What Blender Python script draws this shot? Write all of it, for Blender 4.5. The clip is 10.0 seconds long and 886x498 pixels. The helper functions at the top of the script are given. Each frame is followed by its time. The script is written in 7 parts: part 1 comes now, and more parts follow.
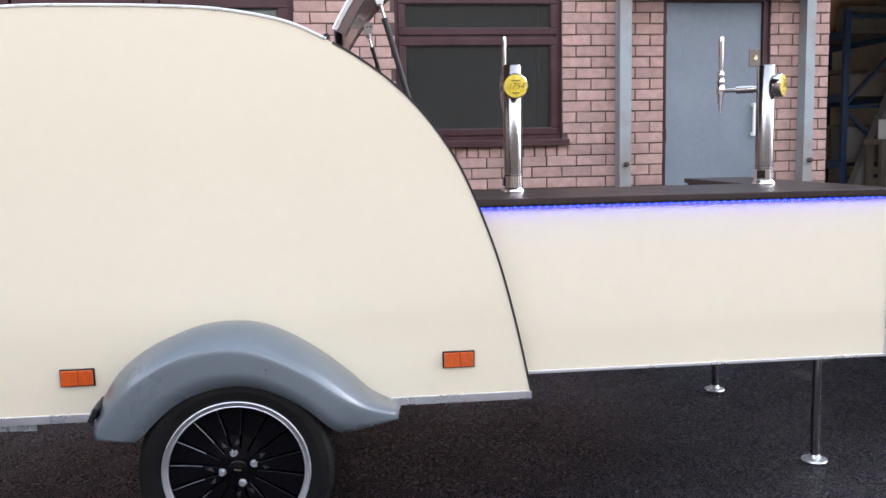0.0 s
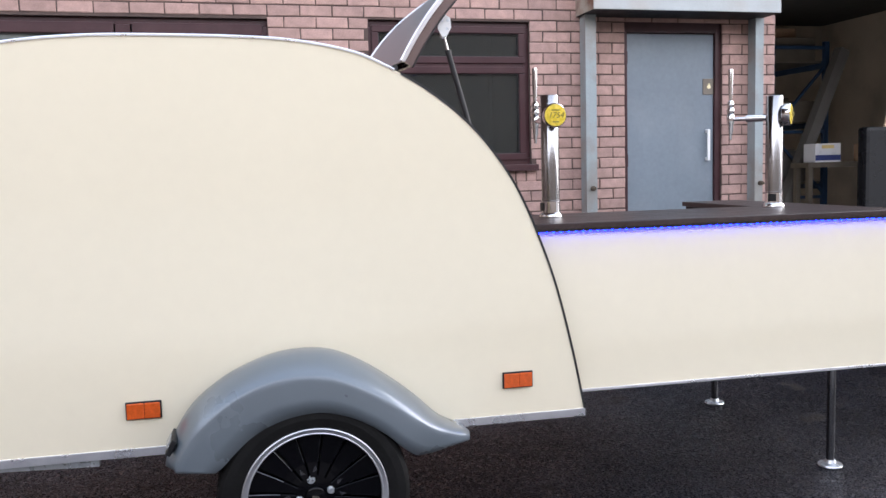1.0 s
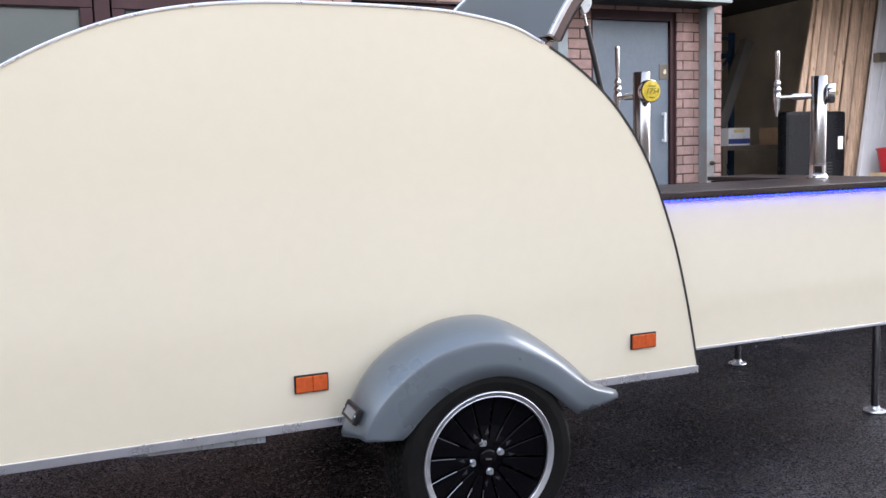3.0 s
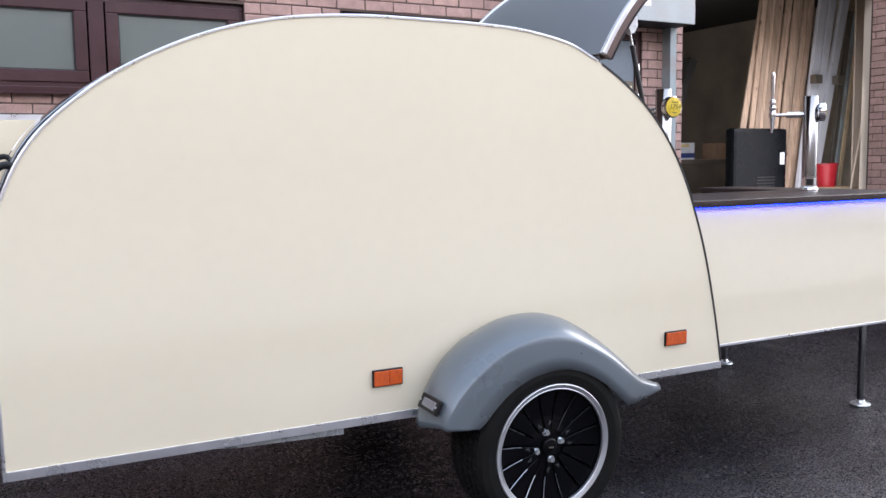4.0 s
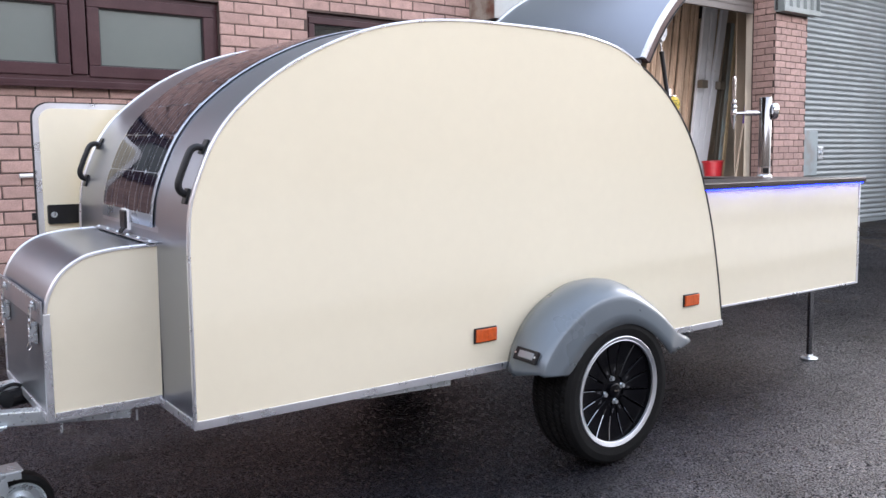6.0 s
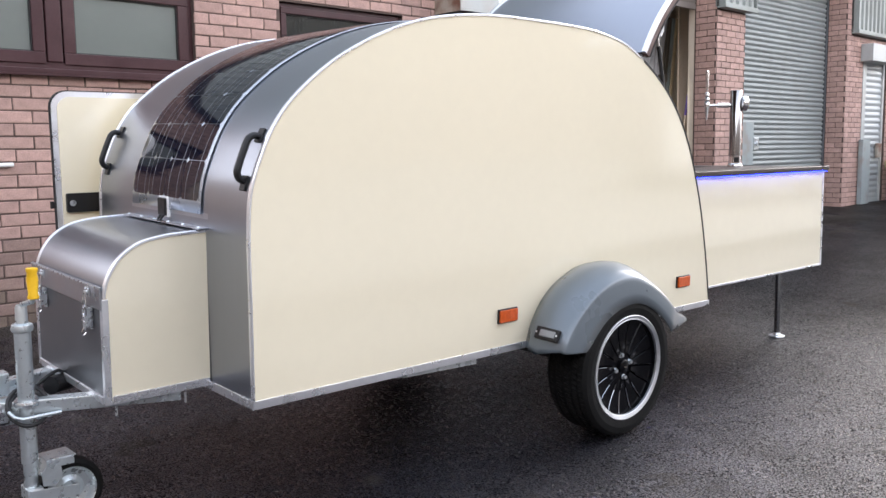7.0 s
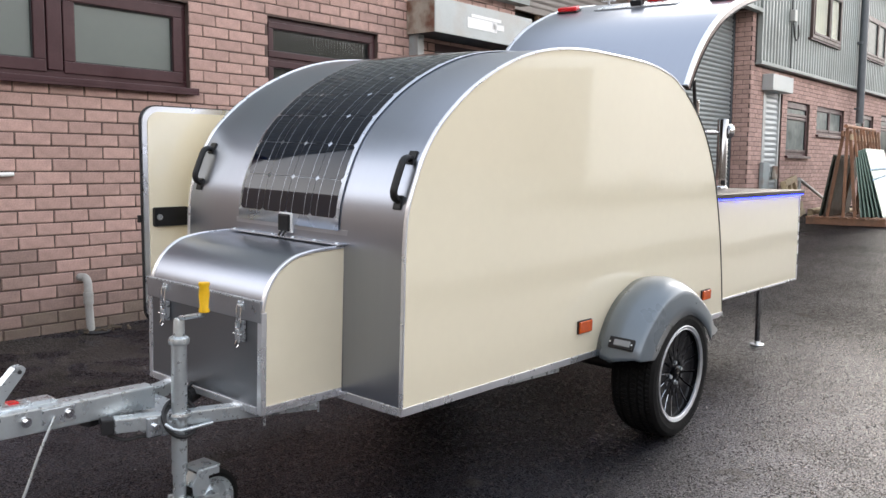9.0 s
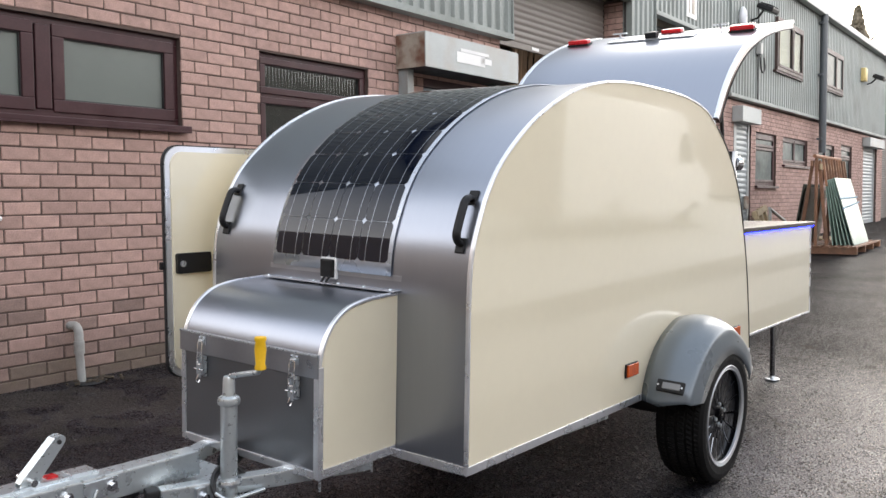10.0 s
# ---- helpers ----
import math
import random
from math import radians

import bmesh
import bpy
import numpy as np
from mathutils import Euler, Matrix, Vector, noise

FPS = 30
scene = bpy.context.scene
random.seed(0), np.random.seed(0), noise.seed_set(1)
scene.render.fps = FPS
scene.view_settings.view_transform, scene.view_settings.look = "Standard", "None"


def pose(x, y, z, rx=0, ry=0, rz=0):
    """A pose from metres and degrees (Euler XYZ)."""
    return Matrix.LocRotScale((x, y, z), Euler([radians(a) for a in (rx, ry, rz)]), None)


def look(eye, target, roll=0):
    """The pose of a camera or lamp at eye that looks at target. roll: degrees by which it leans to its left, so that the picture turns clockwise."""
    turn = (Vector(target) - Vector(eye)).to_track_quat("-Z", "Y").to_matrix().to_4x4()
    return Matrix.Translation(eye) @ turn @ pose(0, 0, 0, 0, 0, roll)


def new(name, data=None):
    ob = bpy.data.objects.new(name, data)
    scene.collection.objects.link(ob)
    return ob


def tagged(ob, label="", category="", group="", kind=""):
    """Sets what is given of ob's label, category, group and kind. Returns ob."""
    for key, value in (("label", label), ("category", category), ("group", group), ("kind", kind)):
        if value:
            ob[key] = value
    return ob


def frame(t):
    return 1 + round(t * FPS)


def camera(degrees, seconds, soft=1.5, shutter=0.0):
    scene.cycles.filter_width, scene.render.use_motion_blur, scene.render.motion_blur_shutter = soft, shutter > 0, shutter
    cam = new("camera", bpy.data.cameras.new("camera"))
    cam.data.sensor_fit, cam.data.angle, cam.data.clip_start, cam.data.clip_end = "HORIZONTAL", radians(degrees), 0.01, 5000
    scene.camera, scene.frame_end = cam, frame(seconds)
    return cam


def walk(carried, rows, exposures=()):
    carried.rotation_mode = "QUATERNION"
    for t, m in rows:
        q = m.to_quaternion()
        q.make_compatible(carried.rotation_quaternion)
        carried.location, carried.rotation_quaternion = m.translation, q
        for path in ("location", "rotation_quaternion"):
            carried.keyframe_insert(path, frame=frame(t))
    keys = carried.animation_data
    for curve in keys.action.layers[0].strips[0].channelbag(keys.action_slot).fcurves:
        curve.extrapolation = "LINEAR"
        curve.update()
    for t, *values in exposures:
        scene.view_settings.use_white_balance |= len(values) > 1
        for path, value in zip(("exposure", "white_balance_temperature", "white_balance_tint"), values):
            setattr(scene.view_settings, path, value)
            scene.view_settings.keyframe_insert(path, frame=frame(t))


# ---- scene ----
cam = camera(54.3, 10.0)
PATH = [
    (0, (-0.055, -2.781, 1.222), (0.170, -0.808, 0.986), -1.16),
    (0.5, (-0.299, -2.799, 1.236), (0.013, -0.835, 1.024), -1.40),
    (1, (-0.560, -2.774, 1.243), (-0.126, -0.830, 1.058), -1.48),
    (1.5, (-0.772, -2.820, 1.220), (-0.297, -0.887, 1.029), -1.42),
    (2, (-0.998, -2.772, 1.211), (-0.435, -0.865, 1.004), -1.30),
    (2.5, (-1.230, -2.657, 1.210), (-0.584, -0.777, 0.993), -1.67),
    (4, (-1.987, -2.539, 1.211), (-1.084, -0.766, 1.012), -0.87),
    (4.5, (-2.216, -2.572, 1.188), (-1.262, -0.823, 1.003), -0.25),
    (5, (-2.463, -2.561, 1.195), (-1.454, -0.845, 1.008), -0.07),
    (5.5, (-2.714, -2.478, 1.188), (-1.597, -0.828, 1.011), -0.89),
    (6, (-2.923, -2.476, 1.167), (-1.740, -0.876, 0.966), -0.85),
    (7.5, (-3.498, -2.252, 1.163), (-2.115, -0.825, 0.935), -0.48),
    (8, (-3.695, -2.180, 1.153), (-2.255, -0.811, 0.925), 0.27),
    (8.5, (-3.882, -2.107, 1.189), (-2.409, -0.772, 0.974), 0.63),
    (9, (-4.037, -1.896, 1.203), (-2.525, -0.602, 1.006), 0.39),
    (9.5, (-4.125, -1.732, 1.216), (-2.573, -0.481, 1.053), 0.06),
    (10, (-4.108, -1.528, 1.224), (-2.530, -0.305, 1.104), -0.44),
]
walk(cam, [(t, look(eye, target, roll)) for t, eye, target, roll in PATH],
     exposures=[(0, 0.60, 6150, 12), (2.5, 0.57, 6100, 12), (4, 0.52, 6050, 13), (5, 0.61, 6030, 13), (8, 0.57, 6550, 9), (9, 0.38, 6600, 8), (10, 0.25, 6670, 8)])
# ---- world and light ----
SUN_DIR = Vector((0.90, 0.26, 0.36)).normalized()      # towards the sun, behind thin cloud
world = bpy.data.worlds.new("sky")
scene.world = world
world.use_nodes = True
wt = world.node_tree
sky = wt.nodes.new("ShaderNodeTexSky")
sky.sky_type, sky.sun_disc = 'NISHITA', False
sky.sun_elevation = math.asin(SUN_DIR.z)
sky.sun_rotation = math.atan2(SUN_DIR.x, SUN_DIR.y)
sky.air_density, sky.dust_density, sky.ozone_density = 1.0, 5.0, 1.0
clear_sky = wt.nodes["Background"]
clear_sky.inputs[1].default_value = 0.06
wt.links.new(sky.outputs[0], clear_sky.inputs[0])
# a layer of bright cloud over it
cloud = wt.nodes.new("ShaderNodeBackground")
up = wt.nodes.new("ShaderNodeTexCoord")
height = wt.nodes.new("ShaderNodeSeparateXYZ")
fade = wt.nodes.new("ShaderNodeMapRange")      # thin and bright at the horizon, thicker overhead
fade.interpolation_type = 'SMOOTHSTEP'
for k, v in enumerate((0.30, 0.72, 3.45, 1.08)):
    fade.inputs[k + 1].default_value = v
wt.links.new(up.outputs["Generated"], height.inputs[0])
wt.links.new(height.outputs[2], fade.inputs[0])
wt.links.new(fade.outputs[0], cloud.inputs[1])
tone = wt.nodes.new("ShaderNodeMix")           # bluer where the cloud thickens
tone.data_type = 'RGBA'
tone.inputs[6].default_value, tone.inputs[7].default_value = (0.965, 0.945, 0.97, 1), (0.86, 0.95, 1.13, 1)
rise = wt.nodes.new("ShaderNodeMapRange")
rise.inputs[1].default_value, rise.inputs[2].default_value = 0.40, 0.75
wt.links.new(height.outputs[2], rise.inputs[0])
wt.links.new(rise.outputs[0], tone.inputs[0])
wt.links.new(tone.outputs[2], cloud.inputs[0])
both = wt.nodes.new("ShaderNodeAddShader")
wt.links.new(clear_sky.outputs[0], both.inputs[0])
wt.links.new(cloud.outputs[0], both.inputs[1])
wt.links.new(both.outputs[0], wt.nodes["World Output"].inputs[0])
sun = new("sun", bpy.data.lights.new("sun", 'SUN'))
sun.data.energy, sun.data.angle, sun.data.color = 1.4, radians(40), (1.0, 0.965, 0.96)
sun.matrix_world = look(SUN_DIR * 50, (0, 0, 0))

# ---- materials ----
def mat(name, col, rough=0.5, metal=0.0, var=0.08, scale=8.0, fine=120.0, bump=0.0, bump_scale=200.0,
        coat=0.0, rough_var=0.08, ior=1.5, island=0.0, objvar=0.0, col2=None, stain=0.0, stain_scale=1.5,
        trans=0.0, stretch=None, emit=None, emit_strength=0.0, aniso=0.0, coat_rough=0.06):
    """A procedural surface with variation at two scales, optional stains, relief and per-piece shade."""
    m = bpy.data.materials.new(name)
    m.use_nodes = True
    nt = m.node_tree
    b = nt.nodes["Principled BSDF"]
    N = nt.nodes.new
    L = nt.links.new
    tc = N("ShaderNodeTexCoord")
    src = tc.outputs["Object"]
    if stretch:
        mp = N("ShaderNodeMapping")
        mp.inputs["Scale"].default_value = stretch
        L(src, mp.inputs[0])
        src = mp.outputs[0]
    big = N("ShaderNodeTexNoise")
    big.inputs["Scale"].default_value, big.inputs["Detail"].default_value = scale, 4
    L(src, big.inputs["Vector"])
    sm = N("ShaderNodeTexNoise")
    sm.inputs["Scale"].default_value, sm.inputs["Detail"].default_value = fine, 3
    L(src, sm.inputs["Vector"])
    mixn = N("ShaderNodeMix")
    mixn.inputs[0].default_value = 0.45
    L(big.outputs[0], mixn.inputs[2]); L(sm.outputs[0], mixn.inputs[3])
    ramp = N("ShaderNodeMapRange")
    ramp.inputs[1].default_value, ramp.inputs[2].default_value = 0.3, 0.7
    ramp.inputs[3].default_value, ramp.inputs[4].default_value = 1 - var * 1.6, 1 + var * 1.6
    L(mixn.outputs[0], ramp.inputs[0])
    value = ramp.outputs[0]
    def times(a, lo, hi, out):
        r = N("ShaderNodeMapRange")
        r.inputs[3].default_value, r.inputs[4].default_value = lo, hi
        L(out, r.inputs[0])
        mm = N("ShaderNodeMath"); mm.operation = 'MULTIPLY'
        L(a, mm.inputs[0]); L(r.outputs[0], mm.inputs[1])
        return mm.outputs[0]
    if island:
        g = N("ShaderNodeNewGeometry")
        value = times(value, 1 - island, 1 + island, g.outputs["Random Per Island"])
    if objvar:
        oi = N("ShaderNodeObjectInfo")
        value = times(value, 1 - objvar, 1 + objvar, oi.outputs["Random"])
    rgb = N("ShaderNodeRGB"); rgb.outputs[0].default_value = (*col, 1)
    base = rgb.outputs[0]
    if col2:
        rgb2 = N("ShaderNodeRGB"); rgb2.outputs[0].default_value = (*col2, 1)
        st = N("ShaderNodeTexNoise")
        st.inputs["Scale"].default_value, st.inputs["Detail"].default_value = stain_scale, 6
        L(src, st.inputs["Vector"])
        sr = N("ShaderNodeMapRange")
        sr.inputs[1].default_value, sr.inputs[2].default_value = 0.48, 0.66
        sr.inputs[3].default_value, sr.inputs[4].default_value = 0.0, stain
        L(st.outputs[0], sr.inputs[0])
        mc = N("ShaderNodeMix"); mc.data_type = 'RGBA'
        L(sr.outputs[0], mc.inputs[0]); L(base, mc.inputs[6]); L(rgb2.outputs[0], mc.inputs[7])
        base = mc.outputs[2]
    vm = N("ShaderNodeVectorMath"); vm.operation = 'SCALE'
    L(base, vm.inputs[0]); L(value, vm.inputs["Scale"])
    L(vm.outputs[0], b.inputs["Base Color"])
    rr = N("ShaderNodeMapRange")
    rr.inputs[1].default_value, rr.inputs[2].default_value = 0.3, 0.7
    rr.inputs[3].default_value = max(0.02, rough - rough_var)
    rr.inputs[4].default_value = min(1.0, rough + rough_var)
    L(big.outputs[0], rr.inputs[0]); L(rr.outputs[0], b.inputs["Roughness"])
    b.inputs["Metallic"].default_value = metal
    b.inputs["IOR"].default_value = ior
    b.inputs["Coat Weight"].default_value = coat
    b.inputs["Coat Roughness"].default_value = coat_rough
    b.inputs["Transmission Weight"].default_value = trans
    b.inputs["Anisotropic"].default_value = aniso
    if bump:
        bn = N("ShaderNodeTexNoise")
        bn.inputs["Scale"].default_value, bn.inputs["Detail"].default_value = bump_scale, 4
        L(src, bn.inputs["Vector"])
        bp = N("ShaderNodeBump")
        bp.inputs["Strength"].default_value, bp.inputs["Distance"].default_value = bump, 0.004
        L(bn.outputs[0], bp.inputs["Height"]); L(bp.outputs[0], b.inputs["Normal"])
    if emit:
        b.inputs["Emission Color"].default_value = (*emit, 1)
        b.inputs["Emission Strength"].default_value = emit_strength
    return m

M = {}
M["brick"] = mat("brick", (0.43, 0.282, 0.243), 0.85, var=0.17, scale=16, fine=130, bump=0.9, bump_scale=260, objvar=0.13, col2=(0.36, 0.24, 0.215), stain=0.5, stain_scale=5)
M["brick_far"] = mat("brick_joined", (0.43, 0.282, 0.243), 0.85, var=0.17, scale=16, fine=130, bump=0.9, bump_scale=260, island=0.13, col2=(0.36, 0.24, 0.215), stain=0.5, stain_scale=5)
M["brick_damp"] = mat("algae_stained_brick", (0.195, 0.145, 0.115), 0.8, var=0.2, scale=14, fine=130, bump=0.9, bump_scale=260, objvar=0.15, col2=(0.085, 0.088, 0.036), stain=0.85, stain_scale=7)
M["brick_dirty"] = mat("grimy_brick", (0.30, 0.205, 0.175), 0.85, var=0.2, scale=15, fine=130, bump=0.9, bump_scale=260, objvar=0.15, col2=(0.21, 0.165, 0.12), stain=0.7, stain_scale=6)
M["concrete"] = mat("pale_worn_concrete", (0.17, 0.158, 0.142), 0.8, var=0.15, scale=3, fine=60, bump=0.4, bump_scale=120, col2=(0.22, 0.2, 0.17), stain=0.5, stain_scale=2)
M["concrete_pale"] = mat("pale_bounce_concrete", (0.30, 0.287, 0.262), 0.7, var=0.12, scale=1.2, fine=30, bump=0.3, bump_scale=60, col2=(0.24, 0.225, 0.20), stain=0.5, stain_scale=0.7)
M["mortar"] = mat("mortar", (0.092, 0.064, 0.055), 0.95, var=0.18, scale=20, bump=0.5)
M["cream"] = mat("cream_panel", (0.81, 0.738, 0.562), 0.14, var=0.012, scale=1.5, fine=20, coat=1.0, coat_rough=0.03, rough_var=0.03)
M["cream"].node_tree.nodes["Principled BSDF"].inputs["Coat IOR"].default_value = 1.6
M["alu_trim"] = mat("aluminium_trim", (0.84, 0.85, 0.88), 0.30, 0.85, var=0.04, scale=12, rough_var=0.06)
M["skin"] = mat("brushed_aluminium", (0.335, 0.355, 0.402), 0.31, 1.0, var=0.012, scale=3, fine=400, stretch=(1, 18, 1), rough_var=0.012)
M["box_front"] = mat("dark_aluminium", (0.235, 0.243, 0.262), 0.42, 1.0, var=0.04, scale=3, fine=300)
M["fender"] = mat("grey_satin_paint", (0.135, 0.160, 0.182), 0.30, 0.28, var=0.03, scale=4, fine=300, coat=0.35)
M["tyre"] = mat("tyre_rubber", (0.007, 0.007, 0.007), 0.6, ior=1.25, var=0.2, scale=18, bump=0.3, bump_scale=120, col2=(0.012, 0.0115, 0.011), stain=0.35, stain_scale=9)
M["black_gloss"] = mat("gloss_black_paint", (0.003, 0.003, 0.004), 0.10, ior=1.24, var=0.05, rough_var=0.03)
M["rim_lip"] = mat("machined_rim", (0.62, 0.64, 0.67), 0.45, 1.0, var=0.04, scale=30)
M["amber"] = mat("amber_lens", (0.58, 0.088, 0.010), 0.16, var=0.12, scale=60, coat=0.5)
M["red_lens"] = mat("red_lens", (0.62, 0.012, 0.018), 0.15, var=0.1, scale=60, coat=0.5)
M["white_lens"] = mat("white_lens", (0.22, 0.23, 0.24), 0.14, var=0.05, coat=0.5)
M["galv"] = mat("galvanised_steel", (0.60, 0.645, 0.66), 0.30, 0.70, var=0.045, scale=34, fine=110, rough_var=0.06)
M["lip"] = mat("folded_aluminium", (0.50, 0.52, 0.56), 0.34, 1.0, var=0.04, scale=8)
M["zinc"] = mat("zinc_plate", (0.66, 0.70, 0.73), 0.30, 0.85, var=0.03, scale=50)
M["leg_steel"] = mat("dark_polished_steel", (0.26, 0.265, 0.28), 0.2, 1.0, var=0.02)
M["steel"] = mat("brushed_steel", (0.32, 0.32, 0.325), 0.18, 1.0, var=0.03, scale=20, stretch=(1, 1, 0.1))
M["chrome"] = mat("chrome", (0.72, 0.72, 0.73), 0.10, 1.0, var=0.02)
M["laminate"] = mat("dark_brown_laminate", (0.034, 0.022, 0.021), 0.36, ior=1.42, var=0.2, scale=6, fine=60, stretch=(1, 14, 1), bump=0.12)
M["lid_lining"] = mat("brown_lining_board", (0.15, 0.105, 0.095), 0.22, var=0.08, scale=6, coat=0.4)
M["rubber"] = mat("black_rubber", (0.014, 0.014, 0.015), 0.55, var=0.1)
M["plastic"] = mat("black_plastic", (0.012, 0.012, 0.013), 0.42, ior=1.36, var=0.12, scale=40, bump=0.1)
M["led"] = mat("blue_led", (0.02, 0.05, 0.9), 0.3, emit=(0.005, 0.012, 1.0), emit_strength=30.0)
M["yellow"] = mat("yellow_grip", (0.86, 0.50, 0.015), 0.42, var=0.06)
M["badge"] = mat("yellow_badge", (0.80, 0.60, 0.05), 0.28, var=0.08, scale=60, coat=0.5)
M["badge_ink"] = mat("dark_green_ink", (0.22, 0.19, 0.03), 0.4)
M["pv"] = mat("solar_cell", (0.002, 0.004, 0.012), 0.05, ior=1.45, rough_var=0.02, var=0.1, scale=20)
M["pv_line"] = mat("cell_busbar", (0.42, 0.44, 0.48), 0.35, 0.8, var=0.05)
M["pv_sheet"] = mat("solar_backsheet", (0.45, 0.48, 0.53), 0.30, 0.6, coat=0.6, var=0.04)
M["upvc"] = mat("brown_window_frame", (0.050, 0.020, 0.023), 0.36, ior=1.36, var=0.12, scale=7, fine=60, bump=0.1, bump_scale=60, col2=(0.08, 0.042, 0.042), stain=0.4, stain_scale=3)
M["door_grey"] = mat("grey_door_paint", (0.170, 0.205, 0.240), 0.5, var=0.06, scale=2.5, fine=30, col2=(0.215, 0.245, 0.275), stain=0.4, stain_scale=2.2)
M["post"] = mat("grey_painted_steel", (0.29, 0.335, 0.345), 0.5, 0.2, var=0.08, scale=6, col2=(0.24, 0.19, 0.15), stain=0.5, stain_scale=4)
M["box_grey"] = mat("weathered_grey_sheet", (0.37, 0.395, 0.395), 0.45, 0.15, var=0.07, scale=4, col2=(0.33, 0.27, 0.22), stain=0.4, stain_scale=2.4)
M["rust"] = mat("rusty_sheet", (0.34, 0.30, 0.25), 0.7, var=0.15, scale=6, col2=(0.14, 0.05, 0.025), stain=0.9, stain_scale=5)
M["white"] = mat("white_paint", (0.78, 0.78, 0.77), 0.5, var=0.04)
M["van_white"] = mat("white_van_paint", (0.88, 0.88, 0.87), 0.25, var=0.03, coat=0.6)
M["dark_green"] = mat("dark_green_board", (0.035, 0.042, 0.030), 0.55, var=0.2, scale=5, col2=(0.10, 0.07, 0.045), stain=0.6, stain_scale=3)
M["clad"] = mat("grey_cladding", (0.232, 0.258, 0.248), 0.5, var=0.07, scale=2, fine=30, col2=(0.16, 0.172, 0.158), stain=0.65, stain_scale=1.0)
M["shutter"] = mat("grey_roller_slats", (0.225, 0.25, 0.25), 0.45, 0.15, var=0.06, scale=3, col2=(0.17, 0.18, 0.17), stain=0.5, stain_scale=1.5)
M["shutter_brown"] = mat("brown_grey_slats", (0.17, 0.15, 0.135), 0.5, 0.2, var=0.08, scale=3)
M["shutter_white"] = mat("white_roller_slats", (0.34, 0.37, 0.38), 0.42, 0.1, var=0.06, scale=3)
M["gutter"] = mat("gutter_sheet", (0.46, 0.47, 0.46), 0.5, var=0.08)
M["inner_wall"] = mat("painted_blockwork", (0.55, 0.475, 0.385), 0.85, var=0.08, scale=2, col2=(0.26, 0.24, 0.2), stain=0.5, bump=0.2)
M["inner_dark"] = mat("dark_grey_concrete", (0.10, 0.095, 0.09), 0.85, var=0.15, scale=3)
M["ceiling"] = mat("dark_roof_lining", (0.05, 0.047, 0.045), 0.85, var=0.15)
M["wood"] = mat("pine_board", (0.48, 0.345, 0.25), 0.62, var=0.22, scale=3, fine=26, stretch=(14, 14, 1), objvar=0.26, bump=0.1, col2=(0.28, 0.19, 0.125), stain=0.5, stain_scale=1.6)
def knots(m, scale):
    """Small dark knots scattered along a board."""
    nt = m.node_tree
    b = nt.nodes["Principled BSDF"]
    was = b.inputs["Base Color"].links[0].from_socket
    tc, mp = nt.nodes.new("ShaderNodeTexCoord"), nt.nodes.new("ShaderNodeMapping")
    mp.inputs["Scale"].default_value = (1.0, 1.0, 0.55)
    vor = nt.nodes.new("ShaderNodeTexVoronoi")
    vor.inputs["Scale"].default_value = scale
    spot = nt.nodes.new("ShaderNodeMapRange")
    for k, v in enumerate((0.06, 0.15, 0.75, 0.0)):
        spot.inputs[k + 1].default_value = v
    mix = nt.nodes.new("ShaderNodeMix")
    mix.data_type = 'RGBA'
    mix.inputs[7].default_value = (0.12, 0.055, 0.03, 1)
    nt.links.new(tc.outputs["Object"], mp.inputs[0])
    nt.links.new(mp.outputs[0], vor.inputs["Vector"])
    nt.links.new(vor.outputs["Distance"], spot.inputs[0])
    nt.links.new(spot.outputs[0], mix.inputs[0])
    nt.links.new(was, mix.inputs[6])
    nt.links.new(mix.outputs[2], b.inputs["Base Color"])
knots(M["wood"], 6.5)
M["wood_grey"] = mat("weathered_pallet_wood", (0.45, 0.35, 0.22), 0.8, var=0.16, scale=4, fine=30, stretch=(3, 3, 3), objvar=0.18, bump=0.2)
M["wood_orange"] = mat("orange_brown_timber", (0.25, 0.125, 0.072), 0.7, var=0.2, scale=5, fine=40, objvar=0.35, col2=(0.13, 0.085, 0.06), stain=0.6, stain_scale=4)
M["upvc_white"] = mat("white_plastic_profile", (0.58, 0.59, 0.63), 0.35, var=0.04, objvar=0.06)
M["ply"] = mat("beige_board", (0.46, 0.385, 0.31), 0.7, var=0.07, scale=3, fine=40)
M["fridge"] = mat("black_cabinet", (0.003, 0.0035, 0.005), 0.30, ior=1.2, var=0.1)
M["rack_blue"] = mat("blue_rack_paint", (0.009, 0.030, 0.072), 0.5, var=0.1)
M["red_plastic"] = mat("red_bucket_plastic", (0.33, 0.014, 0.022), 0.38, var=0.06)
M["purple"] = mat("purple_grip", (0.09, 0.055, 0.22), 0.5)
M["card"] = mat("brown_cardboard", (0.30, 0.19, 0.12), 0.85, var=0.1, objvar=0.2)
M["ink_blue"] = mat("blue_print", (0.03, 0.045, 0.16), 0.6)
M["pipe"] = mat("grey_soil_pipe", (0.40, 0.40, 0.385), 0.5, var=0.1, scale=12, col2=(0.24, 0.22, 0.19), stain=0.5, stain_scale=8)
M["dpipe"] = mat("dark_downpipe", (0.075, 0.085, 0.095), 0.45, var=0.1)
M["chassis"] = mat("dark_chassis", (0.02, 0.02, 0.021), 0.6, var=0.1)
# pale brown leaves: bright haze is mixed into their colour
M["leaf"] = mat("hazed_foliage", (0.22, 0.19, 0.14), 0.7, var=0.3, scale=2, island=0.35)
M["bark"] = mat("bark", (0.09, 0.07, 0.05), 0.9, var=0.2)
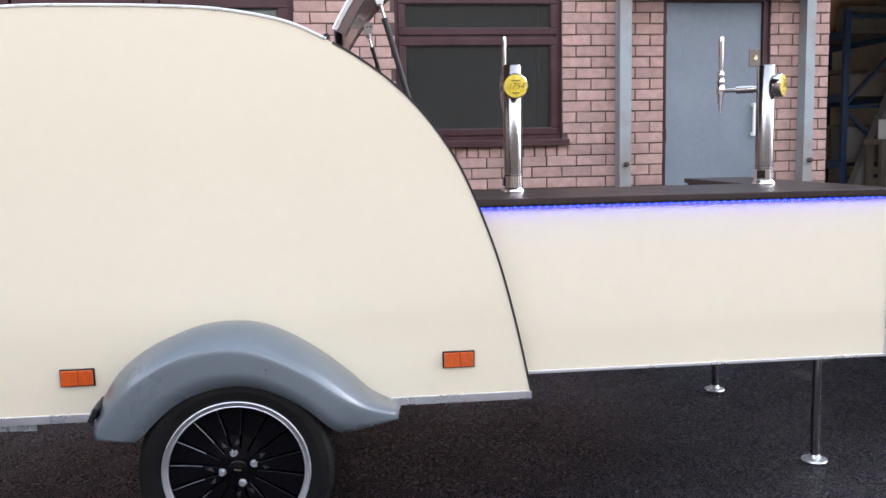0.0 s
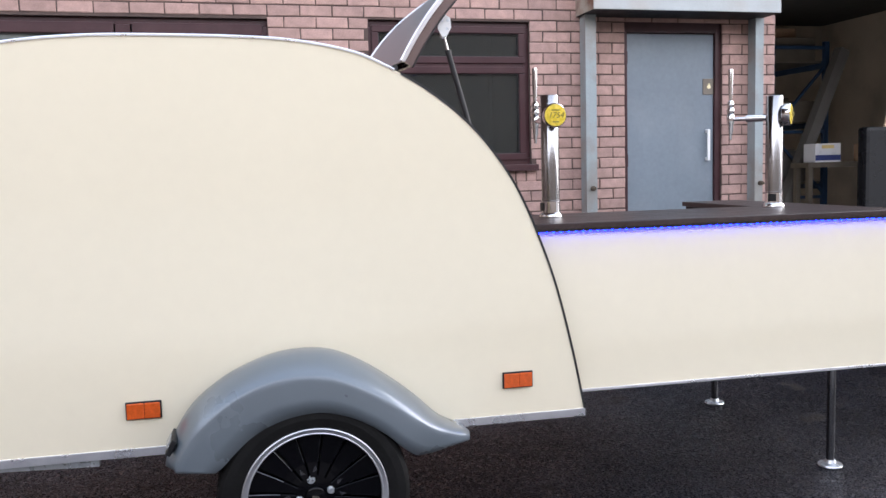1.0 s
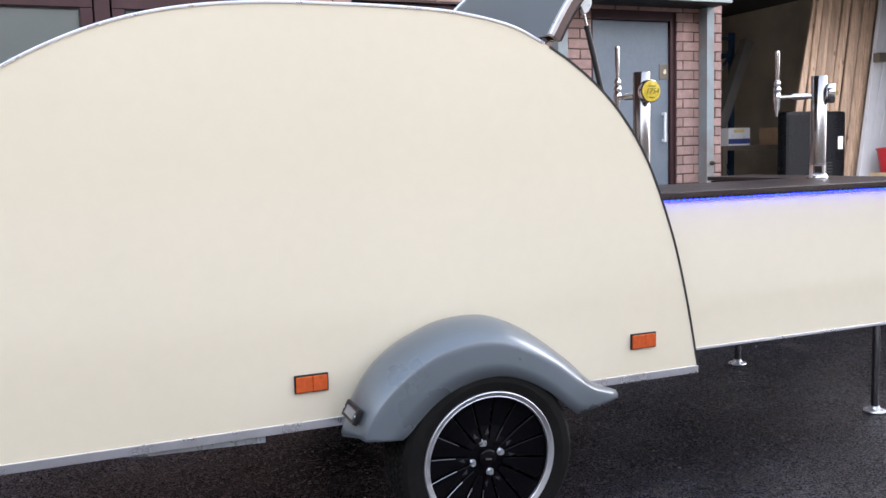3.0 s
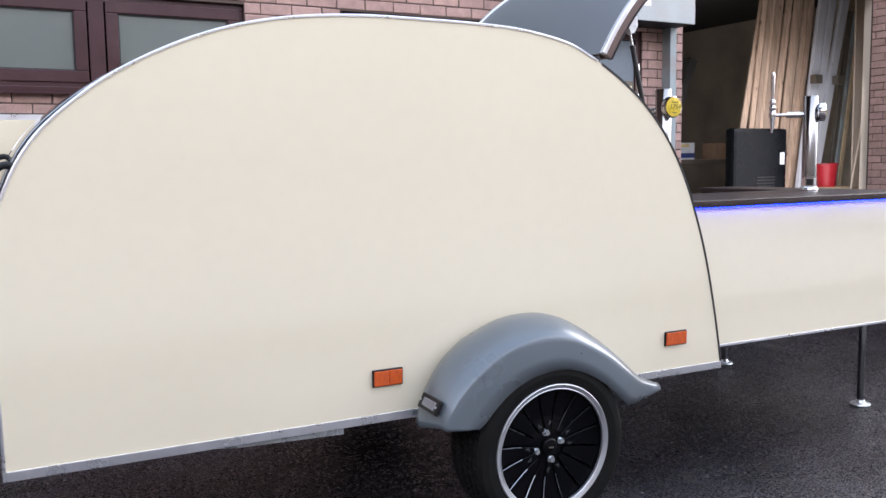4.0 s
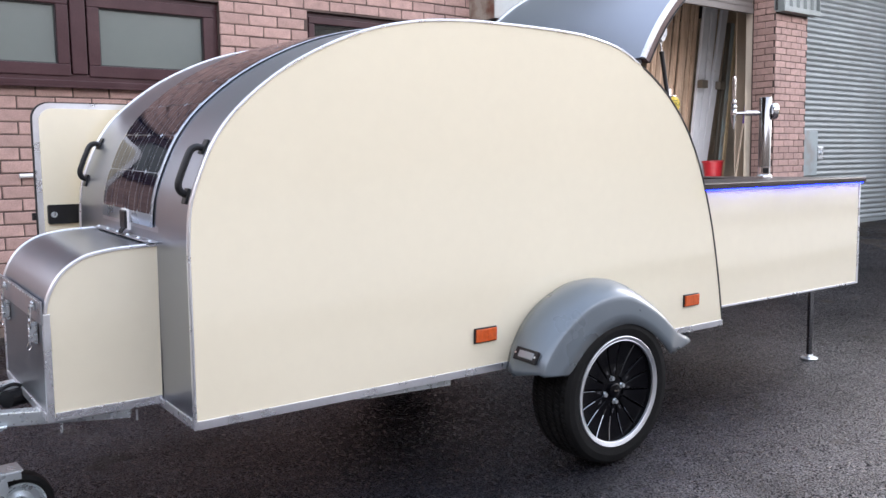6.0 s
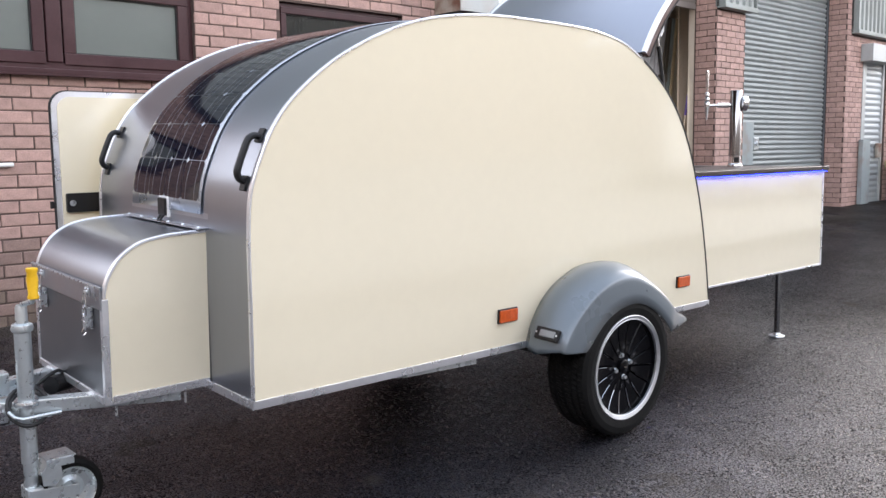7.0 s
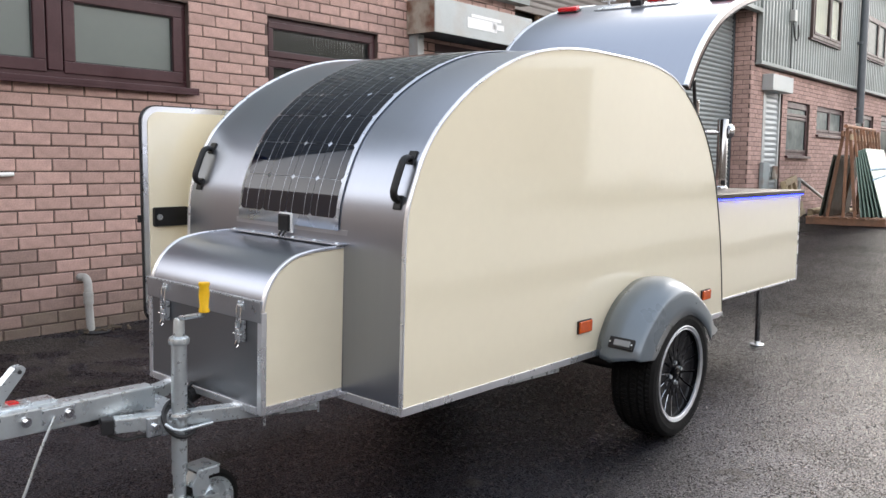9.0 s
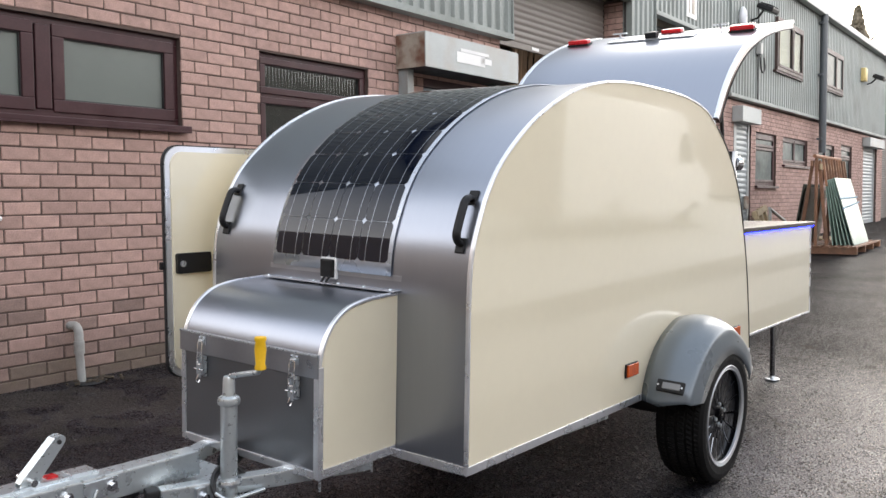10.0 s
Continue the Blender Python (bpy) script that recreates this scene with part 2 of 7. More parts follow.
M["brass"] = mat("brass_disc", (0.75, 0.68, 0.45), 0.3, 0.8)
M["plate"] = mat("bronze_lock_plate", (0.17, 0.15, 0.125), 0.4, 0.6, var=0.1)
M["opposite"] = mat("grey_brown_brick", (0.20, 0.165, 0.14), 0.85, var=0.15, scale=1.5, fine=14)
M["alarm"] = mat("yellow_alarm_box", (0.62, 0.48, 0.2), 0.45)

def glass_mat(name, col, rough, ripple=0.0, trans=1.0):
    m = mat(name, col, rough, var=0.02, scale=2, fine=10, trans=trans, rough_var=0.01)
    if ripple:
        nt = m.node_tree
        w = nt.nodes.new("ShaderNodeTexWave")
        w.bands_direction = 'X'
        w.inputs["Scale"].default_value = ripple
        tc = nt.nodes.new("ShaderNodeTexCoord")
        bp = nt.nodes.new("ShaderNodeBump")
        bp.inputs["Strength"].default_value, bp.inputs["Distance"].default_value = 0.20, 0.006
        nt.links.new(tc.outputs["Object"], w.inputs["Vector"])
        nt.links.new(w.outputs["Fac"], bp.inputs["Height"])
        nt.links.new(bp.outputs[0], nt.nodes["Principled BSDF"].inputs["Normal"])
    return m
M["frosted"] = glass_mat("frosted_glass", (0.26, 0.29, 0.27), 0.24, trans=0.55)
M["reeded"] = glass_mat("reeded_glass", (0.20, 0.222, 0.212), 0.08, ripple=9.0, trans=0.93)
M["clear"] = glass_mat("clear_glass", (0.85, 0.90, 0.88), 0.03)
M["clear"].node_tree.nodes["Principled BSDF"].inputs["IOR"].default_value = 1.25
M["clear_upper"] = glass_mat("dusty_clear_glass", (0.80, 0.84, 0.80), 0.06)
M["clear_upper"].node_tree.nodes["Principled BSDF"].inputs["IOR"].default_value = 1.05
M["blind"] = mat("mottled_cream_blind", (0.46, 0.40, 0.29), 0.8, var=0.12, scale=3, fine=14, col2=(0.20, 0.17, 0.12), stain=0.8, stain_scale=2.4)
M["strap"] = mat("pale_blue_strap", (0.25, 0.42, 0.55), 0.5)
M["grey_pane"] = mat("dim_window_glass", (0.085, 0.10, 0.095), 0.18, ior=1.2, var=0.15, scale=2, fine=8)
M["grey_pane"].node_tree.nodes["Principled BSDF"].inputs["Specular IOR Level"].default_value = 0.12
M["net_pane"] = mat("net_curtained_glass", (0.17, 0.192, 0.182), 0.18, ior=1.2, var=0.2, scale=2, fine=8)
M["net_pane"].node_tree.nodes["Principled BSDF"].inputs["Specular IOR Level"].default_value = 0.15
M["upvc_far"] = mat("brown_upper_frame", (0.06, 0.035, 0.03), 0.5, var=0.12, scale=5)
M["green_glass"] = mat("green_tinted_glass", (0.27, 0.37, 0.32), 0.14, ior=1.10, var=0.10, scale=2, fine=10)

def asphalt():
    m = bpy.data.materials.new("wet_asphalt")
    m.use_nodes = True
    nt = m.node_tree
    b = nt.nodes["Principled BSDF"]
    N, L = nt.nodes.new, nt.links.new
    tc = N("ShaderNodeTexCoord")
    def noise_tex(s, d=4, rough=0.55):
        n = N("ShaderNodeTexNoise")
        n.inputs["Scale"].default_value, n.inputs["Detail"].default_value = s, d
        n.inputs["Roughness"].default_value = rough
        L(tc.outputs["Object"], n.inputs["Vector"])
        return n.outputs[0]
    def rng(out, a, b_, c, d):
        r = N("ShaderNodeMapRange")
        for i, v in enumerate((a, b_, c, d)):
            r.inputs[i + 1].default_value = v
        L(out, r.inputs[0])
        return r.outputs[0]
    patch = noise_tex(0.9, 6)
    damp = noise_tex(4.2, 3, 0.5)
    # a drying strip along the foot of the building, broken by wet islands; the rest is wet
    sep = N("ShaderNodeSeparateXYZ")
    L(tc.outputs["Object"], sep.inputs[0])
    near_wall = rng(sep.outputs[1], 1.9, 2.8, -0.16, 0.035)
    shifted = N("ShaderNodeMath")
    L(damp, shifted.inputs[0]); L(near_wall, shifted.inputs[1])
    wet = rng(shifted.outputs[0], 0.48, 0.525, 1.0, 0.0)
    vor = N("ShaderNodeTexVoronoi")
    vor.inputs["Scale"].default_value = 95
    L(tc.outputs["Object"], vor.inputs["Vector"])
    stones = rng(vor.outputs["Distance"], 0.1, 0.7, 1.35, 0.5)
    speck = N("ShaderNodeTexVoronoi")
    speck.inputs["Scale"].default_value = 85
    L(tc.outputs["Object"], speck.inputs["Vector"])
    bright = N("ShaderNodeSeparateColor")
    L(speck.outputs["Color"], bright.inputs[0])
    chips = rng(bright.outputs[0], 0.80, 1.0, 0.8, 2.6)
    def mult(p, q):
        mm = N("ShaderNodeMath"); mm.operation = 'MULTIPLY'
        L(p, mm.inputs[0]); L(q, mm.inputs[1])
        return mm.outputs[0]
    shade = mult(mult(stones, chips), rng(patch, 0.35, 0.65, 0.65, 1.3))
    shade = mult(shade, rng(wet, 0, 1, 2.7, 0.6))
    # stray pale chippings
    stray = N("ShaderNodeTexVoronoi")
    stray.inputs["Scale"].default_value = 11
    L(tc.outputs["Object"], stray.inputs["Vector"])
    pick = N("ShaderNodeSeparateColor")
    L(stray.outputs["Color"], pick.inputs[0])
    chip = mult(rng(stray.outputs["Distance"], 0.035, 0.075, 1.0, 0.0), rng(pick.outputs[1], 0.80, 0.82, 0.0, 1.0))
    rgb = N("ShaderNodeRGB"); rgb.outputs[0].default_value = (0.0135, 0.0135, 0.0185, 1)
    tone = N("ShaderNodeMix"); tone.data_type = 'RGBA'
    tone.inputs[6].default_value = (0.0150, 0.0130, 0.0112, 1)
    L(wet, tone.inputs[0]); L(rgb.outputs[0], tone.inputs[7])
    vm = N("ShaderNodeVectorMath"); vm.operation = 'SCALE'
    L(tone.outputs[2], vm.inputs[0]); L(shade, vm.inputs["Scale"])
    mc = N("ShaderNodeMix"); mc.data_type = 'RGBA'
    mc.inputs[7].default_value = (0.42, 0.40, 0.37, 1)
    L(chip, mc.inputs[0]); L(vm.outputs[0], mc.inputs[6])
    L(mc.outputs[2], b.inputs["Base Color"])
    # some stones are polished, some dull
    rough = N("ShaderNodeMath")
    L(rng(wet, 0, 1, 0.38, 0.22), rough.inputs[0]); L(rng(bright.outputs[1], 0.0, 1.0, 0.0, 0.25), rough.inputs[1])
    L(rough.outputs[0], b.inputs["Roughness"])
    grain = noise_tex(150, 4, 0.65)
    # gloss falls off along x, set to weaken the sheen down the lane
    gloss = mult(rng(sep.outputs[0], -0.6, 3.0, 1.75, 0.10), rng(wet, 0, 1, 0.55, 1.0))
    L(mult(mult(rng(grain, 0.46, 0.60, 0.0, 1.15), gloss), mult(rng(patch, 0.38, 0.62, 0.62, 1.2), rng(noise_tex(3.2, 4), 0.4, 0.6, 0.7, 1.15))), b.inputs["Specular IOR Level"])
    bp = N("ShaderNodeBump")
    bp.inputs["Strength"].default_value, bp.inputs["Distance"].default_value = 1.0, 0.0060
    L(grain, bp.inputs["Height"])
    L(bp.outputs[0], b.inputs["Normal"])
    b.inputs["Specular Tint"].default_value = (0.92, 0.90, 1.0, 1)
    return m
M["asphalt"] = asphalt()

# ---- builders ----
def box(bm, x0, x1, y0, y1, z0, z1, bev=0.0, m=None):
    """A box, with chamfered edges when bev is given."""
    t = bmesh.new()
    bmesh.ops.create_cube(t, size=1.0)
    for v in t.verts:
        v.co = Vector((x0 + (v.co.x + .5) * (x1 - x0), y0 + (v.co.y + .5) * (y1 - y0), z0 + (v.co.z + .5) * (z1 - z0)))
    if bev:
        bmesh.ops.bevel(t, geom=t.edges[:], offset=bev, segments=2, affect='EDGES', profile=0.6)
    if m is not None:
        t.transform(m)
    add(bm, t)

def add(bm, t):
    """Adds the bmesh t to bm and frees it."""
    tmp = bpy.data.meshes.new("tmp")
    t.to_mesh(tmp)
    t.free()
    bm.from_mesh(tmp)
    bpy.data.meshes.remove(tmp)

def cyl(bm, a, b, r, r2=None, n=20, cap=True):
    """A round bar from a to b."""
    a, b = Vector(a), Vector(b)
    t = bmesh.new()
    bmesh.ops.create_cone(t, cap_ends=cap, segments=n, radius1=r, radius2=r if r2 is None else r2, depth=(b - a).length)
    t.transform(Matrix.Translation((a + b) / 2) @ (b - a).to_track_quat('Z', 'Y').to_matrix().to_4x4())
    add(bm, t)

def bar(bm, a, b, w, h, up=(0, 0, 1), bev=0.0):
    """A rectangular bar from a to b, w across and h along up."""
    a, b = Vector(a), Vector(b)
    d = (b - a).normalized()
    s = d.cross(Vector(up)).normalized()
    u = s.cross(d)
    m = Matrix((( *s, 0), (*d, 0), (*u, 0), (0, 0, 0, 1))).transposed()
    m = Matrix.Translation((a + b) / 2) @ m
    L_ = (b - a).length
    box(bm, -w / 2, w / 2, -L_ / 2, L_ / 2, -h / 2, h / 2, bev, m)

def tube(bm, pts, r, n=10, closed=False):
    """A round tube along points."""
    pts = [Vector(p) for p in pts]
    rings = []
    for i, p in enumerate(pts):
        q0 = pts[i - 1] if i else p
        q1 = pts[i + 1] if i < len(pts) - 1 else p
        d = (q1 - q0).normalized()
        q = d.to_track_quat('Z', 'Y')
        rings.append([bm.verts.new(p + q @ Vector((r * math.cos(6.28319 * k / n), r * math.sin(6.28319 * k / n), 0))) for k in range(n)])
    for a, b in zip(rings, rings[1:]):
        # nearest start vertex, so the tube does not twist
        off = min(range(n), key=lambda s: (a[0].co - b[s].co).length)
        for k in range(n):
            bm.faces.new((a[k], a[(k + 1) % n], b[(k + 1 + off) % n], b[(k + off) % n]))
    bm.faces.new(rings[0][::-1])
    bm.faces.new(rings[-1])

def spline(pts, n):
    """n points along a smooth line through pts (any dimension)."""
    P = [np.array(p, float) for p in pts]
    P = [2 * P[0] - P[1]] + P + [2 * P[-1] - P[-2]]
    out = []
    segs = len(P) - 3
    for k in range(n):
        s = k / (n - 1) * segs
        i = min(int(s), segs - 1)
        f = s - i
        a, b, c, d = P[i:i + 4]
        out.append(0.5 * (2 * b + (c - a) * f + (2 * a - 5 * b + 4 * c - d) * f * f + (3 * b - a - 3 * c + d) * f ** 3))
    return out

def revolve(bm, prof, n=48, m=None, closed=False):
    """Turns (radius, height) pairs about Z."""
    t = bmesh.new()
    rings = [[t.verts.new((r * math.cos(6.283185 * k / n), r * math.sin(6.283185 * k / n), z)) for k in range(n)] for r, z in prof]
    pairs = list(zip(rings, rings[1:])) + ([(rings[-1], rings[0])] if closed else [])
    for a, b in pairs:
        for k in range(n):
            t.faces.new((a[k], a[(k + 1) % n], b[(k + 1) % n], b[k]))
    if not closed:
        if prof[0][0] > 1e-5:
            t.faces.new(rings[0][::-1])
        if prof[-1][0] > 1e-5:
            t.faces.new(rings[-1])
    bmesh.ops.remove_doubles(t, verts=t.verts[:], dist=1e-6)
    if m is not None:
        t.transform(m)
    add(bm, t)

def plate_xz(bm, outline, y0, y1):
    """A flat plate with an outline in x and z, from y0 to y1."""
    t = bmesh.new()
    f = t.faces.new([t.verts.new((p[0], y0, p[1])) for p in outline])
    r = bmesh.ops.extrude_face_region(t, geom=[f])
    for v in r["geom"]:
        if isinstance(v, bmesh.types.BMVert):
            v.co.y = y1
    bmesh.ops.recalc_face_normals(t, faces=t.faces[:])
    add(bm, t)

def band(bm, line, y0, y1, t_in, t_out, c=0.0):
    """A strip that follows a line in x and z, y0 to y1 wide, t_in below and t_out above the line (left of its direction is out)."""
    n = len(line)
    rings = []
    for i, p in enumerate(line):
        a = Vector((line[max(i - 1, 0)][0], line[max(i - 1, 0)][1]))
        b = Vector((line[min(i + 1, n - 1)][0], line[min(i + 1, n - 1)][1]))
        d = (b - a).normalized()
        o = Vector((-d.y, d.x))
        q = Vector((p[0], p[1]))
        hi, lo = q + o * t_out, q - o * t_in
        sec = [(hi, y0), (hi, y1), (lo, y1), (lo, y0)]
        if c:
            sh = q + o * (t_out - c)
            sec = [(sh, y0), (hi, y0 + c), (hi, y1 - c), (sh, y1), (lo, y1), (lo, y0)]
        rings.append([bm.verts.new((p2.x, y, p2.y)) for p2, y in sec])
    n4 = len(rings[0])
    for a, b in zip(rings, rings[1:]):
        for k in range(n4):
            bm.faces.new((a[k], b[k], b[(k + 1) % n4], a[(k + 1) % n4]))
    bm.faces.new(rings[0])
    bm.faces.new(rings[-1][::-1])

def part(name, bm, material, parent=None, label="", smooth=False, m=None):
    """Links a bmesh as one mesh object under a thing or a part."""
    bmesh.ops.recalc_face_normals(bm, faces=bm.faces[:])
    me = bpy.data.meshes.new(name)
    bm.to_mesh(me)
    bm.free()
    me.materials.append(material)
    if smooth:
        me.polygons.foreach_set("use_smooth", [True] * len(me.polygons))
        me.set_sharp_from_angle(angle=radians(38))
    ob = new(name, me)
    if parent is not None:
        ob.parent = parent
    if m is not None:
        ob.matrix_basis = m
    if label:
        tagged(ob, label)
    return ob

def thing(name, label, category, m=None, group="", kind=""):
    ob = new(name)
    if m is not None:
        ob.matrix_basis = m
    return tagged(ob, label, category, group, kind)

def one(name, material, label="", category="", group="", kind="", parent=None, smooth=False, m=None, **k):
    """A one-mesh thing or part made of a single chamfered box k['b']."""
    bm = bmesh.new()
    box(bm, *k["b"], k.get("bev", 0.0))
    ob = part(name, bm, material, parent, "", smooth, m)
    return tagged(ob, label, category, group, kind)

def rounded_rect(x0, x1, z0, z1, r, n=6):
    out = []
    for cx, cz, a0 in ((x1 - r, z0 + r, -90), (x1 - r, z1 - r, 0), (x0 + r, z1 - r, 90), (x0 + r, z0 + r, 180)):
        out += [(cx + r * math.cos(radians(a0 + 90 * k / n)), cz + r * math.sin(radians(a0 + 90 * k / n))) for k in range(n + 1)]
    return out

def ground_z(x, y):
    """The yard rises a little away from the lane."""
    rise = min(max((y - 2.7) / 0.9, 0), 1) * min(max((2.5 - x) / 1.5, 0), 1)
    fall = 0.026 - 0.014 * min(max((x - 3.0) / 6.0, 0), 1)
    return 0.0125 * (min(max(x, -0.9), 34) - 1.7) + fall * (min(max(y, -10), 6) - 0.2) + 0.02 * rise * rise

# ---- ground ----
def build_ground():
    bm = bmesh.new()
    xs = [-400, -120, -40, -20, -12] + [-10 + i for i in range(0, 45)] + [40, 60, 120, 400]
    ys = [-400, -120, -40, -20, -10] + [-8 + i for i in range(0, 10)] + [2.25 + 0.15 * i for i in range(12)] + [4.2, 5, 6, 7, 8, 9] + [14, 40, 120, 400]
    g = [[bm.verts.new((x, y, ground_z(x, y))) for y in ys] for x in xs]
    for i in range(len(xs) - 1):
        for j in range(len(ys) - 1):
            bm.faces.new((g[i][j], g[i + 1][j], g[i + 1][j + 1], g[i][j + 1]))
    tagged(part("ground", bm, M["asphalt"], smooth=True), "dark damp asphalt yard with wet patches", "ground", kind="structure")
build_ground()
def apron():
    """Pale concrete beside the asphalt, its edge broken."""
    rnd = random.Random(9)
    edge = [(-1.0 + 0.06 * k, -1.235 - 0.02 * math.sin(k * 0.7) + rnd.uniform(-0.016, 0.012)) for k in range(260)]
    bm = bmesh.new()
    top = [(x, y, ground_z(x, y) + 0.012) for x, y in edge] + [(14.54, -2.3, ground_z(14.54, -2.3) + 0.012), (-1.0, -2.3, ground_z(-1.0, -2.3) + 0.012)]
    f = bm.faces.new([bm.verts.new(p) for p in top])
    for v in bmesh.ops.extrude_face_region(bm, geom=[f])["geom"]:
        if isinstance(v, bmesh.types.BMVert):
            v.co.z -= 0.06
    tagged(part("pavement", bm, M["concrete"]), "pale worn concrete apron beside the asphalt", "pavement", kind="structure")
apron()
# unseen pale slab, added to brighten the lower cream panel by bounce and reflection
bm = bmesh.new()
cols = [[bm.verts.new((x, y, ground_z(x, y) + 0.012)) for y in (-13.9, -10, -8, -6, -4.5, -3.1)] for x in (-15.7, -8, -0.9, 3, 6, 9, 20, 30)]
for p, q in zip(cols, cols[1:]):
    for k in range(5):
        bm.faces.new((p[k], q[k], q[k + 1], p[k + 1]))
for v in bmesh.ops.extrude_face_region(bm, geom=bm.faces[:])["geom"]:
    if isinstance(v, bmesh.types.BMVert):
        v.co.z -= 0.06
bmesh.ops.recalc_face_normals(bm, faces=bm.faces[:])
tagged(part("pavement_yard", bm, M["concrete_pale"]), "unseen pale slab added to bounce light onto the trailer side", "pavement", kind="structure")

# ---- the building: local x runs along its face, y goes in, z up ----
MB = Matrix.Translation((0, 3.70, 0)) @ Matrix.Rotation(math.atan(0.025), 4, 'Z')
COURSE, LENGTH, JOINT, FIRST = 0.0825, 0.2342, 0.0092, 0.065
TOP = 2.95
# openings through the brick storey: u0, u1, z0, z1
W1 = (-3.20, -0.37, 1.737, 2.352)
W2 = (0.36, 1.63, 1.262, 2.36)
DOOR = (2.43, 3.31, -0.2, 2.40)
BAY1 = (3.80, 7.00, -0.2, 9)
BAY2 = (7.74, 11.06, -0.2, 9)
DOOR2 = (11.74, 12.78, -0.2, 2.62)
LW1 = (13.07, 14.50, 1.40, 2.45)
LW2 = (15.00, 17.08, 1.86, 2.48)
LW3 = (18.15, 19.80, 1.88, 2.48)
LW4 = (20.60, 21.95, 1.43, 2.51)
DOOR3 = (23.50, 25.6, -0.2, 2.70)
BAY3 = (26.5, 30.0, -0.2, 9)
HOLES = [W1, W2, DOOR, BAY1, BAY2, DOOR2, LW1, LW2, LW3, LW4, DOOR3, BAY3]

def slab(bm, u0, u1, z0, z1, holes, v0, v1):
    """A wall from v0 to v1 with rectangular holes right through it."""
    us = sorted({u0, u1, *[min(max(h[i], u0), u1) for h in holes for i in (0, 1)]})
    zs = sorted({z0, z1, *[min(max(h[i], z0), z1) for h in holes for i in (2, 3)]})
    def solid(i, j):
        if not (0 <= i < len(us) - 1 and 0 <= j < len(zs) - 1):
            return False
        cu, cz = (us[i] + us[i + 1]) / 2, (zs[j] + zs[j + 1]) / 2
        return not any(h[0] < cu < h[1] and h[2] < cz < h[3] for h in holes)
    V = {}
    def vert(u, v, z):
        k = (u, v, z)
        if k not in V:
            V[k] = bm.verts.new(k)
        return V[k]
    for i in range(len(us) - 1):
        for j in range(len(zs) - 1):
            if not solid(i, j):
                continue
            a, b, c, d = us[i], us[i + 1], zs[j], zs[j + 1]
            bm.faces.new((vert(a, v0, c), vert(b, v0, c), vert(b, v0, d), vert(a, v0, d)))
            bm.faces.new((vert(a, v1, d), vert(b, v1, d), vert(b, v1, c), vert(a, v1, c)))
            if not solid(i - 1, j):
                bm.faces.new((vert(a, v0, c), vert(a, v0, d), vert(a, v1, d), vert(a, v1, c)))
            if not solid(i + 1, j):
                bm.faces.new((vert(b, v0, d), vert(b, v0, c), vert(b, v1, c), vert(b, v1, d)))
            if not solid(i, j - 1):
                bm.faces.new((vert(b, v0, c), vert(a, v0, c), vert(a, v1, c), vert(b, v1, c)))
            if not solid(i, j + 1):
                bm.faces.new((vert(a, v0, d), vert(b, v0, d), vert(b, v1, d), vert(a, v1, d)))

bm = bmesh.new()
slab(bm, -3.55, 48.0, -0.3, TOP, HOLES, 0.006, 0.33)
slab(bm, -3.55, 48.0, TOP, 3.93, [BAY1, BAY2, BAY3], 0.007, 0.33)
wall_front = tagged(part("wall_front", bm, M["mortar"], m=MB), "pink brick ground storey of a workshop row", "wall", kind="structure")

def brick_rects(u0, u1, z0, z1, holes, phase=0.0):
    """Half-bond bricks of a stretch of wall, cut where they meet an opening."""
    out = []
    n0 = math.floor((z0 - FIRST) / COURSE)
    for n in range(n0, math.ceil((z1 - FIRST) / COURSE)):
        a, b = max(FIRST + n * COURSE, z0), min(FIRST + (n + 1) * COURSE, z1) - JOINT
        if b - a < 0.015:
            continue
        mid = (a + b) / 2
        k = math.floor((u0 - phase) / LENGTH) - 1
        s = phase + k * LENGTH + (LENGTH / 2 if n % 2 else 0)
        while s < u1:
            p, q = max(s, u0), min(s + LENGTH - JOINT, u1)
            s += LENGTH
            spans = [(p, q)]
            for h in holes:
                if h[2] < mid < h[3]:
                    nxt = []
                    for c, d in spans:
                        if d <= h[0] or c >= h[1]:
                            nxt.append((c, d))
                        else:
                            if c < h[0]:
                                nxt.append((c, h[0]))
                            if d > h[1]:
                                nxt.append((h[1], d))
                    spans = nxt
            out += [(c, d, a, b) for c, d in spans if d - c > 0.03]
    return out

def brick_verts(c, d, a, b, rnd, proud=0.006):
    """A brick face with chamfered arrises, slightly out of true."""
    e = 0.004
    j = lambda s=0.0026: rnd.uniform(-s, s)
    f = -proud + 0.006 + j(0.0022)
    V = [(c, 0.012, a), (d, 0.012, a), (d, 0.012, b), (c, 0.012, b),
         (c + j(), f + e, a + j()), (d + j(), f + e, a + j()), (d + j(), f + e, b + j()), (c + j(), f + e, b + j()),
         (c + e, f, a + e), (d - e, f, a + e), (d - e, f, b - e), (c + e, f, b - e)]
    F = [(8, 9, 10, 11)]
    for lo in (0, 4):
        for k in range(4):
            F.append((lo + k, lo + (k + 1) % 4, lo + 4 + (k + 1) % 4, lo + 4 + k))
    return V, F

def joined_bricks(name, rects, parent, m=None, seed=3):
    rnd = random.Random(seed)
    V, F = [], []
    for r in rects:
        v, f = brick_verts(*r, rnd)
        F += [tuple(i + len(V) for i in q) for q in f]
        V += v
    me = bpy.data.meshes.new(name)
    me.from_pydata(V, [], F)
    me.materials.append(M["brick_far"])
    ob = new(name, me)
    ob.parent = parent
    if m is not None:
        ob.matrix_basis = m
    return tagged(ob, kind="stuff")

